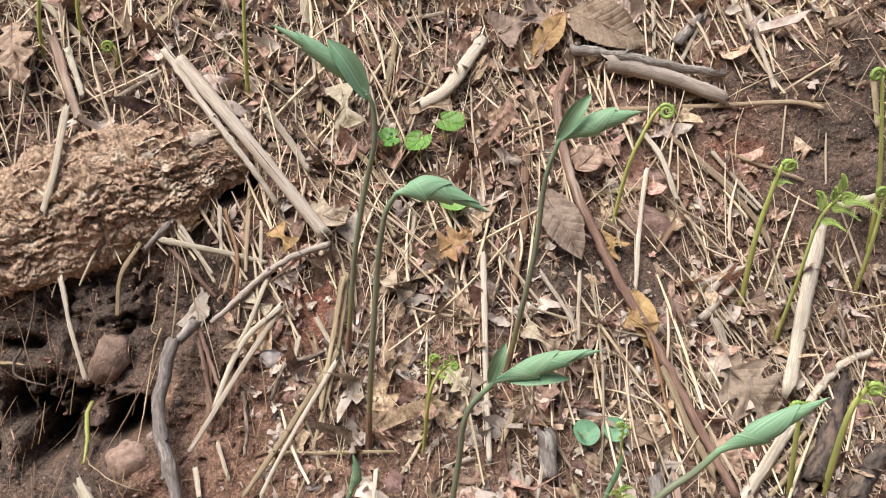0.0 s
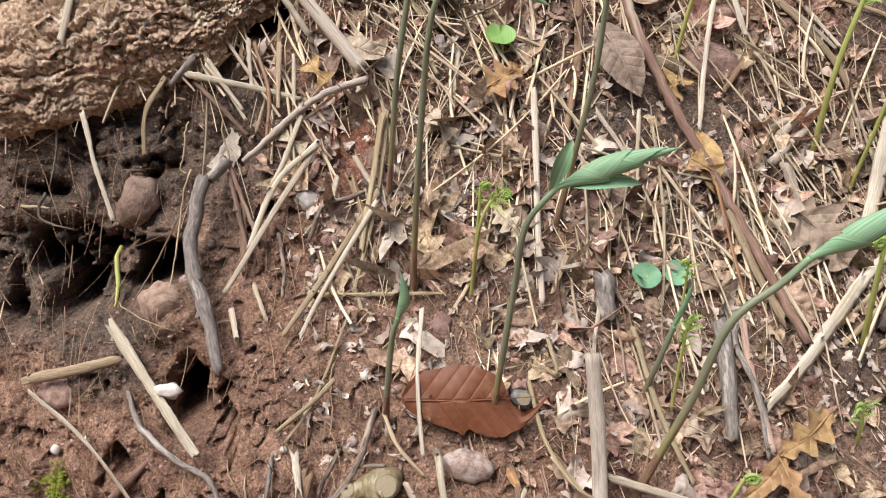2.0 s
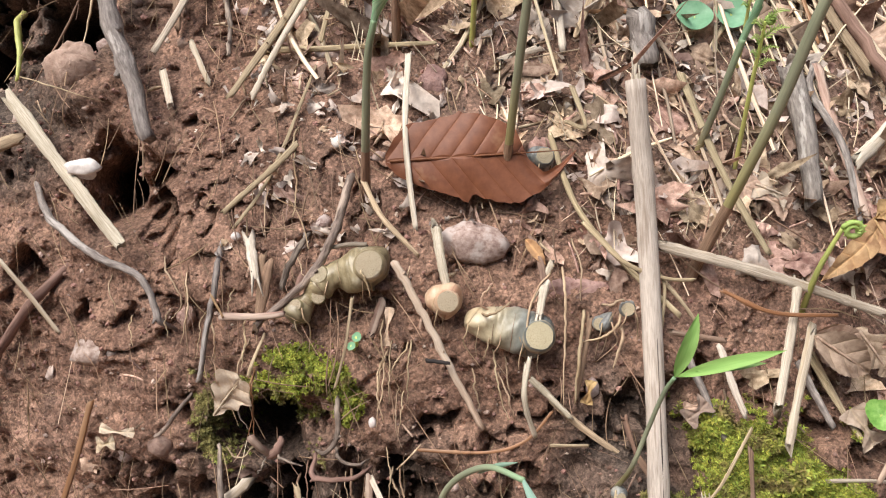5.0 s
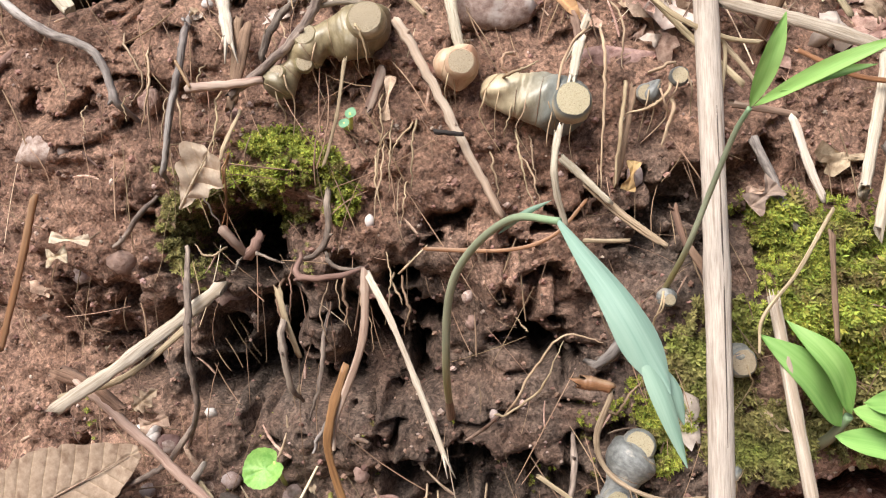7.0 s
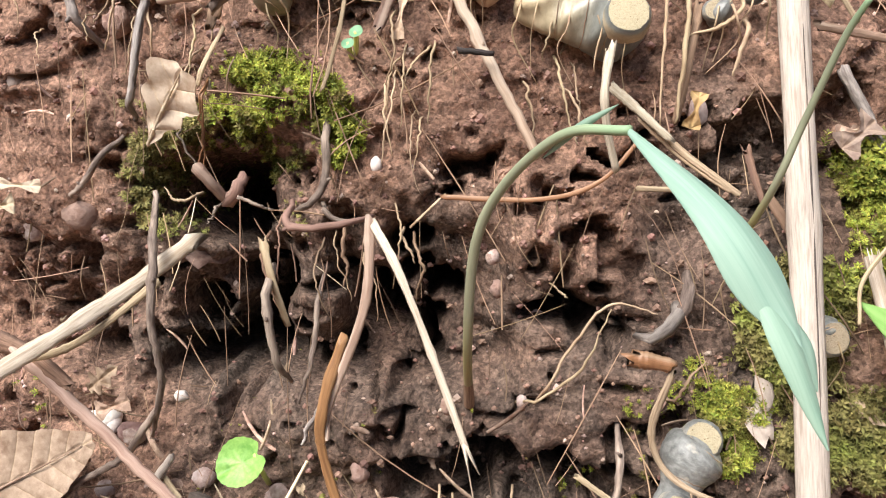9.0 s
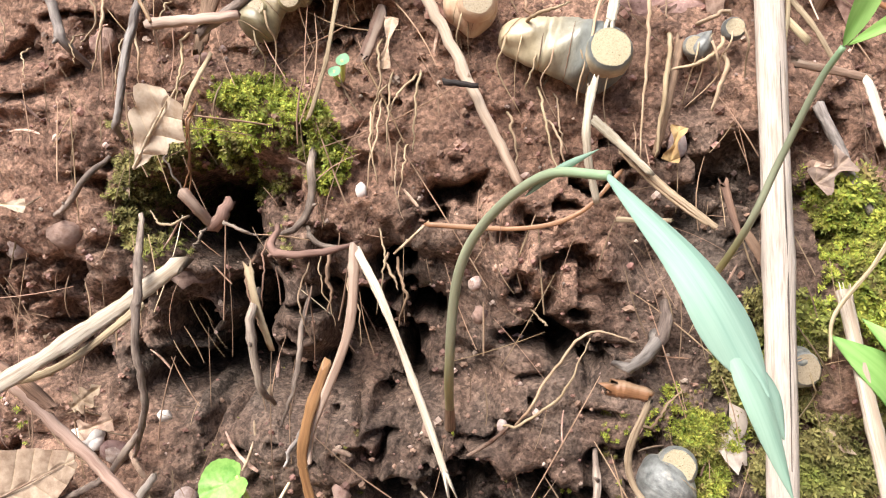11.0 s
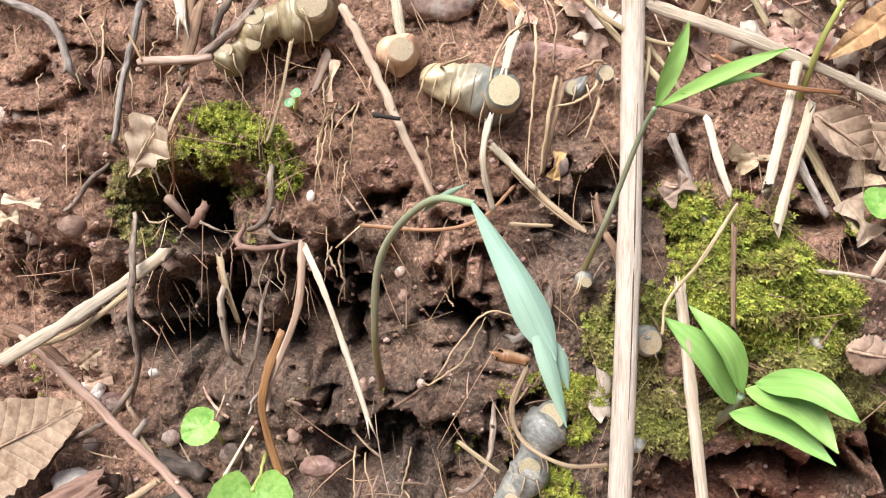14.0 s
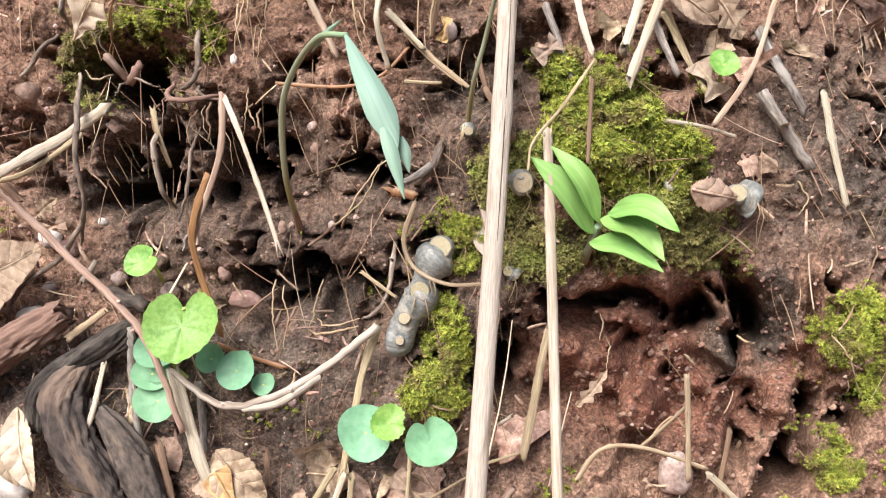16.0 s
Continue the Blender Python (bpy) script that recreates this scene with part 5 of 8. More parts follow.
def moss(name, spots, n, seed, material=None, tall=0.006, label="bright yellow-green moss cushion", dry=False):
    """A cushion of moss: many upright feathery shoots with narrow pointed leaflets, thinner towards the edge."""
    bx = (min(q[0] - 1.2 * q[2] for q in spots), max(q[0] + 1.2 * q[2] for q in spots), min(q[1] - 1.2 * q[3] for q in spots), max(q[1] + 1.2 * q[3] for q in spots))
    clumps = lambda a, b: patches(a, b, spots) ** 2 * np.clip(0.6 + 1.1 * vnoise(a * 230, b * 260, None, seed + 40) + 0.4 * vnoise(a * 90, b * 90, None, seed + 41), 0.08, 1)
    x, y, z, r = surface_points(n, seed, clumps, bx)
    n = len(x)
    full = np.clip(0.45 + 0.55 * patches(x, z, spots), 0, 1) * np.clip(0.8 + 0.5 * vnoise(x * 150, z * 150, None, seed + 42), 0.4, 1.3)
    h = tall * r.uniform(0.45, 1.15, n) * full
    ax = units(np.stack([r.normal(0, 0.5, n), -0.8 + r.normal(0, 0.25, n), 0.5 + r.normal(0, 0.35, n)], -1))
    base = np.stack([x, y - 0.0003, z], -1)
    u = units(crosses(ax, (0.3, 0.2, 1)))
    v = crosses(ax, u)
    m = 17
    f = ((np.arange(m) + 1) / m)[None, :, None]
    a = (np.arange(m) * 2.4)[None, :, None] + r.uniform(0, 6.28, n)[:, None, None]
    out = u[:, None] * np.cos(a) + v[:, None] * np.sin(a)
    c = base[:, None] + ax[:, None] * h[:, None, None] * f * 0.9
    ln = h[:, None, None] * 0.46 * (1.2 - 0.65 * f) * r.uniform(0.7, 1.2, (n, m, 1))
    tip = c + (out * 0.85 + ax[:, None] * 0.5) * ln
    wd = crosses(out, np.repeat(ax[:, None], m, 1)) * ln * 0.18
    md = c * 0.55 + tip * 0.45 + ax[:, None] * ln * 0.08
    V = np.stack([c, md + wd, tip, md - wd], 2).reshape(-1, 3)
    G = np.repeat(np.stack([np.repeat(x, m), np.repeat(z, m), np.tile(f.ravel(), n)], -1), 4, 0)
    s = Shape()
    s.add(V, np.arange(len(V)).reshape(-1, 4), G, G[:, 2])
    return stuff(name, s, material or (moss_dry if dry else moss_mat), label, "moss")


def litter_straws(n, seed, keep, material, label, length=(0.015, 0.06), width=(0.0006, 0.0018), lift=0.003, name="straw_litter", steep=0.5):
    """Many loose stems lying over one another, most of them running down the slope."""
    x, y, z, r = surface_points(n, seed, keep)
    n = len(x)
    ln = r.uniform(length[0], length[1], n) * r.uniform(0.5, 1, n)
    sway = 0.55 * vnoise(x * 22, z * 22, None, seed + 5)
    a = np.where(r.rand(n) < 0.72, r.normal(math.pi / 2 + 0.15, steep, n) + sway, r.uniform(0, math.pi, n))
    d = np.stack([np.cos(a), 0 * a, np.sin(a)], -1)
    w = width[0] + (width[1] - width[0]) * r.rand(n) ** 1.7
    top = lift * r.uniform(0.1, 1.6, n)
    q = np.linspace(-0.5, 0.5, 5)
    c = np.stack([x, 0 * x, z], -1)[:, None] + d[:, None] * (ln[:, None] * q)[..., None]
    c = c + np.stack([-d[:, 2], 0 * a, d[:, 0]], -1)[:, None] * ((r.normal(0, 0.035, n) * ln)[:, None] * (1 - (2 * q) ** 2))[..., None]
    ends = relief(c[:, (0, 2, 4), 0], c[:, (0, 2, 4), 2]) - top[:, None] + r.normal(0, 0.0012, (n, 3))
    ends[:, 1] = np.minimum(ends[:, 1], (ends[:, 0] + ends[:, 2]) / 2)
    c[:, :, 1] = np.stack([ends[:, 0], ends[:, 0] * 0.375 + ends[:, 1] * 0.75 - ends[:, 2] * 0.125, ends[:, 1], ends[:, 2] * 0.375 + ends[:, 1] * 0.75 - ends[:, 0] * 0.125, ends[:, 2]], -1)
    side = units(crosses(d, (0, -1, 0)))
    up = crosses(side, d)
    roll = r.uniform(-0.7, 0.7, n)[:, None]
    side, up = side * np.cos(roll) + up * np.sin(roll), up * np.cos(roll) - side * np.sin(roll)
    rad = w[:, None] / 2 * np.array((0.75, 1.0, 0.95, 0.9, 0.55)) * r.uniform(0.85, 1.15, (n, 5))
    seg = 5
    k = 2 * math.pi * np.arange(seg) / seg
    V = c[:, :, None] + side[:, None, None] * (rad[..., None] * np.cos(k))[..., None] + up[:, None, None] * (rad[..., None] * np.sin(k) * 0.45)[..., None]
    G = np.stack([rad[..., None] * np.cos(k) + np.arange(n)[:, None, None] * 0.013, rad[..., None] * np.sin(k), np.broadcast_to((ln[:, None] * q)[..., None], (n, 5, seg))], -1)
    one = sheet(5, seg, True)
    F = (one[None] + (np.arange(n) * 5 * seg)[:, None, None]).reshape(-1, 4)
    s = Shape()
    s.add(V, F, G, np.tile(np.repeat(np.linspace(0, 1, 5), seg), n))
    return stuff(name, s, material, label, "litter")


def litter_leaves(n, seed, keep, material, label, size=(0.004, 0.014), name="leaf_litter", lift=0.003):
    """Scraps of dead leaves: uneven curled sheets."""
    x, y, z, r = surface_points(n, seed, keep)
    V, F, G = [], [], []
    for i in range(len(x)):
        rad = size[0] * 0.6 + (size[1] - size[0] * 0.6) * r.rand() ** 2.2
        c = np.array((x[i], y[i] - lift * r.uniform(0.1, 1.3), z[i]))
        nor = unit(np.array((r.normal(0, 0.35), -1, 0.35 + r.normal(0, 0.4))))
        u = unit(cross(nor, (r.normal(), r.normal(), r.normal())))
        v = cross(nor, u)
        m = 14
        bend, fold, el = r.normal(0, 0.75), r.normal(0, 0.6), r.uniform(0.22, 0.75)
        lob, ph = r.uniform(0.1, 0.45, 4), r.uniform(0, 6.28, 4)
        k = len(V)
        V.append(c)
        G.append((x[i], z[i], 0))
        for f in (0.36, 0.7, 1.0):
            for j in range(m):
                a = 2 * math.pi * j / m
                q = rad * f * (1 + (lob[0] * math.sin(a * 2 + ph[0]) + lob[1] * math.sin(a * 3 + ph[1]) + 0.8 * lob[2] * math.sin(a * 5 + ph[2]) + r.uniform(-0.2, 0.2)) * (1 if f == 1 else 0.4))
                p, w = math.cos(a) * q, math.sin(a) * q * el
                V.append(c + u * p + v * w + nor * (bend * p * p / rad + fold * p * w / rad + r.normal(0, 0.11) * rad))
                G.append((x[i] + p, z[i] + w, f))
        for j in range(m):
            F.append((k, k + 1 + j, k + 1 + (j + 1) % m))
            for q in (0, m):
                F.append((k + 1 + q + j, k + 1 + m + q + j, k + 1 + m + q + (j + 1) % m, k + 1 + q + (j + 1) % m))
    s = Shape()
    s.add(V, F, G, [g[2] for g in G])
    return stuff(name, s, material, label, "litter")


def crumbs(n, seed, keep, material, label, size=(0.0008, 0.003), name="soil_crumbs", out=0.35):
    """Small angular grains lying on the soil."""
    x, y, z, r = surface_points(n, seed, keep)
    base = np.array([(1, 0, 0), (-1, 0, 0), (0, 1, 0), (0, -1, 0), (0, 0, 1), (0, 0, -1), (0.6, -0.6, 0.6), (-0.6, -0.6, 0.6), (0.6, -0.6, -0.6), (-0.6, -0.6, -0.6)])
    tris = [(6, 4, 0), (6, 0, 3), (6, 3, 4), (7, 4, 3), (7, 3, 1), (7, 1, 4), (8, 0, 5), (8, 5, 3), (8, 3, 0), (9, 1, 3), (9, 3, 5), (9, 5, 1), (0, 4, 2), (2, 4, 1), (5, 0, 2), (1, 5, 2)]
    V, F, G = [], [], []
    for i in range(len(x)):
        q = size[0] + (size[1] - size[0]) * r.rand() ** 3
        pts = base * r.uniform(0.65, 1.2, (10, 3)) * q * np.array((r.uniform(0.8, 1.3), 0.8, r.uniform(0.7, 1.1))) + (x[i], y[i] - q * out, z[i])
        k = len(V)
        V.extend(pts)
        F.extend((a + k, b + k, c + k) for a, b, c in tris)
        G.extend([(x[i], z[i], 0)] * 10)
    s = Shape()
    s.add(V, F, G, [0.5] * len(V))
    return stuff(name, s, material, label, "soil", True)


# ---- what lies and grows on the bank ----
def bark(pts, radii):
    """The end of an old log, its bark broken into small ridged plates, some of it flaking."""
    k = tick()
    n, seg = 400, 260
    p = line(pts, 0.0, n)
    rad = curve([(q, 0, 0) for q in radii], n)[:, 0]
    gone = np.concatenate([[0], np.cumsum(np.linalg.norm(np.diff(p, axis=0), axis=1))])[:, None]
    ang = 2 * math.pi * np.arange(seg)[None] / seg
    arc = ang * 0.034
    wx, wy = 0.0035 * fbm(arc * 110, gone * 110, 4, 61), 0.0035 * fbm(arc * 110, gone * 110, 4, 67)
    slant = gone + arc * 0.35
    _, gap, own = worley((arc + wx) / 0.005, (slant + wy) / 0.0095, 62)
    _, gap2, own2 = worley((arc + wx) / 0.0022, (slant + wy) / 0.0042, 63)
    ridge = np.abs(vnoise((arc + wx) * 240, slant * 55, None, 64))
    rough = 0.0042 * (own - 0.5) - 0.0034 * np.exp(-(gap / 0.09) ** 2) - 0.0014 * np.exp(-(gap2 / 0.16) ** 2) + 0.0012 * (own2 - 0.5)
    rough = rough + 0.002 * (ridge - 0.4) - 0.003 * np.exp(-(vnoise((arc + wx) * 75 + 9, slant * 38, None, 69) / 0.06) ** 2) + 0.001 * fbm(arc * 260, gone * 200, 3, 60) + 0.004 * vnoise(arc * 60, gone * 40, None, 65) + 0.0004 * vnoise(arc * 700, gone * 700, None, 66)
    bare = smooth((vnoise(arc * 45 + 3, gone * 30, None, 68) - 0.25) / 0.2)
    rough = rough * (1 - 0.45 * bare) - 0.003 * bare
    t = units(np.gradient(p, axis=0))
    side = units(crosses(t, (0, -1, 0)))
    nor = crosses(side, t)
    q = rad[:, None] + rough * np.clip(rad[:, None] / 0.02, 0.3, 1)
    V = p[:, None] + side[:, None] * (np.cos(ang) * q)[..., None] + nor[:, None] * (np.sin(ang) * (q - rad[:, None] * 0.62))[..., None]
    grain = np.stack([np.cos(ang) * q, np.sin(ang) * q, np.broadcast_to(gone, q.shape)], -1)
    ob = holder("rotten_log", p[n // 2], "rotten brown log end with cracked flaking bark set in the bank", "log")
    s = Shape()
    s.add(V, sheet(n, seg, True), grain, np.repeat(np.linspace(0, 1, n), seg))
    part("bark", s, bark_mat, ob)
    r_ = random.Random(k)
    for _ in range(70):
        i, j = r_.randrange(90, n - 60), r_.randrange(int(seg * 0.06), int(seg * 0.46))
        c, tn = V[i, j], t[i]
        out = unit(c - p[i] + np.array((0, -0.01, 0)))
        w = r_.uniform(0.002, 0.007)
        s = Shape()
        ax = [c - out * 0.0006 - tn * w * 1.3, c + out * 0.0009, c + out * r_.uniform(-0.0004, 0.002) + tn * w * 1.3]
        blade(s, curve(ax, 11), w * r_.uniform(0.35, 0.6), OUTLINES["scrap"], out, 0.15, 0.08, 6, 0.3, thick=0.0011, seed=r_.randrange(999))
        part("bark_flake", s, bark_mat if r_.random() < 0.7 else bark_plate_mat, ob, "loose flake of bark")
    for a, b, w in (((-0.165, .0705, .021), (-0.128, .083, .014), .0075), ((-0.192, .058, .022), (-0.168, .068, .021), .006), ((-0.225, .052, .02), (-0.2, .066, .018), .007)):
        s = Shape()
        blade(s, curve([at(a), (at(a) + at(b)) / 2 + np.array((0, -0.002, 0)), at(b)], 30), w, OUTLINES["scrap"], (0.1, -1, 0.35), -0.25, 0.05, 12, 0.22, thick=0.0018, seed=int(w * 9999))
        part("bark_plate", s, bark_plate_mat, ob, "pale grey plate of old bark")
    return ob


def rotten_wood(pts, radii, label, name="rotten_wood", mat=None, flat=0.7):
    """A soft dark piece of rotting wood with deep lengthwise grooves and broken ends."""
    mat, k = mat or wood_dark, tick()
    n, seg = 150, 64
    p = line(pts, 0.0, n)
    gone = np.concatenate([[0], np.cumsum(np.linalg.norm(np.diff(p, axis=0), axis=1))])[:, None]
    ang = 2 * math.pi * np.arange(seg)[None] / seg
    cx, cy = np.cos(ang), np.sin(ang)
    flow = gone * 60 + 0.6 * vnoise(gone * 90 + 0 * ang, cx + k, None, k)
    bumps = 0.3 * vnoise(cx * 1.2 + k + flow * 0.2, cy * 1.2 + flow * 0.6, None, k) - 0.14 * np.exp(-(vnoise(cx * 2.2 + k, cy * 2.2 + flow * 0.3, None, k + 1) / 0.12) ** 2) + 0.14 * vnoise(cx * 6 + flow, cy * 6 + flow * 1.3, None, k + 2) + 0.1 * vnoise(cx * 12 + flow * 4, cy * 12 - flow * 3, None, k + 3)
    s = Shape()
    tube(s, p, radii, seg=seg, flat=flat, seed=k, bumps=bumps, ragged=0.5)
    return thing(name, s, mat, p[0], label, "wood", "rotten wood at the foot of the bank")


# the old log end with its bark
bark([(-.2969, .0004, .002), (-.2541, .0161, .006), (-.2141, .034, .008), (-.1777, .0471, .01), (-.1484, .0573, .009), (-.1277, .0526, .006)], (.0355, .041, .042, .0339, .0219, .007))
# tall shoots
shoot([(-.0605, -.0717), (-.0556, -.0404, .0288), (-.0506, -.0029, .0629), (-.0432, .0314, .0949), (-.0364, .0574, .1194), (-.0365, .0738, .1342), (-.0397, .0805, .1397)], [(-.0397, .0805, .1397), (-.0609, .0984, .1524), (-.0855, .1115, .1599)], free=[((-.0387, .077, .1367), (-.0581, .1051, .1589), .0062)], w=.0095, leaves=3)
shoot([(-.0445, -.1231), (-.0392, -.0645, .0611), (-.0334, -.0112, .1103), (-.0288, .0155, .1352), (-.0224, .027, .1466)], [(-.0224, .027, .1466), (-.0038, .0288, .1507), (.0226, .0182, .1446)], w=.0119, leaves=4)
shoot([(-.0017, -.184), (.0027, -.142, .0474), (.0074, -.1044, .0919), (.0112, -.0764, .1216), (.0232, -.0601, .1386)], [(.0232, -.0601, .1386), (.0463, -.051, .1503), (.0712, -.0446, .1602)], free=[((.0208, -.0609, .1375), (.0279, -.041, .1571), .0033), ((.028, -.0596, .1397), (.0579, -.0589, .1447), .0036)], w=.0089, leaves=4)
shoot([(.0375, -.088), (.0455, -.0398, .0475), (.0522, .0003, .0855), (.055, .0368, .1192), (.061, .0574, .1386)], [(.061, .0574, .1386), (.0836, .0667, .1496), (.1026, .0707, .1553)], free=[((.0596, .056, .1372), (.0759, .0793, .16), .0043)], w=.0113, leaves=3)
shoot([(.069, -.2202), (.0852, -.1586, .0668), (.0949, -.1174, .1183), (.1116, -.0986, .1432), (.12, -.0878, .1563)], [(.12, -.0878, .1563), (.1411, -.0749, .1735), (.1616, -.0617, .19)], w=.0104, leaves=2, r0=0.0019, r1=0.0014)
shoot([(-.0568, -.1848), (-.053, -.1587, .027), (-.0491, -.1316, .0583), (-.0454, -.1192, .0727)], [(-.0454, -.1192, .0727), (-.0417, -.1086, .085), (-.0431, -.0974, .0971)], w=.0055, leaves=2, sheath=0.3)
shoot([(.0778, -.1749), (.0818, -.1502, .0295), (.0867, -.1277, .0577)], [(.0867, -.1277, .0577), (.0904, -.1139, .0749), (.0921, -.104, .0865)], w=.0036, leaves=1, r0=0.0015, r1=0.0013, sheath=0)
shoot([(-.0313, -.3336), (-.0315, -.3093, .0185), (-.0296, -.2842, .0317), (-.0238, -.2704, .0403), (-.0132, -.2598, .0541), (-.0028, -.2591, .0648)], free=[((-.0031, -.2588, .0649), (.0146, -.2889, .0913), .0046), ((.0095, -.2807, .0884), (.0167, -.3019, .095), .002), ((.0153, -.2861, .0866), (.0177, -.2959, .0895), .0016), ((-.0163, -.2643, .0487), (-.0045, -.2545, .0637), .0008)], bud=None, r0=0.0012, r1=0.0009, mat=leaf_bluish, fold=-0.4, sheath=0.1, label="nodding young shoot with a large bluish-green folded leaf")
# bark and wood
stalk([(.047, -.141, .0445), (.0506, -.2, .0144), (.0472, -.3, .0185), (.0395, -.43, .0413)], w=.0074, lift=0)
stalk([(.0652, -.29, .0076), (.0648, -.36, .0501), (.0644, -.44, .0865)], w=.0036, lift=0, label="thin bleached dead stem with small thorns leaning on the bank", mat=straw_white)
stalk([(-.1752, .1263, .02), (-.1259, .0699, .024), (-.0758, .0094, .014)], w=.0084, lift=0, label="pale dry dead stem lying across the litter", mat=stem_bleached)
# upper slope
twig([(-.187, .1329, .016), (-.1519, .0885, .024), (-.1246, .0547, .024), (-.1073, .0296, .014)], w=.0048, mat=stem_bleached, lift=0, rough=0.06)
twig([(.0918, .1321), (.0822, .1), (.0905, .0444), (.1143, -.0151), (.144, -.0743), (.1753, -.1486)], w=.0072, mat=twig_red, lift=0.012, rough=0.06)
straw([(.1184, .1412), (.1651, .1279), (.2089, .1123)], w=.0129, mat=stalk_grey, lift=0.01, flat=0.8)
straw([(.1068, .1014), (.1758, .1061), (.2584, .1109), (.2836, .1056)], w=.0042)
twig([(.1767, .155), (.1997, .1798)], w=.0096)
straw([(.1661, .1975), (.1612, .1533)], w=.0036, mat=straw_white)
straw([(-.1007, .1859), (-.0899, .1168)], w=.0042, mat=straw_white)
twig([(-.1657, .1192), (-.1358, .1165), (-.0972, .1096), (-.0385, .1203)], w=.0051, mat=root_dark, lift=0.003)
straw([(-.1784, .1651), (-.1224, .1373), (-.0894, .1082), (-.0643, .0709), (-.0364, .043)], w=.0036)
straw([(-.2723, .1694), (-.2366, .136)], w=.0061, mat=straw_white)
straw([(-.2836, .1681), (-.2584, .1364)], w=.0053, mat=straw_white)
straw([(-.21, .1569), (-.2312, .1344)], w=.0047, mat=straw_brown)
straw([(-.0824, .1873), (-.0427, .1277)], w=.0034, mat=straw_brown)
straw([(.059, .0691), (.0548, .0159), (.0452, -.0295)], w=.0061, mat=straw_brown)
straw([(.0905, -.0142), (.0864, -.0587)], w=.0027, mat=straw_white, lift=0.012)
straw([(.165, .0837), (.2036, .0456), (.2316, .0045), (.2343, -.0316)], w=.0042)
straw([(.1807, .0709), (.2274, .027)], w=.0029, mat=straw_white)
straw([(.1749, -.0231), (.2191, -.0108)], w=.0055, mat=straw_brown)
straw([(.1861, -.0348), (.1932, -.076)], w=.0047, mat=straw_white)
twig([(.1824, -.0309), (.2017, -.0116)], w=.0063, mat=stalk_grey)
twig([(.1783, -.1517), (.2329, -.113), (.2734, -.0833), (.3048, -.0731)], w=.0062, mat=stem_bleached, lift=0.008)
twig([(.2816, -.0241), (.2839, -.0722)], w=.0037, mat=root_dark)
twig([(-.1637, -.0557, .01), (-.1668, -.094, .014), (-.1527, -.1296, .012), (-.1427, -.1552, .01)], w=.0083, lift=0.004)
twig([(-.153, -.0442, .004), (-.161, -.0558, .008)], w=.0081, lift=0.004)
straw([(-.1013, -.119), (-.0614, -.1184), (-.0264, -.1188)], w=.0023, mat=straw_pale)
straw([(-.1277, .0418), (-.1278, -.0142)], w=.0023)
twig([(-.1517, -.0527), (-.136, -.1019)], w=.0032, mat=twig_red)
straw([(-.1432, -.0697), (-.1396, -.1081)], w=.0046, mat=straw_brown)
straw([(-.1279, .0227), (-.138, -.0284)], w=.0022)
straw([(-.0362, .1903), (-.0463, .1367)], w=.003)
straw([(-.0058, .1292), (-.0332, .0716)], w=.0029)
straw([(-.0188, .0234), (-.022, -.0108)], w=.0034, mat=straw_white)
straw([(-.0457, .0349), (-.0317, .0079)], w=.0031)
straw([(-.0602, .1594), (-.0533, .141)], w=.0042)
straw([(.1078, .0043), (.1476, -.0779)], w=.0023, mat=straw_rust)
straw([(.0331, -.1066), (.0773, -.1074)], w=.0021, mat=straw_rust)
twig([(.2337, -.148), (.2815, -.0913)], w=.0152, mat=wood_dark, rough=0.12)
twig([(.2603, -.1603), (.309, -.1297)], w=.0145, mat=wood_dark, rough=0.12)
pebble((-.2085, -.0706), rx=.0119, rz=.0154, turn=-20, sink=0.2, rough=0.5)
pebble((-.1074, -.0681), rx=.007, rz=.006, mat=stone_white)
pebble((-.0882, -.0738), rx=.008, rz=.0063)
pebble((-.0518, -.1133), rx=.0047, rz=.0034, mat=stone_white)
pebble((.1574, -.0482), rx=.0142, rz=.0153)
pebble((.1424, .0163), rx=.0199, rz=.0151)
pebble((.1494, .0459), rx=.0171, rz=.013)
pebble((.1377, .1842), rx=.0151, rz=.0142, mat=stone_pink)
pebble((.2435, .1763), rx=.0075, rz=.0062, mat=stone_white)
pebble((.1188, -.0957), rx=.0058, rz=.0076, mat=stone_pink)
pebble((.0282, -.0301), rx=.0093, rz=.01, mat=stone_pink)
pebble((.0387, -.0533), rx=.0051, rz=.0051, mat=stone_pink)
pebble((-.1827, -.1245), rx=.0131, rz=.0111)
pebble((-.0755, -.0033), rx=.0063, rz=.0055, mat=stone_white)
pebble((.2083, .1773), rx=.0071, rz=.0066)
pebble((.2938, -.1106), rx=.0178, rz=.0159)
dry_leaf([(-.0383, -.0217), (-.018, -.029)], w=.0081)
dry_leaf([(.09, .0696), (.1075, .0529)], w=.0106)
dry_leaf([(.0632, .1176), (.0684, .0931)], w=.0084)
dry_leaf([(-.09, .0267), (-.0639, .0212)], w=.0068, mat=leaf_tan)
dry_leaf([(.0182, -.0711), (.0125, -.1)], w=.0107, mat=leaf_grey, style="oak")
dry_leaf([(.0518, -.0511), (.079, -.0673)], w=.0062, mat=leaf_tan)
dry_leaf([(.2118, -.0352), (.2362, -.0511)], w=.0119, mat=leaf_tan)
dry_leaf([(.1285, -.0265), (.1352, -.0651)], w=.0092, mat=leaf_orange, style="lance")
dry_leaf([(-.0239, .0996), (.0065, .1026)], w=.0057, mat=leaf_tan)
dry_leaf([(.1183, .0083), (.1112, -.0035)], w=.0118, mat=leaf_orange)
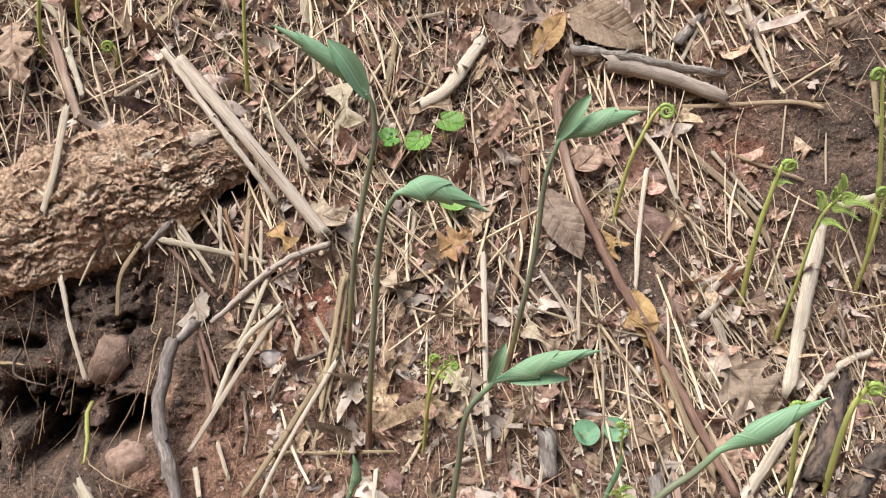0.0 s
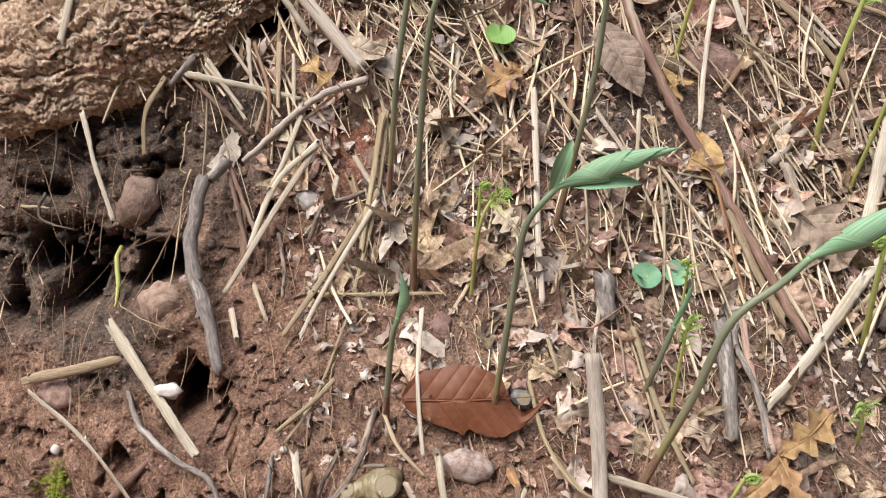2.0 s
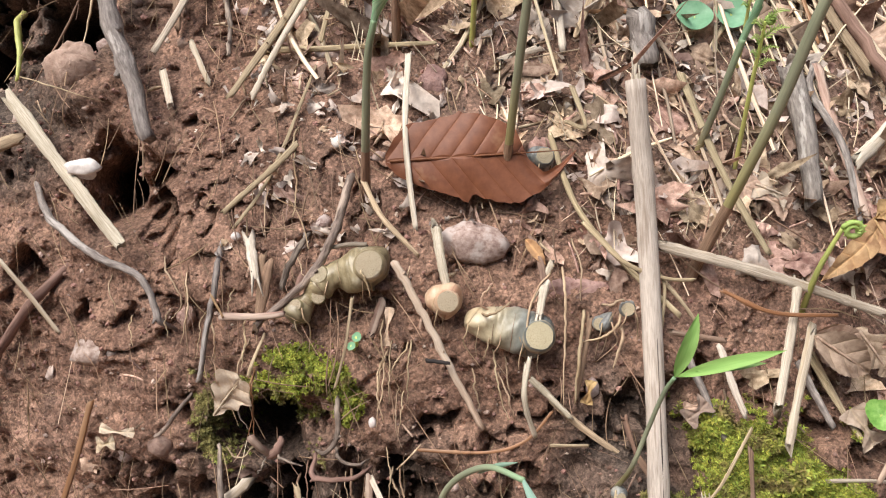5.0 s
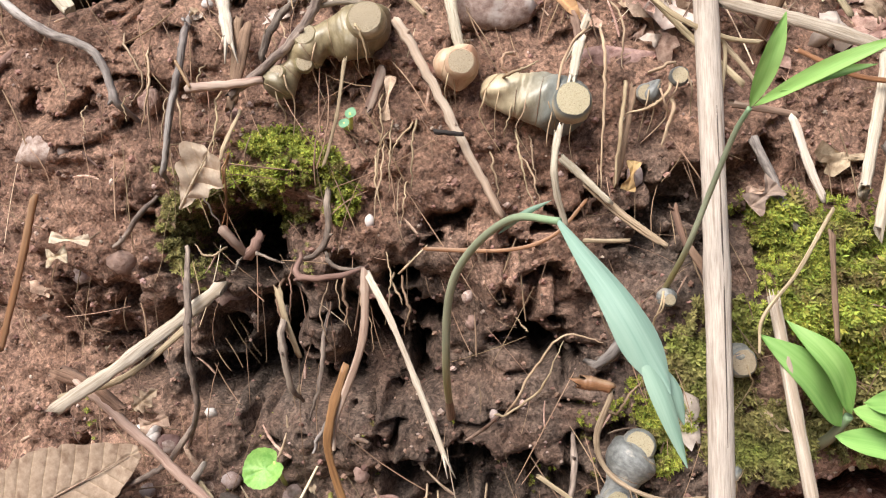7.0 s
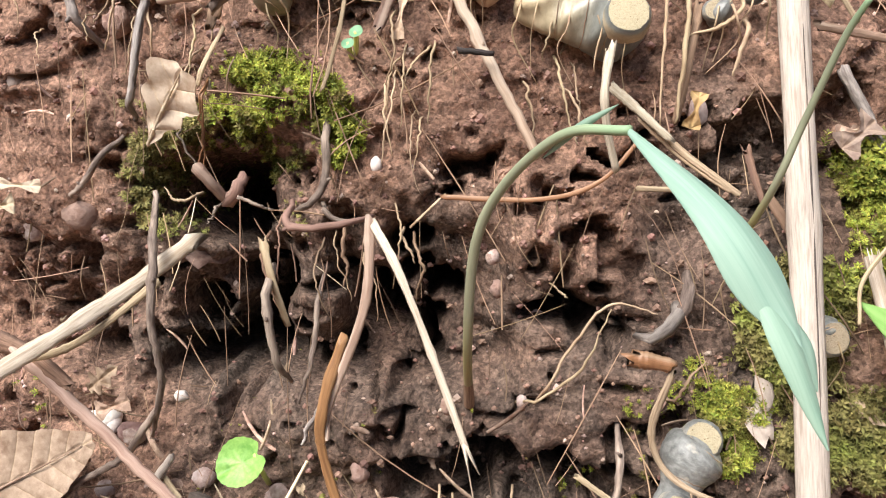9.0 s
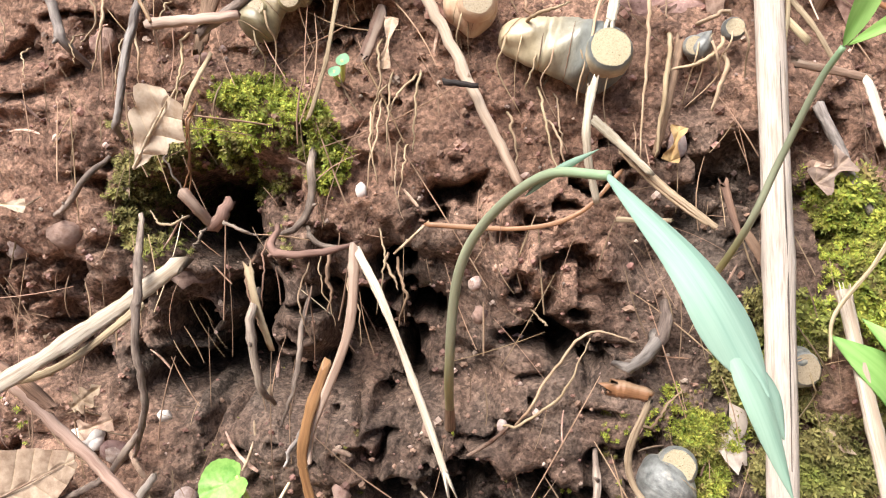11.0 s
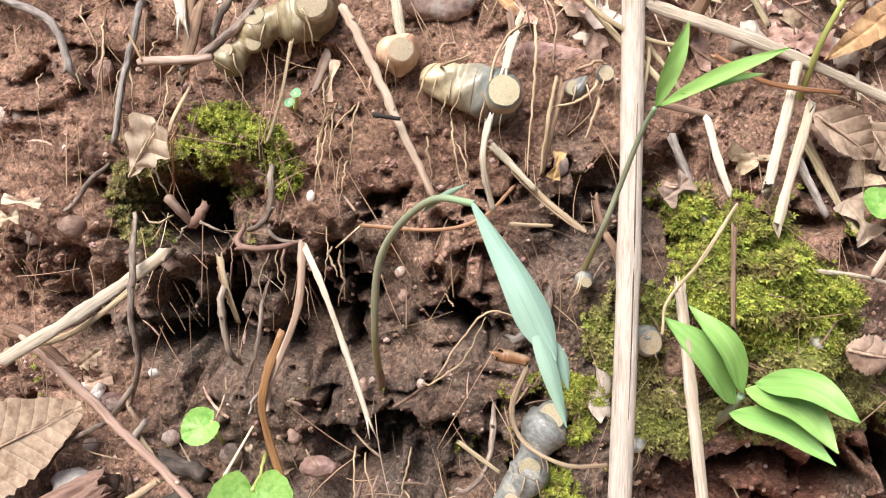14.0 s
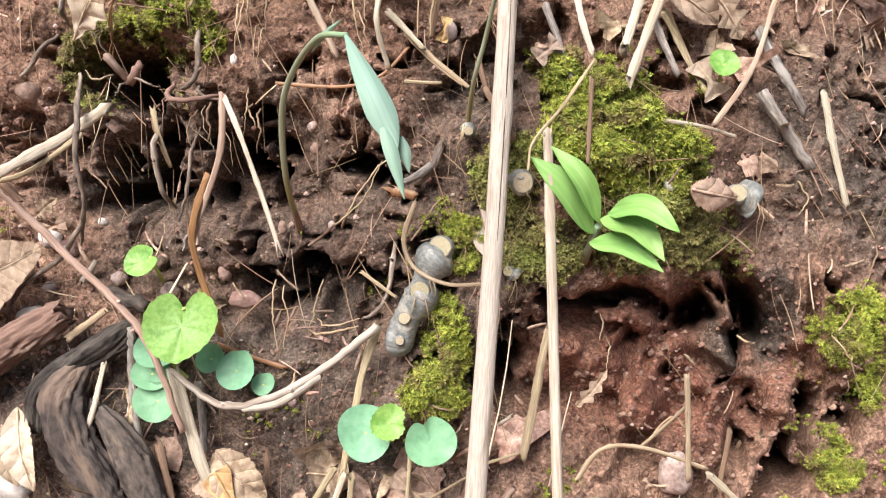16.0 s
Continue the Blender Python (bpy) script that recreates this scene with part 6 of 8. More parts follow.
dry_leaf([(-.1236, -.032), (-.1122, -.0425)], w=.0057, mat=leaf_tan)
dry_leaf([(.1639, -.1182), (.1866, -.138)], w=.0144, mat=leaf_tan, style="oak")
dry_leaf([(.1151, -.1126), (.1395, -.1229)], w=.0106, mat=leaf_tan)
dry_leaf([(-.047, -.1675, .012), (.0269, -.1656, .014)], w=.0185, style="broken", mat=leaf_rust, arch=0.1, veins=0.002, cup=-0.12, wave=0.03, teeth=0.03, lift=0)
dry_leaf([(.1788, -.1798), (.1445, -.1971)], w=.0114, style="oak", mat=leaf_orange, lift=0.014)
dry_leaf([(.1445, -.1971), (.1548, -.2288)], w=.0068, style="oak", mat=leaf_orange, lift=0.012)
dry_leaf([(.1537, -.1953), (.1181, -.2189)], w=.0052, style="lance", mat=leaf_orange, lift=0.01)
dry_leaf([(.0941, -.1827), (.1115, -.1929)], w=.0057, mat=leaf_tan)
dry_leaf([(.1128, -.2383), (.1299, -.2483)], w=.0088, mat=leaf_tan, style="lance", cup=0.6)
dry_leaf([(.1314, -.2373), (.142, -.2558)], w=.0074, mat=leaf_tan, style="oak")
# young ferns
fern([(.1177, .0114), (.123, .0532, .0372), (.1338, .0826, .0639), (.1392, .091, .0716)], coil=.0051, r=.0018)
fern([(.2072, -.0436), (.2059, .0041, .0378), (.2097, .0365, .0636), (.213, .0528, .0768)], coil=.0039, frond=3, length=.0141, r=.0024)
fern([(.229, -.07), (.2328, -.0219, .0387), (.2371, .0182, .0692), (.2471, .0336, .0818)], coil=.0039, frond=6, length=.0235, r=.0016)
fern([(.3148, -.0037), (.3057, .0479, .0297), (.2875, .1149, .0763)], coil=.0042, frond=2, length=.0125, r=.0021)
fern([(.3011, -.0346), (.301, .0004, .0217), (.3003, .0387, .0452)], coil=.0033, r=.0021)
fern([(-.0119, -.1235), (-.008, -.0849, .043), (-.0026, -.069, .059), (.0047, -.0622, .0662)], coil=.0023, frond=6, length=.0116, r=.0013)
fern([(-.011, -.12), (-.008, -.0789, .0449), (-.007, -.06, .0628)], coil=.0023, frond=3, length=.0084, r=.0013)
fern([(.2173, -.1566), (.2096, -.1139, .0474), (.2071, -.0905, .0708)], coil=.0032, frond=2, length=.0088, r=.0021)
fern([(.2424, -.1592), (.2401, -.1003, .0653), (.2458, -.0798, .086)], coil=.0043, frond=4, length=.0129, r=.0025)
fern([(-.265, .1245), (-.2616, .1432, .0165), (-.2553, .168, .0406)], r=.0019, coil=.0037)
fern([(-.2447, .1384), (-.2414, .1573, .0177), (-.2384, .1762, .0363)], r=.0019, coil=.0038)
fern([(-.1356, .1012), (-.132, .1361, .0313), (-.1286, .1711, .0645)], r=.002, coil=.0039)
fern([(.0924, -.1845), (.0905, -.1468, .0431), (.0907, -.1229, .0722)], coil=.0015, frond=7, length=.0108, r=.0012)
fern([(.1062, -.136), (.1047, -.1167, .0227), (.1043, -.1013, .0403)], coil=.0022, frond=5, length=.0083, r=.0011)
fern([(.1126, -.2357), (.1119, -.2132, .0211), (.1158, -.1962, .0392)], coil=.0037, r=.0015)
fern([(.1977, -.2032), (.194, -.1872, .0163), (.1907, -.1738, .0303)], coil=.0019, frond=6, length=.0126, r=.0013)
fern([(-.2206, .1185), (-.2172, .1302, .0107), (-.2187, .1352, .0145)], coil=.0038, r=.0015)
# green seedlings
round_leaf((.0954, -.1207), (.0865, -.1106, .012), radius=.008, notch=0.05, mat=leaf_sprout, scallop=0.003, name="seedling", label="pale green seedling with two round seed leaves", pair=[((.1045, -.1095, .012), .0075, 0)])
round_leaf((.0024, .0681), (.0051, .0883, .016), radius=.01, notch=0.4, mat=leaf_violet, turn=70, scallop=0.03)
round_leaf((-.0095, .0658), (-.0171, .0743, .012), radius=.0095, notch=0.5, mat=leaf_violet, turn=-35, scallop=0.03)
round_leaf((-.0293, .0696), (-.0377, .0766, .01), radius=.0087, notch=0.45, mat=leaf_violet, turn=-80, scallop=0.03)
round_leaf((.0094, .0226), (.0066, .0322, .012), radius=.0092, notch=0.3, mat=leaf_fresh)
round_leaf((.0301, .1468), (.0306, .1515, .008), radius=.0042, notch=0.2, mat=leaf_fresh)
# steep face: rhizomes
rhizome([(-.0845, -.2267), (-.0819, -.2226), (-.0773, -.2177), (-.074, -.2136), (-.0675, -.2098), (-.06, -.2086), (-.0526, -.2069), (-.0468, -.2086)], [.0044, .0056, .003, .0057, .0052, .0078, .0088, .0078], [((-.0532, -.2042), .0051), ((-.0729, -.2081), .0034), ((-.082, -.2193), .0023), ((-.0734, -.2167), .0025)], rings=13, roots=4, label="knobbly olive-tan rhizome with round stem scars, bare on the soil")
rhizome([(-.0331, -.2175), (-.0287, -.2187), (-.0238, -.2198), (-.0194, -.2214)], [.0031, .0051, .0072, .0065], [((-.0246, -.2185), .0039)], mat=rhizome_pink, rings=4, roots=2, label="pinkish tan joint of a rhizome lying bare")
rhizome([(-.0178, -.2246), (-.0132, -.2278), (-.0068, -.2293), (.0013, -.231), (.0093, -.2335), (.0142, -.2355)], [.0041, .0057, .0074, .0088, .0088, .0068], [((.0081, -.2309), .0051)], mat=rhizome_grey, rings=9, roots=5, label="thick grey and tan rhizome with a dotted stem scar")
rhizome([(.0314, -.2275), (.0338, -.2295), (.0363, -.2306)], [.0031, .0042, .0035], [((.0314, -.2295), .0024)], mat=rhizome_slate, rings=3, roots=3, label="small grey rhizome tip among roots")
rhizome([(.0415, -.2242), (.0448, -.2257)], [.0032, .0047], [((.0422, -.2247), .0025)], mat=rhizome_slate, rings=3, roots=2, label="small grey rhizome tip among roots")
rhizome([(.0288, -.336), (.0245, -.3408), (.0207, -.3485), (.0193, -.3542), (.0144, -.3628), (.0109, -.3721), (.0099, -.3788)], [.006, .0078, .0048, .0068, .005, .0058, .0034], [((.0262, -.3348), .0042), ((.0188, -.3506), .0036), ((.0131, -.3614), .0022), ((.0115, -.3701), .0016)], mat=rhizome_slate, rings=11, roots=4, label="dark blue-grey knobbly rhizome with four stem scars beside moss")
rhizome([(.1414, -.3152), (.1463, -.3157), (.1495, -.318)], [.0058, .0081, .0064], [((.1403, -.313), .0034)], mat=rhizome_slate, rings=3, roots=2, label="grey rhizome end set in moss")
rhizome([(.0549, -.3052), (.0566, -.3111)], [.0057, .0066], [((.0568, -.3095), .0038)], mat=rhizome_slate, rings=3, roots=2, label="grey rhizome end beside the dead stem")
rhizome([(.0542, -.3445), (.0571, -.3471)], [.0036, .0041], [((.0528, -.3444), .0018)], mat=rhizome_slate, rings=2, roots=2, label="small grey rhizome tip behind the dead stem")
rhizome([(.0348, -.2884), (.0371, -.2937)], [.0028, .0033], [((.0362, -.2911), .0017)], mat=rhizome_slate, rings=3, roots=2, label="small grey rhizome at a shoot's foot")
rhizome([(.008, -.167), (.0181, -.1695)], [.0036, .0046], [((.0149, -.1676), .0033)], mat=rhizome_slate, rings=3, roots=1, label="small grey rhizome beside a brown leaf")
# nodding shoot and its big leaf, leafy shoots
leafy_shoot([(.0357, -.2956), (.0369, -.274, .0238), (.0403, -.2585, .0339), (.0434, -.242, .0473), (.0454, -.2351, .0545)], [((.0454, -.2351, .0545), (.0507, -.2137, .0684), .0024), ((.0461, -.2348, .0546), (.0697, -.2208, .0837), .002), ((.0503, -.2314, .061), (.0673, -.2265, .0742), .0014)], r=0.0008)
leafy_shoot([(.0838, -.3434), (.0834, -.3347, .0075), (.0844, -.3238, .0144)], [((.0827, -.3273, .0146), (.0583, -.2988, .0167), .0056, (.072, -.3105, .017)), ((.0844, -.3225, .0154), (.0656, -.2948, .0153), .0042, (.0763, -.3059, .018)), ((.087, -.3186, .0153), (.105, -.3192, .043), .0048, (.095, -.3128, .032)), ((.0846, -.3209, .0153), (.1017, -.3297, .043), .0052, (.0944, -.3209, .03)), ((.0819, -.3308, .014), (.1019, -.3338, .043), .0044, (.0916, -.3285, .028))], r=0.0016)
# heart-shaped and round leaves at the foot
round_leaf((-.0897, -.3587), (-.0925, -.3453, .014), radius=.0068, notch=0.35, turn=-60)
round_leaf((-.0735, -.361), (-.0711, -.3644, .027), radius=.014, notch=0.5)
round_leaf((-.0729, -.3998), (-.0865, -.3801, .012), radius=.008, notch=0.1, mat=leaf_sprout, scallop=0.003, name="seedling", label="bluish green seedling with several round leaves", wide=1.1)
round_leaf((-.0778, -.4024), (-.0895, -.3904, .01), radius=.0075, notch=0.15, mat=leaf_sprout, scallop=0.003, name="seedling", label="bluish green seedling leaf")
round_leaf((-.0778, -.4047), (-.0865, -.4003, .012), radius=.0084, notch=0.1, mat=leaf_sprout, scallop=0.003, name="seedling", label="bluish green seedling leaf", wide=1.1)
round_leaf((-.0584, -.3987), (-.064, -.3819, .012), radius=.006, notch=0.1, mat=leaf_sprout, scallop=0.003, name="seedling", label="bluish green seedling leaf")
round_leaf((-.0559, -.4008), (-.0527, -.3849, .014), radius=.0079, notch=0.12, mat=leaf_sprout, scallop=0.003, name="seedling", label="bluish green seedling leaf")
round_leaf((-.044, -.4011), (-.0427, -.3912, .01), radius=.0046, notch=0.1, mat=leaf_sprout, scallop=0.003, name="seedling", label="bluish green seedling leaf")
round_leaf((.0097, -.4174), (-.0014, -.4058, .014), radius=.0107, notch=0.15, turn=-90, mat=leaf_sprout, scallop=0.003, name="seedling", label="bluish green round seed leaf on a stalk")
round_leaf((.0125, -.4172), (.024, -.4059, .014), radius=.0096, notch=0.3, turn=20, mat=leaf_sprout, scallop=0.003, name="seedling", label="bluish green notched seed leaf on a stalk")
round_leaf((.0109, -.4162), (.008, -.3995, .018), radius=.0069, notch=0.2, turn=-90, scallop=0.045)
round_leaf((.1348, -.275), (.1314, -.2647, .014), radius=.0057, notch=0.1)
round_leaf((-.0615, -.2372), (-.0596, -.2326, .005), radius=.0019, notch=0.02, mat=leaf_sprout)
round_leaf((-.0615, -.2372), (-.0617, -.2357, .005), radius=.0017, notch=0.02, mat=leaf_sprout)
# roots and stems on the face
twig([(-.0442, -.2051), (-.0354, -.2206), (-.025, -.2421), (-.0133, -.2651)], w=.0033, mat=stem_pink, lift=0.009, rough=0.05)
root([(-.077, -.276, .012), (-.0758, -.2816, .013), (-.0651, -.2813, .014), (-.0552, -.2795, .014)], w=.0023, mat=twig_red, rough=0.05)
straw([(-.0552, -.2802, .014), (-.0579, -.3016, .014), (-.0675, -.3272, .012), (-.0688, -.3377, .012)], w=.0026, mat=stem_pink)
straw([(-.0543, -.2806, .014), (-.0461, -.294, .022), (-.032, -.3303, .029)], w=.0023, mat=straw_white, split=True)
straw([(-.0631, -.3103, .012), (-.0686, -.3278, .014), (-.0692, -.3416, .012), (-.0604, -.3729, .006)], w=.0028, mat=straw_rust)
straw([(-.1027, -.2856, .015), (-.1194, -.2978, .025), (-.13, -.3055, .04), (-.1459, -.3153, .05)], w=.0045, mat=straw_white, lift=0, flat=0.3)
straw([(-.1116, -.2961, .022), (-.1296, -.3092, .035), (-.1475, -.3138, .045)], w=.002, mat=straw_pale, lift=0)
straw([(-.1511, -.3078, .04), (-.1431, -.3119, .038), (-.1313, -.3212, .035)], w=.0054, mat=straw_brown, lift=0)
twig([(-.1455, -.311, .038), (-.1195, -.3369, .032), (-.0871, -.3678, .028), (-.0722, -.4072, .02)], w=.0033, mat=stem_pink, lift=0, rough=0.05)
root([(-.1155, -.2737, .014), (-.1111, -.2887, .024), (-.1102, -.3033, .03), (-.1102, -.3218, .026), (-.1201, -.3415, .016)], w=.0024, lift=0)
root([(-.1125, -.328, .026), (-.1272, -.3463, .016), (-.1487, -.3605, .01), (-.162, -.3801, .006)], w=.0024, lift=0)
root([(-.1308, -.2584), (-.1408, -.2708), (-.1487, -.2769)], w=.002)
root([(-.2064, -.1655), (-.1863, -.1869), (-.1654, -.2014), (-.1468, -.2094), (-.1399, -.2242), (-.136, -.2342)], w=.0035, mat=twig_grey, lift=0.006)
straw([(-.0598, -.2162, .01), (-.0631, -.2339, .01), (-.0669, -.2482, .008)], w=.0013)
straw([(.0037, -.2392, .014), (.0019, -.2515, .014), (.0058, -.2685, .006)], w=.0022, mat=straw_white, lift=0.002)
straw([(.0078, -.2502), (.0204, -.2629), (.0356, -.2751)], w=.002, lift=0.008)
straw([(.012, -.2564), (.0221, -.2658), (.0339, -.2746)], w=.0013, lift=0.008)
straw([(-.0374, -.2755), (-.0128, -.2765), (.0022, -.2723), (.0129, -.2613)], w=.0014, mat=straw_rust)
straw([(.0122, -.2737), (.0255, -.274)], w=.0015)
rootlet([(-.0137, -.332), (-.0037, -.3143), (.0062, -.3035), (.0179, -.3049)], w=.0012)
twig([(-.1107, -.2231, .01), (-.0974, -.2227, .012), (-.0855, -.2216, .012)], w=.0032, mat=twig_red, lift=0.002)
straw([(-.114, -.2149, .01), (-.1095, -.2228, .01)], w=.001, mat=straw_rust)
root([(-.0794, -.1952), (-.0873, -.2091), (-.0882, -.2176)], w=.003)
straw([(-.0836, -.2852, .012), (-.0816, -.293, .014), (-.0781, -.3064, .012)], w=.0022, mat=root_pale)
root([(-.0819, -.2924, .016), (-.0813, -.3053, .018), (-.0793, -.3249, .012)], w=.0026, mat=root_dark)
root([(-.0687, -.2525), (-.0684, -.2666), (-.0714, -.2754), (-.0796, -.2802)], w=.0025)
root([(-.071, -.2775), (-.0661, -.2813), (-.0576, -.2822)], w=.0016)
straw([(.0069, -.3128, .014), (.0169, -.3147, .014)], w=.0041, mat=straw_rust, flat=0.9)
root([(.0238, -.3047), (.0115, -.311, .01)], w=.0037, mat=twig_grey)
straw([(.0171, -.3157, .014), (.0125, -.3312, .012), (.017, -.3416, .012), (.0289, -.3457, .014), (.0426, -.3454, .016)], w=.0019, lift=0.004)
root([(.0269, -.296), (.0216, -.307), (.015, -.3138)], w=.0039)
root([(.0085, -.3363), (.0054, -.3566), (-.0048, -.3684)], w=.0022)
twig([(.0028, -.3649, .008), (-.0166, -.3802, .012), (-.0363, -.3914, .014), (-.0567, -.396, .014), (-.0787, -.3854, .012)], w=.0033, mat=stalk_grey, lift=0.006)
twig([(-.0188, -.3836, .012), (-.034, -.3934, .014), (-.0475, -.3969, .014)], w=.0037, mat=stalk_grey, lift=0.006)
straw([(.0025, -.3669), (-.0044, -.3932), (-.0119, -.432)], w=.0032, lift=0.01)
straw([(-.0774, -.3856, .014), (-.0686, -.4141, .012), (-.059, -.4384, .01)], w=.0056, mat=straw_white)
twig([(-.0998, -.3745), (-.0979, -.3995), (-.0913, -.4398)], w=.0036, lift=0.008)
twig([(-.0706, -.395), (-.0676, -.422)], w=.0035)
straw([(-.0647, -.3791), (-.0347, -.3869)], w=.0023, mat=straw_rust)
pebble((-.1466, -.3787), rx=.0098, rz=.0066, mat=stone_white, sink=-0.3)
pebble((-.1563, -.447), rx=.0102, rz=.0073, mat=stone_white, sink=-0.2)
dry_leaf([(-.2058, -.3773, .026), (-.1388, -.3439, .013)], w=.019, mat=leaf_tan, style="beech", lift=0, teeth=0.06, arch=0.06, cup=0.05, wave=0.02, face=(0.1, -1, 0.3))
dry_leaf([(-.0652, -.4252), (-.041, -.4416)], w=.0098, mat=leaf_tan, lift=0.012)
dry_leaf([(-.116, -.2612, .012), (-.1002, -.2425, .018)], w=.0078, style="pointed", mat=leaf_pale, lift=0, arch=0.05, cup=0.08, wave=0.05, teeth=0.04, lobes=0.16, veins=0.004, face=(0, -1, 0.1))
dry_leaf([(.0641, -.2609), (.0726, -.2624)], w=.0027, mat=leaf_tan)
dry_leaf([(.0609, -.2614), (.0696, -.2592)], w=.003, mat=leaf_tan)
dry_leaf([(.1102, -.2366), (.1293, -.2507)], w=.0074, mat=leaf_tan, style="lance", cup=0.6, lift=0.014)
dry_leaf([(.1232, -.2645), (.1308, -.2771)], w=.0062, mat=leaf_grey)
pebble((.1252, -.429), rx=.0074, rz=.0088, mat=stone_pink)
pebble((-.0134, -.201), rx=.0131, rz=.0086, turn=-12, mat=stone_pink, sink=0)
pebble((-.0555, -.267), rx=.0017, rz=.0024, mat=stone_white)
pebble((-.0244, -.2917), rx=.0017, rz=.0022, mat=stone_pink)
pebble((-.0235, -.3004), rx=.002, rz=.0024, mat=stone_red)
pebble((-.0171, -.3308), rx=.0016, rz=.0024, mat=stone_pink)
pebble((-.1431, -.345), rx=.0038, rz=.0032, mat=stone_pink)
pebble((-.1324, -.3473), rx=.0038, rz=.0034, mat=stone_pink)
pebble((.0287, -.2546), rx=.0027, rz=.0044, mat=stone_pink)
pebble((-.0334, -.4024), rx=.0025, rz=.0023, mat=stone_pink)
pebble((-.0859, -.3623), rx=.0042, rz=.0038, mat=stone_red)
pebble((-.1331, -.3466), rx=.0044, rz=.0034, mat=stone_red)
pebble((.1144, -.3096), rx=.0034, rz=.0034, mat=stone_white, turn=30)
straw([(.1445, -.4087), (.1408, -.4329)], w=.0023, mat=straw_brown)
straw([(.1082, -.4142), (.1262, -.3979)], w=.0018)
straw([(.1369, -.4263), (.1495, -.4379)], w=.0028, mat=straw_white)
straw([(.1785, -.2756), (.1837, -.2989), (.1895, -.3195)], w=.003, mat=straw_white)
straw([(.1073, -.2858), (.1225, -.2879), (.1396, -.2921)], w=.0019, mat=straw_white)
straw([(.1112, -.2464), (.127, -.2761)], w=.0024)
twig([(.1511, -.2759), (.1726, -.3048)], w=.0049, mat=twig_grey)
straw([(.0799, -.2715), (.0786, -.3004)], w=.0021, mat=straw_brown, lift=0.014)
straw([(.0812, -.2643, .012), (.0687, -.2815, .012), (.0588, -.2937, .014), (.0573, -.3037, .016)], w=.0014)
straw([(.1076, -.2183), (.0925, -.2608)], w=.0047, mat=straw_white, lift=0.012)
straw([(.1104, -.2347), (.0933, -.272)], w=.0044, mat=straw_white, lift=0.012)
straw([(.076, -.2185), (.0935, -.2272), (.1192, -.2298)], w=.002, mat=straw_rust, lift=0.016)
straw([(-.259, -.1663), (-.2021, -.1524)], w=.0065, lift=0.01)
straw([(-.2113, -.1338), (-.1757, -.17), (-.1512, -.1976)], w=.007, mat=straw_white, lift=0.012)
pebble((-.1702, -.1658, .014), rx=.0067, rz=.0041, mat=stone_white)
straw([(-.2566, -.1722), (-.2172, -.1948), (-.1823, -.2318)], w=.0025, mat=straw_white, lift=0.01)
root([(-.18, -.2008), (-.213, -.2357), (-.2356, -.2688), (-.2262, -.2889)], w=.0045, mat=twig_red)
straw([(-.1081, -.1911), (-.0934, -.1693), (-.0777, -.1271)], w=.0015)
pebble((-.1719, -.2417), rx=.0121, rz=.0063, mat=stone_pink, turn=8)
pebble((-.1303, -.2269), rx=.0036, rz=.0036)
pebble((-.2095, -.1451), rx=.0047, rz=.0055, mat=stone_pink)
pebble((-.0732, -.1912), rx=.0033, rz=.0025, mat=stone_pink)
pebble((-.2221, -.1991), rx=.0025, rz=.0025, mat=stone_white)
pebble((-.2445, -.2061), rx=.0028, rz=.0028, mat=stone_white)
pebble((-.0508, -.166), rx=.0031, rz=.0023, mat=stone_pink)
pebble((.1154, -.1531), rx=.0054, rz=.0041)
pebble((-.012, -.0911), rx=.0045, rz=.0051)
pebble((-.0641, -.0889), rx=.004, rz=.004)
pebble((-.0994, -.2316), rx=.0022, rz=.002)
# rotten wood at the foot
rotten_wood([(-.118, -.3877, .012), (-.1254, -.4009, .014), (-.1214, -.418, .014), (-.1126, -.4312, .012), (-.1069, -.4448, .01), (-.1, -.4608, .008)], (.004, .0082, .0086, .0095, .0098, .009), "dark rotten stump wood with deep grooves")
rotten_wood([(-.1159, -.4049, .01), (-.1046, -.4129, .012), (-.0957, -.4252, .012), (-.0888, -.4431, .01), (-.083, -.4608, .008)], (.003, .006, .0078, .0075, .007), "dark rotten stump wood beside the larger piece")
rotten_wood([(-.1418, -.4185, .008), (-.1369, -.4007, .012), (-.122, -.3895, .012), (-.1056, -.3788, .01), (-.0997, -.3736, .004)], (.004, .0048, .0056, .006, .003), "blackened arched piece of rotten wood", mat=wood_black)
rotten_wood([(-.19, -.41, .012), (-.1685, -.3952, .013), (-.146, -.3808, .014), (-.1274, -.369, .014)], (.0065, .0068, .0066, .0055), "broken grey-brown piece of rotten wood on the soil", mat=twig_red)
# moss and litter
moss(spots=[(-.081, -.2455, .015, .0075), (-.0745, -.2505, .014, .008), (-.0655, -.2596, .0065, .011), (-.09, -.2535, .0119, .005)], name="moss_cushion", n=1300, seed=3, tall=0.005)
moss(spots=[(-.1217, -.2725, .0081, .0162), (-.1096, -.2629, .0106, .0106), (-.0874, -.2655, .0104, .007)], name="moss_cushion", n=1000, seed=4, dry=True, label="dry brownish moss hanging on the bank", tall=0.0055)
moss(spots=[(.089, -.2876, .0253, .019), (.1046, -.302, .0234, .017), (.0726, -.2738, .0086, .0107), (.1153, -.2915, .0107, .0085)], name="moss_cushion", n=7500, seed=5, tall=0.0072)
moss(spots=[(.108, -.3269, .0375, .0199), (.0667, -.3369, .0201, .0134), (.0525, -.3127, .0132, .0198)], name="moss_cushion", n=5200, seed=6, dry=True, tall=0.0072, label="faded brownish green moss over the ledge")
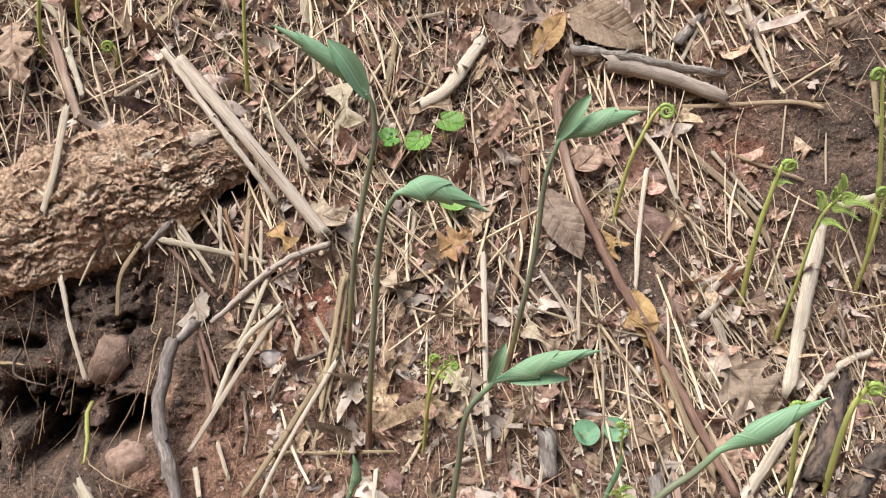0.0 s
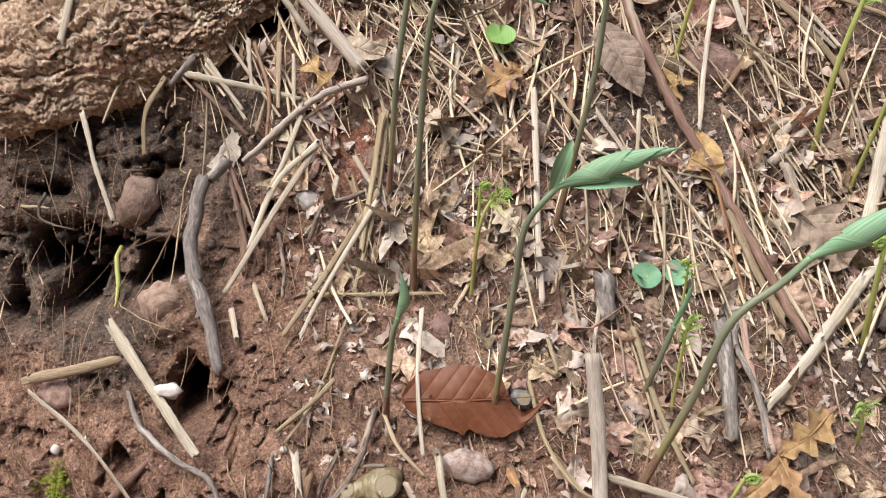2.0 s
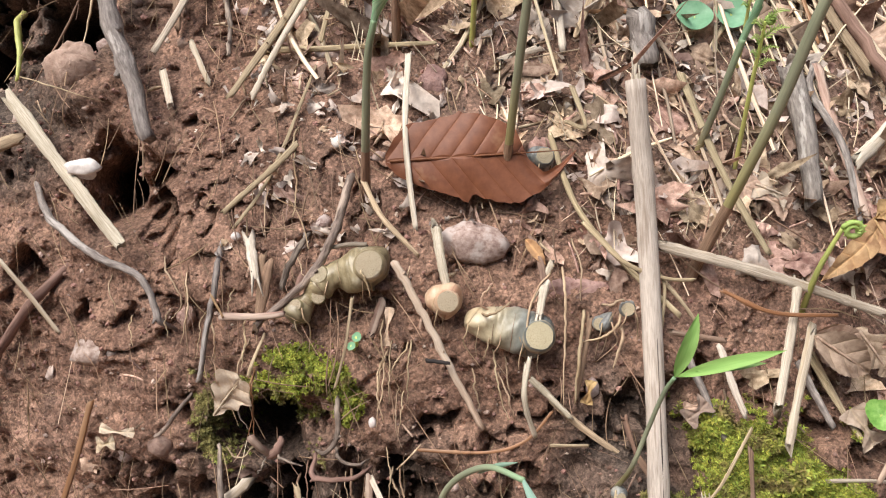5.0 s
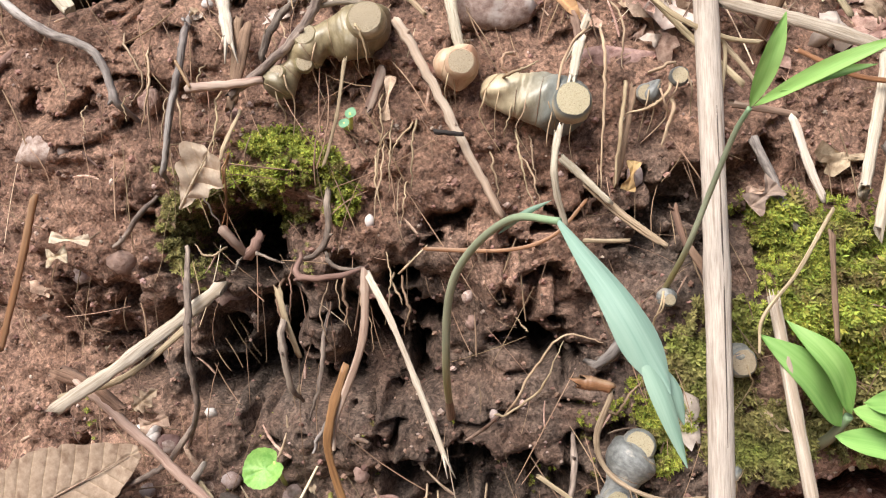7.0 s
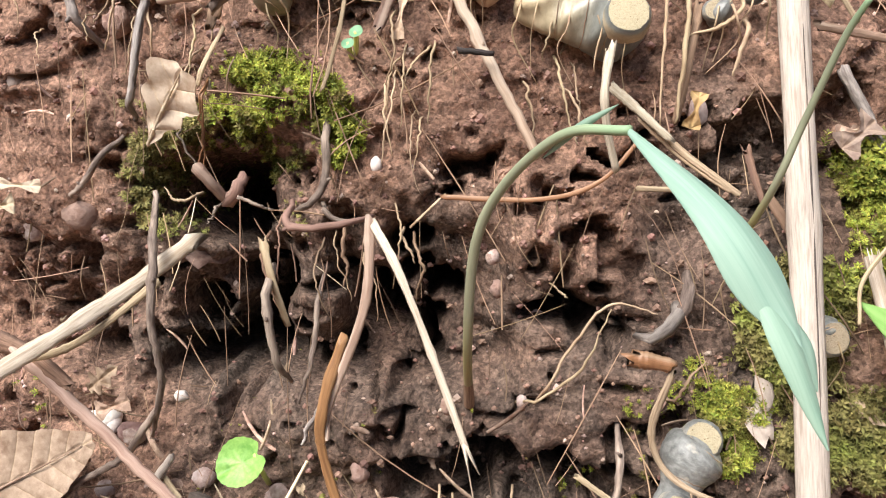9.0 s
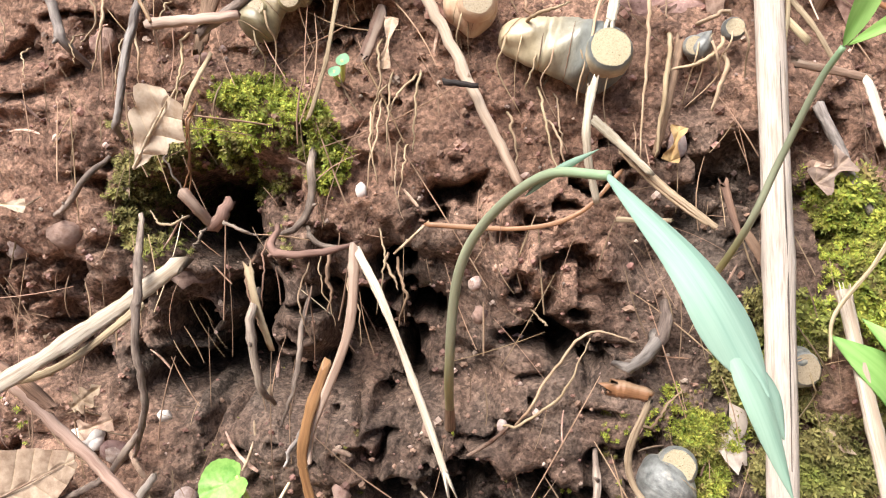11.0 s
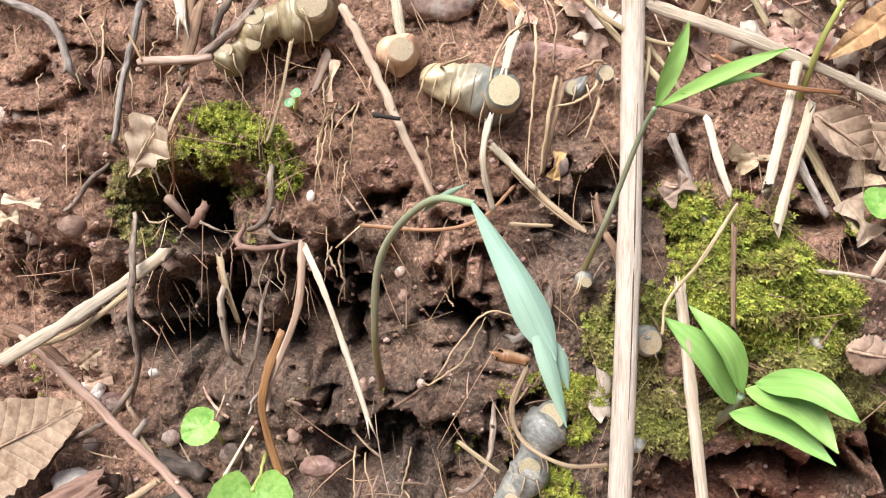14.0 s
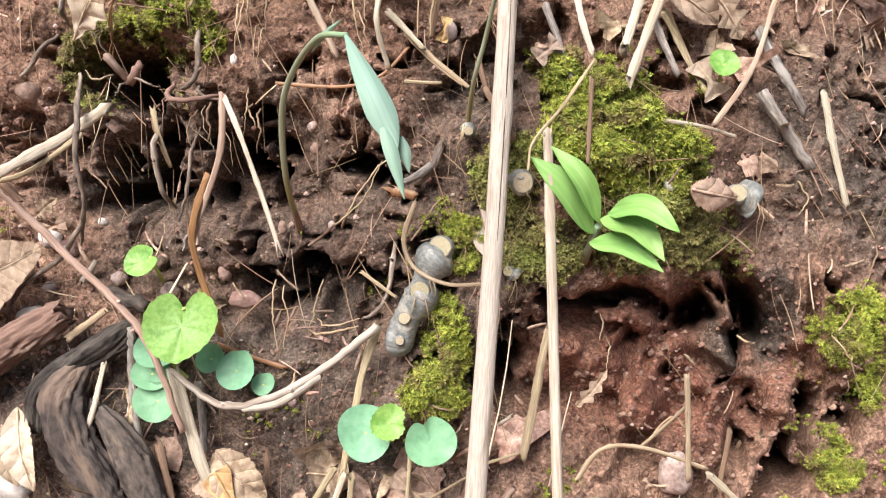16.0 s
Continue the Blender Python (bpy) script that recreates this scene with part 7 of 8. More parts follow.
moss(spots=[(.0294, -.3703, .0109, .0197), (.0254, -.3928, .0133, .0133), (.0398, -.3352, .0111, .0134)], name="moss_cushion", n=3600, seed=7, tall=0.0055)
moss(spots=[(.1921, -.3684, .0181, .0158), (.2058, -.3926, .0094, .0117), (.1938, -.4284, .0095, .0118)], name="moss_cushion", n=3000, seed=8, tall=0.006)
moss(spots=[(-.243, -.2274, .0112, .0168), (-.2514, -.2527, .0115, .0172)], name="moss_cushion", n=900, seed=9, tall=0.006)
litter_leaves(2300, 21, lambda a, b: np.clip(litter_here(a, b) * (1 - 0.85 * patches(a, b, BARE)) * (1.15 - 1.1 * patches(a, b, HUMUS_SHADE)) * (1 - patches(a, b, RED)) + 0.012, 0, 1), bits_mat, "brown scraps of dead leaves strewn over the slope")
litter_leaves(800, 31, lambda a, b: np.clip(litter_here(a, b) * (1 - 0.85 * patches(a, b, BARE)) * (1 - 0.8 * patches(a, b, HUMUS_SHADE)) + 0.01, 0, 1), pale_bits_mat, "pale bleached scraps of dead leaves", (0.004, 0.013), lift=0.005)
litter_leaves(3200, 36, lambda a, b: np.clip(litter_here(a, b) * (1 - 0.8 * patches(a, b, BARE)) * (1.1 - 0.9 * patches(a, b, HUMUS_SHADE)) * (1 - patches(a, b, RED)) + 0.01, 0, 1), bits_mat, "small crumbled leaf scraps over the slope", (0.0022, 0.008), lift=0.003)
litter_straws(900, 37, lambda a, b: np.clip((b + 0.22) / 0.02, 0, 1) * np.clip((-0.05 - b) / 0.03, 0, 1) * np.clip((a + 0.15) / 0.03, 0, 1) * np.clip((0.12 - a) / 0.03, 0, 1), rootbits_mat, "fine pale root threads on the earthy slope", (0.008, 0.035), (0.0002, 0.0007), 0.003, "root_threads", 0.7)
litter_leaves(170, 32, lambda a, b: np.clip((-0.405 - b) / 0.02, 0, 1) * np.clip((0.08 - a) / 0.03, 0, 1), bits_mat, "dead leaves gathered at the foot of the bank", (0.006, 0.02), lift=0.006)
litter_leaves(300, 22, lambda a, b: litter_here(a, b) * (1 - patches(a, b, HUMUS_SHADE)) * (1 - 0.9 * patches(a, b, BARE)), bits_mat, "larger torn dead leaves strewn over the slope", (0.008, 0.017), lift=0.004)
litter_straws(1500, 23, lambda a, b: np.clip(open_slope(a, b) ** 1.5 * litter_here(a, b) * (1 - 0.85 * patches(a, b, BARE)) * (1.1 - 0.9 * patches(a, b, HUMUS_SHADE)) * (1 - patches(a, b, RED)) + 0.004, 0, 1), strawbits_mat, "tangle of dry grass stems on the slope", (0.02, 0.13), (0.0007, 0.0026), 0.006, steep=0.28)
litter_straws(1900, 27, lambda a, b: np.clip((0.45 + 0.55 * open_slope(a, b)) * litter_here(a, b) * (1 - 0.85 * patches(a, b, BARE)) * (1.1 - 0.9 * patches(a, b, HUMUS_SHADE)) * (1 - patches(a, b, RED)) + 0.02, 0, 1), strawbits_mat, "fine dry grass fibres among the litter", (0.01, 0.05), (0.0003, 0.0009), 0.004, steep=0.5)
litter_straws(6500, 28, lambda a, b: np.clip(litter_here(a, b) * (1 - 0.85 * patches(a, b, BARE)) * (1.1 - 0.9 * patches(a, b, HUMUS_SHADE)) * (1 - patches(a, b, RED)) + 0.03, 0, 1), bits_mat, "short broken chaff of stems and bark", (0.004, 0.014), (0.0006, 0.0018), 0.002, "chaff", 1.2)
litter_straws(1500, 24, lambda a, b: (0.25 + 0.75 * (1 - litter_here(a, b))) * away_from_recess(a, b), rootbits_mat, "fine dead rootlets on the bare soil", (0.008, 0.05), (0.0002, 0.0007), 0.0035, "rootlet_litter", 0.3)
litter_straws(850, 29, lambda a, b: away_from_recess(a, b) * np.clip((1 - litter_here(a, b)) * (0.3 + vnoise(a * 55, b * 25, None, 77)) * np.clip((b + 0.4) / 0.05, 0, 1), 0, 1), rootbits_mat, "fine hanging root fibres on the face", (0.008, 0.035), (0.00015, 0.0005), 0.003, "root_fibres", 0.14)
litter_leaves(260, 33, lambda a, b: np.clip((-0.335 - b) / 0.03, 0, 1) * np.clip((0.05 - a) / 0.03, 0, 1) * np.clip((0.3 + vnoise(a * 60, b * 60, None, 78)), 0, 1), bits_mat, "small dead leaf scraps on the foot of the bank", (0.002, 0.008), lift=0.003)
litter_straws(500, 34, lambda a, b: np.clip((-0.33 - b) / 0.03, 0, 1) * np.clip((0.06 - a) / 0.03, 0, 1) * 0.8 + np.clip((a - 0.13) / 0.03, 0, 1) * np.clip((b + 0.35) / 0.03, 0, 1) * np.clip((-0.2 - b) / 0.03, 0, 1), bits_mat, "broken chaff and bark chips", (0.004, 0.018), (0.0005, 0.002), 0.003, "chaff", 1.2)
litter_leaves(200, 35, lambda a, b: np.clip((a - 0.12) / 0.03, 0, 1) * np.clip((b + 0.33) / 0.03, 0, 1) * np.clip((-0.2 - b) / 0.03, 0, 1), bits_mat, "dead leaf scraps on the grey soil beside the moss", (0.003, 0.011), lift=0.003)
moss(spots=[(-.04, -.405, .012, .008), (-.02, -.415, .008, .006), (.0, -.36, .008, .01), (.075, -.43, .012, .012), (-.165, -.335, .008, .006)], name="moss_cushion", n=900, seed=10, tall=0.004, label="thin green moss specks on the soil")
litter_leaves(1700, 38, lambda a, b: np.clip((b + 0.21) / 0.02, 0, 1) * np.clip((0.0 - b) / 0.03, 0, 1) * np.clip((a + 0.13) / 0.03, 0, 1), pale_bits_mat, "small bleached chips on the earthy slope", (0.0014, 0.0055), lift=0.003)
crumbs(5000, 39, lambda a, b: np.clip((a - 0.06) / 0.02, 0, 1) * np.clip((-0.34 - b) / 0.02, 0, 1), crumb_mat, "red-brown crumbs in the hollowed bank", (0.0004, 0.0022))
crumbs(24000, 25, lambda a, b: 1 - 0.6 * litter_here(a, b), crumb_mat, "red-brown crumbs of soil on the bank", (0.0003, 0.0015))
crumbs(6500, 26, lambda a, b: 0.6 + 0 * a, grit_mat, "pale grit and tiny pebbles in the soil", (0.0003, 0.0014), "grit")
# more rootlets and stems on the face
rootlet([(-.0484, -.2389, .003), (-.0506, -.2486, .005), (-.053, -.2622, .003)], w=.0008)
rootlet([(-.0468, -.2356, .003), (-.048, -.2469, .006), (-.0496, -.2571, .003)], w=.0008)
rootlet([(-.0403, -.2356), (-.0441, -.2404, .004), (-.0481, -.2453, .005)], w=.001)
rootlet([(-.004, -.2402), (-.0044, -.2495, .005), (-.003, -.2562, .003)], w=.0008)
rootlet([(-.0072, -.2221, .008), (-.0107, -.2365, .008), (-.0117, -.2416, .004)], w=.0008)
rootlet([(-.0426, -.254), (-.0428, -.2603, .003), (-.044, -.2688, .002)], w=.0007)
rootlet([(-.0994, -.2442, .005), (-.0998, -.2577, .008), (-.1004, -.269, .008)], w=.001, mat=straw_rust)
rootlet([(-.1096, -.2567, .006), (-.1065, -.2632, .008), (-.1023, -.2717, .008)], w=.0009, mat=root_dark)
rootlet([(-.0638, -.2835, .008), (-.063, -.2897, .01), (-.0639, -.2966, .01)], w=.0017, mat=straw_brown)
rootlet([(-.0587, -.29, .008), (-.0571, -.2968, .008), (-.0584, -.3081, .006)], w=.0007)
rootlet([(-.0692, -.293, .006), (-.0707, -.3075, .01), (-.0742, -.3271, .006)], w=.0007, mat=twig_red)
rootlet([(-.0481, -.2838, .004), (-.0462, -.2883, .006), (-.0445, -.2916, .006)], w=.0012)
rootlet([(-.0723, -.333, .008), (-.0746, -.3413, .006)], w=.0021, mat=twig_grey)
rootlet([(-.1373, -.2231), (-.1344, -.2335, .004)], w=.0007)
rootlet([(-.1553, -.2268), (-.1513, -.2373, .004)], w=.0007)
rootlet([(-.1219, -.223), (-.123, -.2333, .004), (-.1256, -.242, .003)], w=.0007)
rootlet([(-.1091, -.2143), (-.1091, -.2247, .004)], w=.0007)
rootlet([(-.1028, -.2331), (-.1062, -.2464, .004), (-.1103, -.2553, .004)], w=.0009)
rootlet([(-.0827, -.2004), (-.079, -.2112, .006)], w=.0007)
rootlet([(-.0395, -.3526, .006), (-.0397, -.3654, .008), (-.0387, -.3771, .006)], w=.0011)
rootlet([(-.0361, -.3547, .006), (-.0333, -.365, .008), (-.0347, -.3791, .006)], w=.0009)
rootlet([(-.0201, -.3516, .006), (-.0223, -.3628, .006), (-.0249, -.3703, .004)], w=.0011)
rootlet([(-.0267, -.374), (-.0154, -.3692, .006), (-.0064, -.3665, .006)], w=.0016)
rootlet([(-.0233, -.3693), (-.0133, -.3676, .005), (-.0043, -.3645, .005)], w=.0011)
rootlet([(-.0324, -.3879), (-.0333, -.3976, .004)], w=.0012)
rootlet([(-.0692, -.2956, .01), (-.0718, -.3151, .012), (-.0767, -.3291, .01)], w=.0022, mat=root_dark)
rootlet([(-.0095, -.2991), (-.0066, -.3005, .006)], w=.0009)
rootlet([(-.0187, -.3317), (-.0042, -.3196, .008), (.0045, -.3042, .008)], w=.0011)
rootlet([(.0913, -.3636), (.0893, -.3705, .006)], w=.0009)
rootlet([(.094, -.3726), (.0919, -.3816, .006)], w=.0009)
rootlet([(.137, -.3627, .01), (.1475, -.3685, .012)], w=.0013)
rootlet([(.1279, -.4094), (.1217, -.4024), (.1106, -.416)], w=.0014)
rootlet([(.2085, -.3331), (.1969, -.3523), (.1848, -.3682)], w=.0012, mat=straw_brown)
rootlet([(.1848, -.3704), (.1906, -.3798), (.2017, -.3976)], w=.0009)
rootlet([(.1666, -.3077), (.1719, -.3166), (.1698, -.3233)], w=.0011)
rootlet([(.144, -.3321), (.1514, -.3366)], w=.0011)
rootlet([(.0187, -.3279, .006), (.0219, -.3209, .008), (.0251, -.3165, .008)], w=.0011)
straw([(.0524, -.2927, .006), (.0424, -.2763, .006)], w=.0026, mat=straw_brown)
straw([(.0392, -.2639), (.0433, -.2786)], w=.0022, mat=straw_brown)
rootlet([(-.2667, -.0635), (-.266, -.0789), (-.2473, -.0853)], w=.0028, mat=root_dark)
rootlet([(-.2825, -.0708), (-.2605, -.0722)], w=.0031, mat=straw_pale)
rootlet([(-.1601, -.0192), (-.1549, -.0379), (-.1495, -.0595), (-.1489, -.0747)], w=.0015)
rootlet([(-.2561, -.0151), (-.2549, -.0363), (-.2593, -.0606)], w=.0021, mat=root_dark)
rootlet([(-.2171, -.0948), (-.2135, -.1127), (-.2129, -.1272)], w=.0043, mat=fern_stem)
rootlet([(-.1775, -.0499), (-.1795, -.0833), (-.1774, -.1234)], w=.0018)
rootlet([(-.177, -.0682), (-.1935, -.104), (-.2084, -.1328)], w=.0015, mat=straw_brown)
rootlet([(-.2167, -.1243), (-.1865, -.1312), (-.1648, -.1388)], w=.0009)
rootlet([(-.1148, -.1511), (-.1073, -.1407), (-.0993, -.1327)], w=.0011)
rootlet([(-.0858, -.1612), (-.0835, -.1761), (-.0844, -.1885)], w=.0011)
rootlet([(-.0924, -.1662), (-.0959, -.1762), (-.0965, -.1963)], w=.0011)
rootlet([(-.0836, -.1511), (-.0854, -.1662)], w=.0014)
rootlet([(-.1399, -.2029), (-.131, -.2181), (-.1368, -.2265)], w=.0011)
rootlet([(-.1635, -.2095), (-.1606, -.2256)], w=.0008)
# more stems, roots and leaves
straw([(-.2337, -.0175, .016), (-.2268, -.0465, .016), (-.2152, -.0786, .014)], w=.0033, mat=stem_bleached, lift=0)
straw([(-.1899, .0026, .012), (-.1993, -.0172, .012), (-.2011, -.0415, .008)], w=.0029, mat=straw_pale, lift=0)
twig([(-.1731, .0162, .012), (-.1881, -.0009, .008)], w=.0044, mat=twig_grey, lift=0)
twig([(-.1744, .0018, .006), (-.1548, -.0169, .008), (-.1416, -.0302, .006)], w=.0032, mat=twig_red, lift=0)
straw([(-.1671, .0114, .01), (-.1445, -.0155, .01)], w=.0028, mat=straw_white, lift=0)
straw([(-.1437, .0272, .01), (-.14, -.002, .01)], w=.0029, mat=straw_white, lift=0)
straw([(-.1403, .0255, .01), (-.1304, -.0054, .01), (-.1309, -.037, .008)], w=.0028, mat=straw_rust, lift=0)
straw([(-.1255, .024, .01), (-.1244, -.0138, .01)], w=.0032, mat=straw_pale, lift=0)
straw([(-.1164, .0167, .012), (-.1158, -.0119, .008)], w=.0028, mat=straw_white, lift=0)
twig([(-.073, .0032, .012), (-.1052, -.0106, .012), (-.1422, -.0452, .01)], w=.0046, mat=stalk_grey, lift=0)
straw([(-.1008, -.0356, .012), (-.1223, -.0566, .012), (-.1363, -.0944, .01)], w=.0037, mat=stem_bleached, lift=0)
straw([(-.1102, -.0172, .01), (-.1196, -.047, .012), (-.1274, -.0614, .01)], w=.0031, mat=straw_white, lift=0)
twig([(-.1522, -.0467, .006), (-.1384, -.0758, .008), (-.1303, -.0947, .006)], w=.0027, mat=twig_red, lift=0)
straw([(-.0792, -.0422, .01), (-.0681, -.0601, .008)], w=.0037, mat=straw_white, lift=0)
straw([(-.0631, -.0173, .012), (-.0692, -.0601, .012), (-.0727, -.0945, .01)], w=.0037, mat=straw_pale, lift=0)
straw([(-.0891, -.0551), (-.0912, -.0666)], w=.0037, mat=straw_white, lift=0.006)
dry_leaf([(-.1232, -.0287, .008), (-.108, -.0387, .008)], w=.0048, mat=leaf_pale, lift=0)
dry_leaf([(-.1089, .014, .008), (-.0964, .0016, .01)], w=.0078, mat=leaf_orange, lift=0)
dry_leaf([(-.0908, .0262, .01), (-.0634, .0173, .012)], w=.0079, mat=leaf_pale, lift=0, style="beech")
rootlet([(-.1773, -.0219, .008), (-.1758, -.04, .008), (-.1766, -.0498, .008), (-.1726, -.0515, .008)], w=.0014)
straw([(.0755, -.1367, .01), (.0828, -.1677, .012), (.0989, -.2085, .01)], w=.0032, mat=straw_pale, lift=0)
straw([(.0583, -.1224, .01), (.0523, -.1493, .01)], w=.0025, mat=straw_white, lift=0)
straw([(.1386, -.1358, .012), (.1366, -.1574, .012), (.1433, -.1966, .01)], w=.0037, mat=stem_pink, lift=0)
straw([(.2248, -.1159, .01), (.1776, -.1516, .012), (.1447, -.1752, .01)], w=.0072, mat=stem_bleached, lift=0)
straw([(.0289, -.1409, .01), (.0325, -.157, .008), (.0254, -.1547, .006)], w=.0021, mat=straw_pale, lift=0)
dry_leaf([(.0985, -.182, .008), (.1114, -.1877, .008)], w=.0065, mat=leaf_pale, lift=0)
dry_leaf([(.0811, -.1691, .006), (.0918, -.1798, .006)], w=.0057, mat=leaf_tan, lift=0, style="oak")
straw([(.0746, -.2388, .012), (.0779, -.2513, .012), (.0815, -.2621, .01)], w=.0026, mat=stem_bleached, lift=0)
straw([(.0276, -.193, .012), (.0397, -.2064, .014), (.0551, -.2133, .012), (.0678, -.2155, .01)], w=.0017, mat=straw_pale, lift=0)
straw([(.0285, -.2274, .006), (.0245, -.2441, .008), (.0216, -.2574, .004)], w=.0022, mat=straw_brown, lift=0)
straw([(.0059, -.2491, .008), (.0184, -.2612, .01)], w=.0027, mat=straw_white, lift=0)
dry_leaf([(.0253, -.259, .004), (.0274, -.2499, .006)], w=.0026, mat=leaf_orange, lift=0)
straw([(.0543, -.2116, .01), (.0564, -.2181, .01), (.0525, -.2424, .008)], w=.0015, mat=straw_pale, lift=0)
straw([(.0565, -.2148, .008), (.0628, -.2229, .008), (.0691, -.2327, .006)], w=.0015, mat=straw_pale, lift=0)
dry_leaf([(.0609, -.2644, .008), (.0685, -.2578, .01)], w=.0048, mat=leaf_grey, lift=0)
straw([(-.0782, -.0449, .008), (-.0646, -.0653, .008)], w=.003, mat=straw_white, lift=0)
twig([(-.0738, -.0635, .006), (-.085, -.0677, .006), (-.0962, -.0703, .006), (-.1041, -.0913, .004)], w=.0033, mat=root_dark, lift=0)
straw([(-.1437, -.126, .006), (-.1381, -.1415, .006)], w=.0037, mat=straw_white, lift=0)
twig([(-.1213, -.0867, .004), (-.1164, -.1049, .005), (-.1157, -.1211, .004)], w=.0026, mat=root_dark, lift=0)
straw([(-.0822, -.1587, .008), (-.0942, -.1704, .008), (-.1119, -.185, .006)], w=.0024, mat=straw_pale, lift=0)
straw([(-.1013, -.1943, .006), (-.0984, -.2078, .008)], w=.0042, mat=stem_bleached, lift=0, split=True)
straw([(-.0793, -.2085), (-.0855, -.2218)], w=.0031, mat=twig_red, lift=0.006)
straw([(-.0934, -.2052), (-.0983, -.2282)], w=.0044, mat=straw_brown, lift=0.006)
twig([(-.0608, -.1728, .008), (-.0679, -.1953, .01), (-.0775, -.2103, .01), (-.0968, -.2264, .012)], w=.0036, mat=root_dark, lift=0)
straw([(-.0562, -.174, .008), (-.0484, -.1885, .01), (-.0353, -.2031, .006)], w=.0023, mat=straw_pale, lift=0)
straw([(-.0379, -.1246, .014), (-.0381, -.1558, .016), (-.0358, -.1931, .01)], w=.0026, mat=stem_bleached, lift=0)
straw([(.0431, -.098, .01), (.0329, -.1182, .01)], w=.0034, mat=straw_pale, lift=0)
straw([(.0176, -.1599, .01), (.0242, -.1869, .012), (.0402, -.2077, .01), (.061, -.2276, .008)], w=.0023, mat=straw_pale, lift=0)
straw([(.0083, -.1986, .008), (.01, -.2064, .012), (.0112, -.2146, .014)], w=.0033, mat=twig_red, lift=0)
straw([(.0112, -.2135, .014), (.0085, -.2243, .014)], w=.0033, mat=stem_bleached, lift=0, split=True)
straw([(.0547, -.2022, .012), (.0953, -.2159, .012), (.1428, -.2326, .01)], w=.0046, mat=straw_white, lift=0)
straw([(.1383, -.1337, .01), (.1309, -.1462, .012), (.1386, -.1709, .012), (.141, -.1997, .008)], w=.0039, mat=twig_grey, lift=0)
twig([(.1257, -.136, .01), (.1241, -.1607, .012), (.1218, -.1917, .008)], w=.0095, mat=twig_grey, lift=0, rough=0.16)
twig([(.0615, -.1106, .01), (.0627, -.1318, .01)], w=.012, mat=twig_grey, lift=0, rough=0.25)
straw([(.1653, -.1371, .01), (.1532, -.1092, .012), (.1407, -.0741, .012)], w=.0047, mat=straw_pale, lift=0)
pebble((-.0919, -.0908), rx=.0058, rz=.0047, mat=stone_red)
pebble((-.0736, -.1218), rx=.0061, rz=.0033, mat=stone_pink)
pebble((-.111, -.1008), rx=.0026, rz=.0023, mat=stone_pink)
pebble((-.0676, -.1596), rx=.0034, rz=.0034, mat=stone_white)
pebble((-.0597, -.0891), rx=.0043, rz=.0038, mat=stone_red)
pebble((-.0317, -.1022), rx=.0045, rz=.0062, mat=stone_red)
pebble((-.029, -.1368), rx=.0064, rz=.008, mat=stone_red)
pebble((-.0729, -.1903), rx=.0033, rz=.0028, mat=stone_pink)
pebble((-.1088, -.195), rx=.0021, rz=.0018, mat=stone_white)
pebble((.0044, -.1851), rx=.0025, rz=.0028, mat=stone_white)
pebble((.0107, -.1853), rx=.0023, rz=.0025, mat=stone_pink)
pebble((-.1617, -.0928), rx=.0027, rz=.0027, mat=stone_pink)
pebble((-.138, -.1141), rx=.0032, rz=.0029, mat=stone_red)
pebble((.024, -.2185), rx=.0126, rz=.004, mat=stone_red)
pebble((-.2429, -.1754), rx=.0129, rz=.0096, mat=stone_red)
pebble((-.2225, -.1986), rx=.0031, rz=.0031, mat=stone_white)
pebble((-.1297, -.226), rx=.0035, rz=.0041, mat=stone_red)
pebble((.1194, -.0453), rx=.0048, rz=.0048, mat=stone_white)
pebble((-.1093, -.3578), rx=.0038, rz=.0031, mat=stone_pink)
pebble((-.1163, -.3344), rx=.0022, rz=.0019, mat=stone_white)
pebble((-.0624, -.3524), rx=.0029, rz=.0029, mat=stone_red)
pebble((-.0535, -.3623), rx=.0063, rz=.004, mat=stone_red)
pebble((-.0859, -.3598), rx=.003, rz=.0028, mat=stone_pink)
pebble((-.0375, -.3325), rx=.0017, rz=.0028, mat=stone_red)
pebble((-.0171, -.3307), rx=.0015, rz=.0021, mat=stone_pink)
pebble((-.025, -.292), rx=.0016, rz=.0019, mat=stone_pink)
pebble((-.1641, -.2863), rx=.0038, rz=.0038, mat=stone_pink)
pebble((-.1469, -.2819), rx=.0054, rz=.0044, mat=stone_red)
dry_leaf([(-.1697, -.2713, .008), (-.1534, -.2722, .008)], w=.0023, mat=leaf_pale, lift=0, style="scrap")
dry_leaf([(-.1723, -.2791, .008), (-.1634, -.2771, .008)], w=.0036, mat=leaf_pale, lift=0, style="scrap")
dry_leaf([(-.1429, -.3317, .008), (-.1327, -.324, .008)], w=.004, mat=leaf_tan, lift=0, style="oak")
dry_leaf([(-.1406, -.3381, .008), (-.1293, -.3336, .008)], w=.0035, mat=leaf_tan, lift=0, style="scrap")
twig([(-.0997, -.2667, .018), (-.0967, -.271, .017), (-.0939, -.2756, .012)], w=.0034, mat=twig_red, lift=0, rough=0.1)
twig([(-.0939, -.276, .012), (-.0904, -.2722, .014), (-.0889, -.269, .012)], w=.0038, mat=twig_red, lift=0, rough=0.1)
rootlet([(-.0949, -.2758, .014), (-.0946, -.2794, .014), (-.0957, -.2825, .014)], w=.0011, mat=root_dark)
rootlet([(-.1012, -.2736, .014), (-.106, -.2748, .014), (-.1095, -.2722, .012)], w=.0011, mat=root_pale)
rootlet([(-.0905, -.2742, .014), (-.0844, -.2769, .014), (-.0807, -.2788, .014)], w=.0013, mat=root_dark)
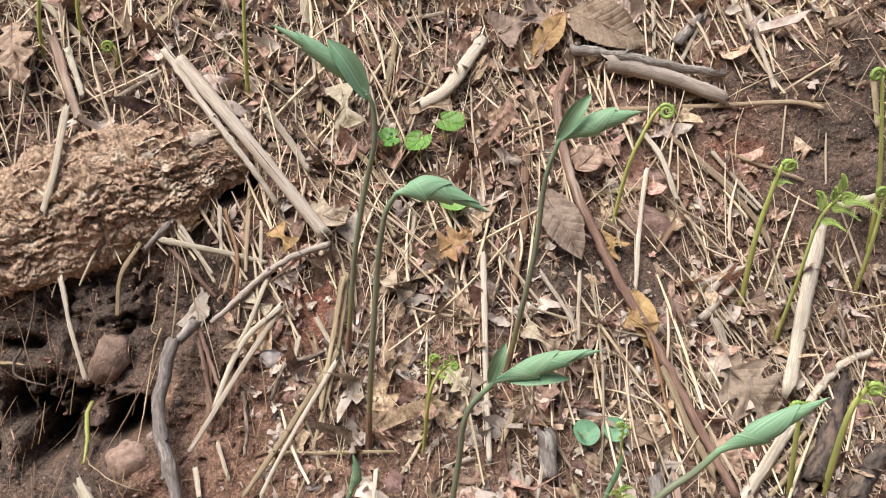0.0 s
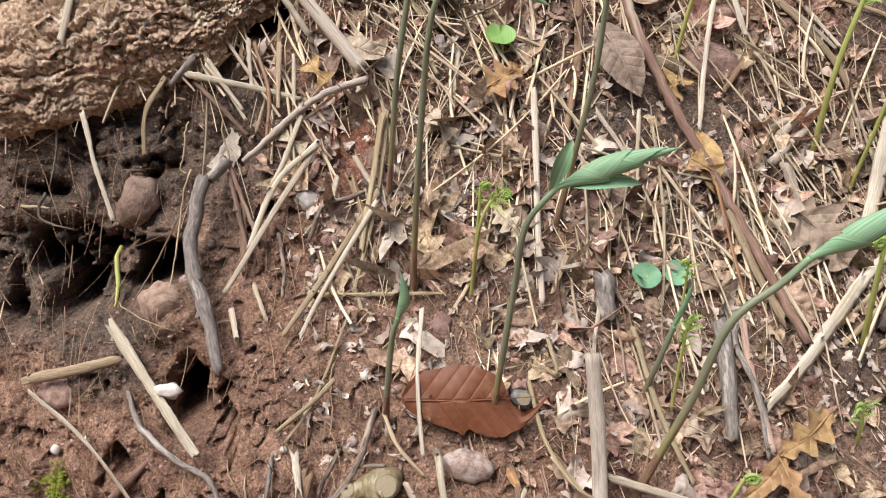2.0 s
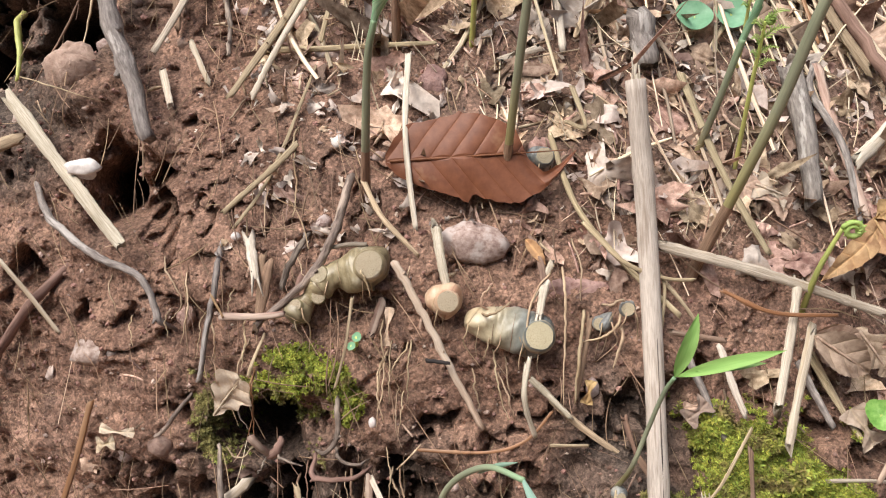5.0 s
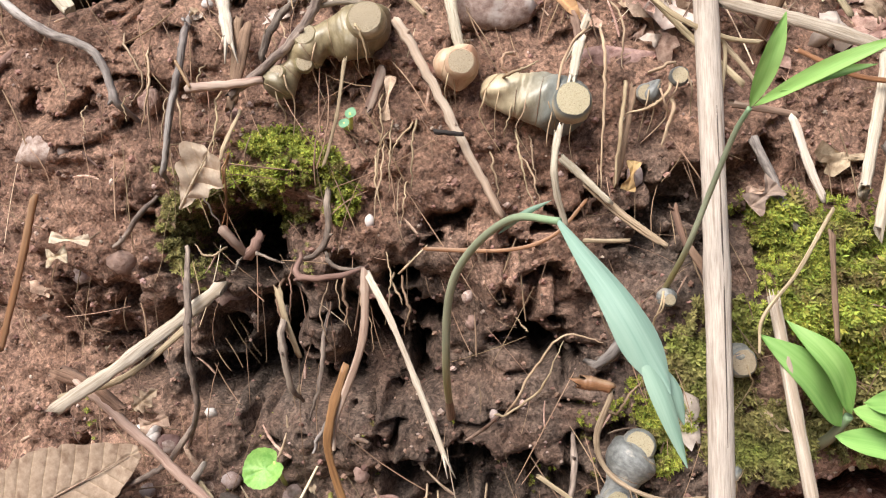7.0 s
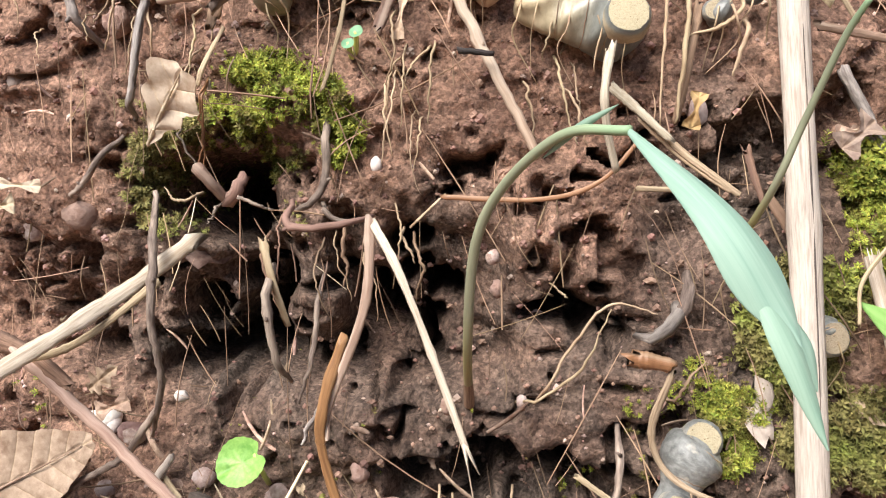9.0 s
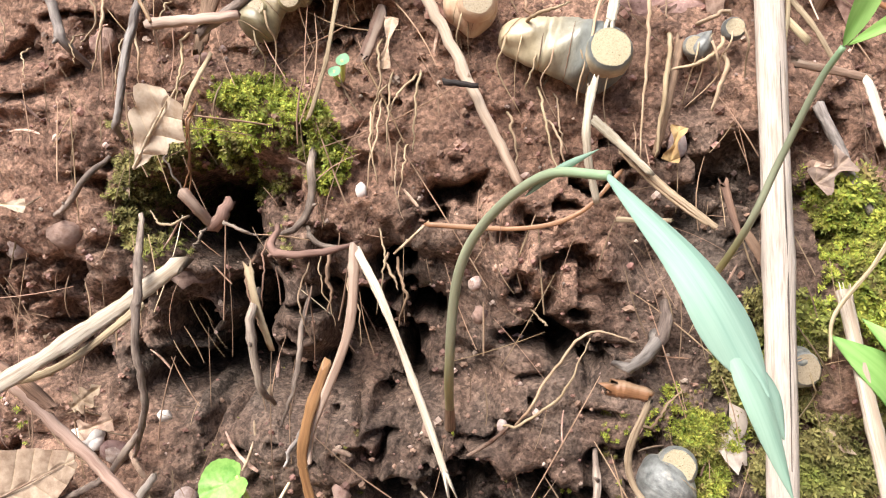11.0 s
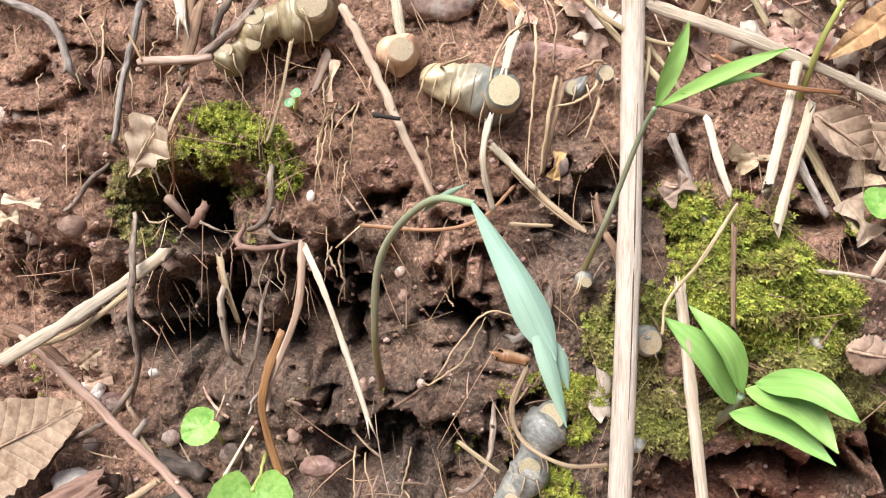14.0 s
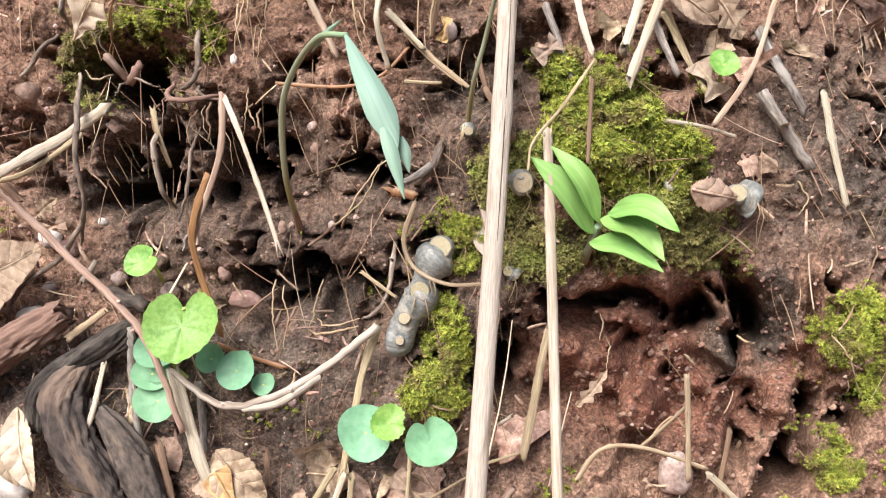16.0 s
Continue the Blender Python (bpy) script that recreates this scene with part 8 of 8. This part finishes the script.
straw([(.0277, .1523, .008), (.0045, .1158, .01), (-.0176, .1003, .008)], w=.0102, mat=stem_bleached, lift=0)
straw([(.2357, .1896, .008), (.2406, .1505, .008), (.2479, .1185, .008)], w=.0054, mat=straw_white, lift=0)
straw([(.1376, .0925, .01), (.1552, .0647, .012), (.165, .0343, .008)], w=.0043, mat=stem_bleached, lift=0)
straw([(.1441, .0563, .012), (.1341, .0159, .012), (.1288, -.0261, .008)], w=.0037, mat=stem_bleached, lift=0)
straw([(.0262, -.0015, .014), (.0257, -.0425, .014), (.0269, -.086, .01), (.0272, -.1239, .006)], w=.004, mat=stem_bleached, lift=0)
straw([(.2682, .0165, .012), (.2494, -.0388, .012), (.2304, -.0939, .01)], w=.0116, mat=stem_bleached, lift=0)
straw([(.2868, .0309, .012), (.3213, .0393, .012)], w=.0068, mat=stem_bleached, lift=0)
straw([(-.1777, .0057, .01), (-.1443, -.0014, .01), (-.1129, -.0086, .008)], w=.0046, mat=straw_white, lift=0)
straw([(-.1664, .0147, .01), (-.1432, -.0209, .008)], w=.003, mat=straw_white, lift=0)
straw([(-.121, .0948, .008), (-.0903, .0533, .008)], w=.0055, mat=straw_white, lift=0)
straw([(-.1, -.0349, .01), (-.1214, -.0683, .01), (-.1478, -.1181, .008)], w=.0037, mat=straw_white, lift=0)
straw([(-.0638, -.0621, .01), (-.0881, -.0998, .01), (-.1127, -.1397, .008)], w=.0039, mat=straw_pale, lift=0)
straw([(-.0649, -.0683, .012), (-.0927, -.1172, .01), (-.103, -.1396, .008)], w=.0032, mat=stem_bleached, lift=0)
straw([(-.0612, -.0141, .008), (-.0671, -.0689, .008), (-.0756, -.1153, .006)], w=.0029, mat=straw_pale, lift=0)
straw([(-.2579, .1416, .01), (-.2447, .1101, .012), (-.235, .0825, .008)], w=.0064, mat=stem_pink, lift=0)
straw([(-.2455, .1298, .012), (-.2345, .0995, .01)], w=.0051, mat=stem_bleached, lift=0)
straw([(-.2377, .0896, .02), (-.237, .0489, .024), (-.2435, .0209, .022)], w=.0054, mat=straw_white, lift=0)
twig([(.0951, .1485, .012), (.1284, .144, .014), (.1702, .1354, .014), (.2095, .1313, .01)], w=.0079, mat=twig_grey, lift=0, rough=0.1)
straw([(.0637, -.0145, .01), (.0827, -.0436, .01), (.0852, -.0647, .008)], w=.0034, mat=straw_white, lift=0)
straw([(.1348, -.0549, .012), (.1401, -.0892, .012), (.1435, -.1238, .01)], w=.0023, mat=straw_rust, lift=0)
dry_leaf([(-.0051, -.0033, .012), (.0191, .0116, .012)], w=.0131, mat=leaf_orange, lift=0, style="oak")
dry_leaf([(-.0725, .1147, .012), (-.0634, .0835, .012)], w=.0121, mat=leaf_pale, lift=0, style="scrap")
dry_leaf([(.0683, .0411, .012), (.0926, -.0072, .012)], w=.0134, mat=leaf_grey, lift=0, style="lance")
dry_leaf([(.1843, -.0739, .012), (.2144, -.1094, .012)], w=.0252, mat=leaf_grey, lift=0, style="oak")
dry_leaf([(-.2802, .1471, .012), (-.2681, .1049, .012)], w=.0155, mat=leaf_tan, lift=0, style="oak")
dry_leaf([(.093, .1813, .012), (.1513, .1534, .012)], w=.0205, mat=leaf_tan, lift=0, style="beech")
dry_leaf([(.0671, .1421, .012), (.093, .1813, .012)], w=.0094, mat=leaf_orange, lift=0, style="lance")
dry_leaf([(.0403, .1601, .012), (.0756, .1808, .012)], w=.0186, mat=leaf_grey, lift=0, style="scrap")
dry_leaf([(.0524, -.0499, .012), (.0717, -.0638, .012)], w=.006, mat=leaf_pale, lift=0, style="scrap")
dry_leaf([(-.0826, .028, .012), (-.0624, .0225, .012)], w=.0061, mat=leaf_pale, lift=0, style="scrap")
dry_leaf([(.0021, -.0724, .012), (.0157, -.0886, .012)], w=.0079, mat=leaf_pale, lift=0, style="oak")
dry_leaf([(.1204, -.044, .012), (.1387, -.055, .012)], w=.0087, mat=leaf_orange, lift=0, style="scrap")
dry_leaf([(-.0357, -.0176, .012), (-.0229, -.0318, .012)], w=.0066, mat=leaf_pale, lift=0, style="scrap")
dry_leaf([(.0931, .0556, .012), (.1106, .0725, .012)], w=.011, mat=leaf_tan, lift=0, style="beech")
dry_leaf([(.1195, -.3106, .008), (.1392, -.3147, .011)], w=.0071, mat=leaf_tan, style="beech", lift=0, arch=0.2, cup=-0.3, teeth=0.15)
straw([(-.1654, -.2562, .02), (-.1741, -.2792, .02), (-.1901, -.3104, .02)], w=.0027, mat=straw_rust, lift=0)
root([(-.1153, -.1949), (-.1142, -.2109, .004), (-.1179, -.2293, .006), (-.1219, -.2463, .004), (-.127, -.2537)], w=.0027, mat=twig_grey, lift=0.004)
twig([(-.0549, -.1986, .006), (-.0626, -.1981, .008), (-.0725, -.1998, .008)], w=.002, mat=root_dark, lift=0)
straw([(-.096, -.202), (-.0976, -.2208), (-.0989, -.23)], w=.0033, mat=straw_brown, lift=0.006)
straw([(-.0951, -.2308), (-.0994, -.2407), (-.1013, -.2457)], w=.0014, mat=straw_pale, lift=0.006)
straw([(-.0497, -.2206), (-.0542, -.2322)], w=.0034, mat=twig_red, lift=0.004)
dry_leaf([(-.0465, -.2216, .006), (-.0486, -.2352, .008)], w=.002, mat=leaf_tan, lift=0)
twig([(-.033, -.239, .014), (-.0245, -.2401, .014)], w=.0017, mat=wood_black, lift=0)
rootlet([(-.0564, -.2054, .014), (-.0547, -.2101, .014), (-.0534, -.2185, .008)], w=.0012)
straw([(-.0281, -.1916, .01), (-.0266, -.2032, .01), (-.0246, -.2143, .008)], w=.0042, mat=straw_white, lift=0, split=True)
dry_leaf([(.0057, -.1984, .008), (.0121, -.2071, .012)], w=.0023, mat=leaf_orange, lift=0, style="lance", cup=0.8)
straw([(.0139, -.2071, .013), (.0106, -.2143, .012)], w=.0028, mat=straw_white, lift=0, split=True)
rootlet([(.0157, -.2085, .01), (.0087, -.2159, .012), (.0037, -.23, .012), (.0013, -.2443, .006)], w=.0012)
rootlet([(.0189, -.2092, .01), (.0171, -.2268, .012), (.0156, -.2583, .006)], w=.0014)
rootlet([(-.0083, -.2157, .006), (-.0117, -.2174, .008), (-.0121, -.2214, .008), (-.0076, -.2237, .006)], w=.0014)
rootlet([(-.012, -.2239, .012), (-.0074, -.2232, .014), (.0001, -.2198, .01)], w=.0014)
rootlet([(.0335, -.2235, .008), (.0386, -.221, .008), (.0425, -.2217, .006)], w=.0016)
rootlet([(.04, -.2266, .008), (.0337, -.233, .006), (.026, -.2355, .004)], w=.0016)
rootlet([(.0406, -.2314, .008), (.0372, -.2458, .004)], w=.0019)
rootlet([(.0266, -.2259, .006), (.0233, -.2425, .008), (.0216, -.2586, .004)], w=.0019)
rootlet([(-.1284, -.2074, .004), (-.1269, -.221, .006), (-.1299, -.2345, .003)], w=.0012)
rootlet([(-.118, -.2159, .004), (-.1154, -.2285, .006), (-.1165, -.2411, .003)], w=.0011)
rootlet([(-.1035, -.2242, .004), (-.1032, -.2341, .006), (-.1063, -.2441, .003)], w=.0011)
rootlet([(-.0491, -.2264, .004), (-.0498, -.2364, .006), (-.0523, -.2467, .003)], w=.001)
rootlet([(-.0392, -.2352, .004), (-.0391, -.2455, .006), (-.0407, -.2563, .003)], w=.001)
rootlet([(-.0163, -.2462, .004), (-.0149, -.2531, .006), (-.0145, -.2607, .003)], w=.001)
rootlet([(-.0066, -.2477, .004), (-.0037, -.2554, .006), (-.0015, -.2637, .003)], w=.001)
rootlet([(.024, -.2001, .004), (.0249, -.2113, .006), (.0258, -.2218, .003)], w=.0011)
straw([(-.1192, -.4231, .012), (-.1119, -.4039, .014), (-.1092, -.3869, .012)], w=.0027, mat=straw_white, lift=0)
straw([(-.1192, -.4231, .012), (-.1145, -.4416, .01)], w=.0039, mat=straw_brown, lift=0)
straw([(-.1271, -.3803, .01), (-.1084, -.3663, .012)], w=.0032, mat=straw_pale, lift=0)
straw([(-.0675, -.4243), (-.0528, -.4417)], w=.0023, mat=straw_white, lift=0.012)
dry_leaf([(-.1496, -.4096, .01), (-.1376, -.4394, .014)], w=.0069, mat=leaf_pale, lift=0, style="lance", cup=0.4)
dry_leaf([(-.0615, -.4179, .012), (-.0401, -.4331, .014)], w=.0105, mat=leaf_tan, lift=0, style="beech", cup=0.3)
dry_leaf([(-.1002, -.4143, .008), (-.0969, -.3984, .008)], w=.0042, mat=leaf_tan, lift=0)
straw([(.1485, -.2534, .01), (.1587, -.2701, .01), (.1692, -.283, .006)], w=.0043, mat=twig_grey, lift=0)
straw([(.1274, -.2868, .01), (.1428, -.2651, .014), (.1547, -.2404, .012)], w=.0023, mat=stem_pink, lift=0)
straw([(.081, -.4231, .012), (.0901, -.4099, .014), (.1067, -.409, .014), (.1332, -.4204, .01)], w=.0022, mat=straw_pale, lift=0)
straw([(.0599, -.4144, .012), (.0683, -.3653, .012)], w=.0039, mat=straw_pale, lift=0)
straw([(.1229, -.3826, .012), (.1254, -.4236, .012)], w=.0023, mat=straw_pale, lift=0)
dry_leaf([(.0805, -.3954, .01), (.0917, -.3803, .012)], w=.0033, mat=leaf_tan, lift=0, style="oak")
# more of the upper litter
straw([(-.2038, .1459), (-.1857, .1753)], w=.0039)
straw([(-.2191, .0988), (-.1911, .1211)], w=.0026, mat=straw_white)
straw([(-.154, .1452), (-.1468, .1219)], w=.0032, mat=straw_white)
straw([(-.1024, .1858), (-.0991, .1589)], w=.0067, mat=straw_white)
straw([(-.0912, .1604), (-.0855, .0942)], w=.005)
straw([(-.0832, .1872), (-.0443, .1254)], w=.0059, mat=straw_brown)
straw([(-.0342, .1603), (-.0412, .1047)], w=.0059)
straw([(-.0638, .078), (-.0418, .0453)], w=.0039)
straw([(-.149, .0385), (-.1494, .0155)], w=.0034)
straw([(-.1818, .008), (-.1623, .0007)], w=.0033)
straw([(-.0319, .1706), (0, .1786)], w=.0043, mat=straw_white)
straw([(-.0178, .1913), (-.0152, .1144)], w=.003)
straw([(.0274, .0771), (.0695, .0896)], w=.0028)
straw([(.1965, .0711), (.2298, .0287)], w=.0033, mat=straw_white)
straw([(.2051, .0711), (.2641, .0499)], w=.0029)
straw([(.181, .1426), (.2075, .1875)], w=.0035, mat=straw_white)
straw([(.1754, .0365), (.149, -.0004)], w=.0053, mat=straw_brown)
straw([(.0894, .0469), (.1258, .0486)], w=.0032, mat=straw_brown)
straw([(.1052, .0384), (.142, .0433)], w=.004)
straw([(.3251, .1284), (.3238, .0925)], w=.006)
straw([(-.0818, -.0541), (-.0733, -.0779)], w=.005, mat=straw_brown)
straw([(-.1327, -.1146), (-.1229, -.1328)], w=.003, mat=straw_white)
straw([(0, -.1277), (.0181, -.1225)], w=.0033, mat=straw_white)
straw([(.1645, -.081), (.1892, -.0914)], w=.0052, mat=straw_white)
twig([(.1832, -.0473), (.1912, -.0723)], w=.0054, mat=stalk_grey)
twig([(.1749, -.0471), (.2003, -.0269)], w=.0062, mat=stalk_grey)
twig([(.1746, -.0251), (.2137, -.012)], w=.0055, mat=stalk_grey)
straw([(.2587, -.119), (.2015, -.1517)], w=.0046)
straw([(.2463, -.118), (.199, -.1437)], w=.0038)
straw([(.2818, -.1278), (.2256, -.156)], w=.0035)
pebble((-.0633, -.0889), rx=.0048, rz=.0045)
pebble((-.026, -.0934), rx=.0062, rz=.0048)
pebble((-.175, -.1131), rx=.0034, rz=.0034, mat=stone_pink)
pebble((.1272, -.0796), rx=.0033, rz=.0033, mat=stone_white)
pebble((.1419, -.087), rx=.0029, rz=.0029, mat=stone_white)
dry_leaf([(-.1583, -.4183), (-.1472, -.441)], w=.0049, mat=leaf_tan, lift=0.01, style="lance")
dry_leaf([(-.0604, -.4237), (-.0433, -.4429)], w=.007, mat=leaf_orange, lift=0.016)
dry_leaf([(-.0294, -.433), (-.0199, -.4415)], w=.0046, mat=leaf_tan, lift=0.01)
dry_leaf([(.0098, -.4242), (.0238, -.435)], w=.005, mat=leaf_tan, lift=0.008)
straw([(-.0133, -.4208), (-.0257, -.4418)], w=.0028, lift=0.012)
straw([(-.0097, -.424), (-.0153, -.4412)], w=.0028, mat=straw_white, lift=0.012)
straw([(-.0067, -.4238), (-.0079, -.4409)], w=.0025, lift=0.012)
straw([(.0161, -.4098), (.0152, -.4399)], w=.002, lift=0.012)
straw([(-.142, -.4142), (-.1416, -.4313)], w=.0024, mat=straw_white, lift=0.01)
straw([(-.0861, -.419), (-.0799, -.4411)], w=.0038, mat=straw_brown, lift=0.008)
straw([(-.0425, -.4202), (-.0411, -.4337)], w=.0025, mat=straw_brown)
straw([(-.121, -.3552), (-.113, -.364)], w=.0019)
straw([(.0192, -.4352), (.0463, -.4184)], w=.0014, lift=0.01)
straw([(.044, -.4183), (.0587, -.4138)], w=.0014, lift=0.01)
twig([(.049, -.4379), (.0567, -.4264)], w=.0037, mat=twig_red, lift=0.012)
straw([(.0505, -.4057), (.0561, -.402)], w=.0018, mat=straw_white)
pebble((-.14, -.3451), rx=.003, rz=.0026, mat=stone_white)
pebble((-.1424, -.3803), rx=.0096, rz=.0055, mat=stone_white, sink=-0.2)
straw([(-.1245, -.3579), (-.117, -.3488)], w=.0029, mat=straw_brown)
straw([(-.1848, -.3534), (-.1424, -.3485)], w=.0022, mat=straw_brown, lift=0.008)
straw([(-.0038, -.3464), (.0095, -.3553)], w=.0016, lift=0.008)
straw([(.0569, -.2336), (.0784, -.238)], w=.0023, mat=twig_red, lift=0.008)
twig([(.0645, -.2447), (.0745, -.2716)], w=.003, mat=twig_grey)
twig([(.1063, -.248), (.115, -.2696)], w=.0031, mat=twig_grey)
straw([(.1127, -.2461), (.1222, -.2681)], w=.0021)
straw([(.1356, -.2085), (.1333, -.2325)], w=.0018, mat=straw_white)
pebble((-.1425, -.3433), rx=.0051, rz=.0034, mat=stone_white)
pebble((-.1328, -.3474), rx=.0036, rz=.0027, mat=stone_pink)
pebble((-.1421, -.3641), rx=.003, rz=.0028, mat=stone_pink)
pebble((-.1164, -.36), rx=.0029, rz=.0025, mat=stone_red)
pebble((-.0869, -.3615), rx=.0031, rz=.0029, mat=stone_pink)
twig([(-.1095, -.3623), (-.0928, -.3665)], w=.0071, mat=wood_dark, rough=0.2)
twig([(-.1229, -.3577), (-.117, -.3498)], w=.0029, mat=stalk_grey)
rootlet([(-.0804, -.2798, .01), (-.0783, -.2882, .014), (-.0804, -.302, .012)], w=.0008, mat=straw_brown)
rootlet([(-.0694, -.2862, .008), (-.0696, -.2948, .012), (-.0684, -.3058, .008)], w=.0008)
rootlet([(-.0661, -.2844, .008), (-.0639, -.2934, .01), (-.0614, -.3021, .008)], w=.0006)
rootlet([(-.0833, -.2842, .012), (-.0846, -.2934, .014), (-.0804, -.3036, .012)], w=.0014, mat=straw_brown)
rootlet([(-.0508, -.2776), (-.0486, -.2858, .006), (-.051, -.2989, .006)], w=.0008)
rootlet([(-.0458, -.2856), (-.0436, -.2914, .008), (-.0454, -.3018, .006)], w=.0013, mat=straw_brown)
rootlet([(-.0517, -.2437), (-.0523, -.2528, .005), (-.0512, -.2655, .004)], w=.001)
rootlet([(-.0496, -.2404), (-.0502, -.2542, .006), (-.0528, -.2672, .004)], w=.0008)
rootlet([(-.0443, -.2516), (-.0456, -.2607, .004), (-.0432, -.2735, .003)], w=.0006)
rootlet([(-.0082, -.2385), (-.0073, -.249, .006), (-.0047, -.2631, .004)], w=.001)
rootlet([(-.1193, -.2396), (-.1163, -.2476, .005), (-.1187, -.2593, .005)], w=.001, mat=straw_brown)
rootlet([(-.0994, -.2437, .005), (-.0999, -.2581, .008), (-.1001, -.2697, .008)], w=.0009, mat=straw_rust)
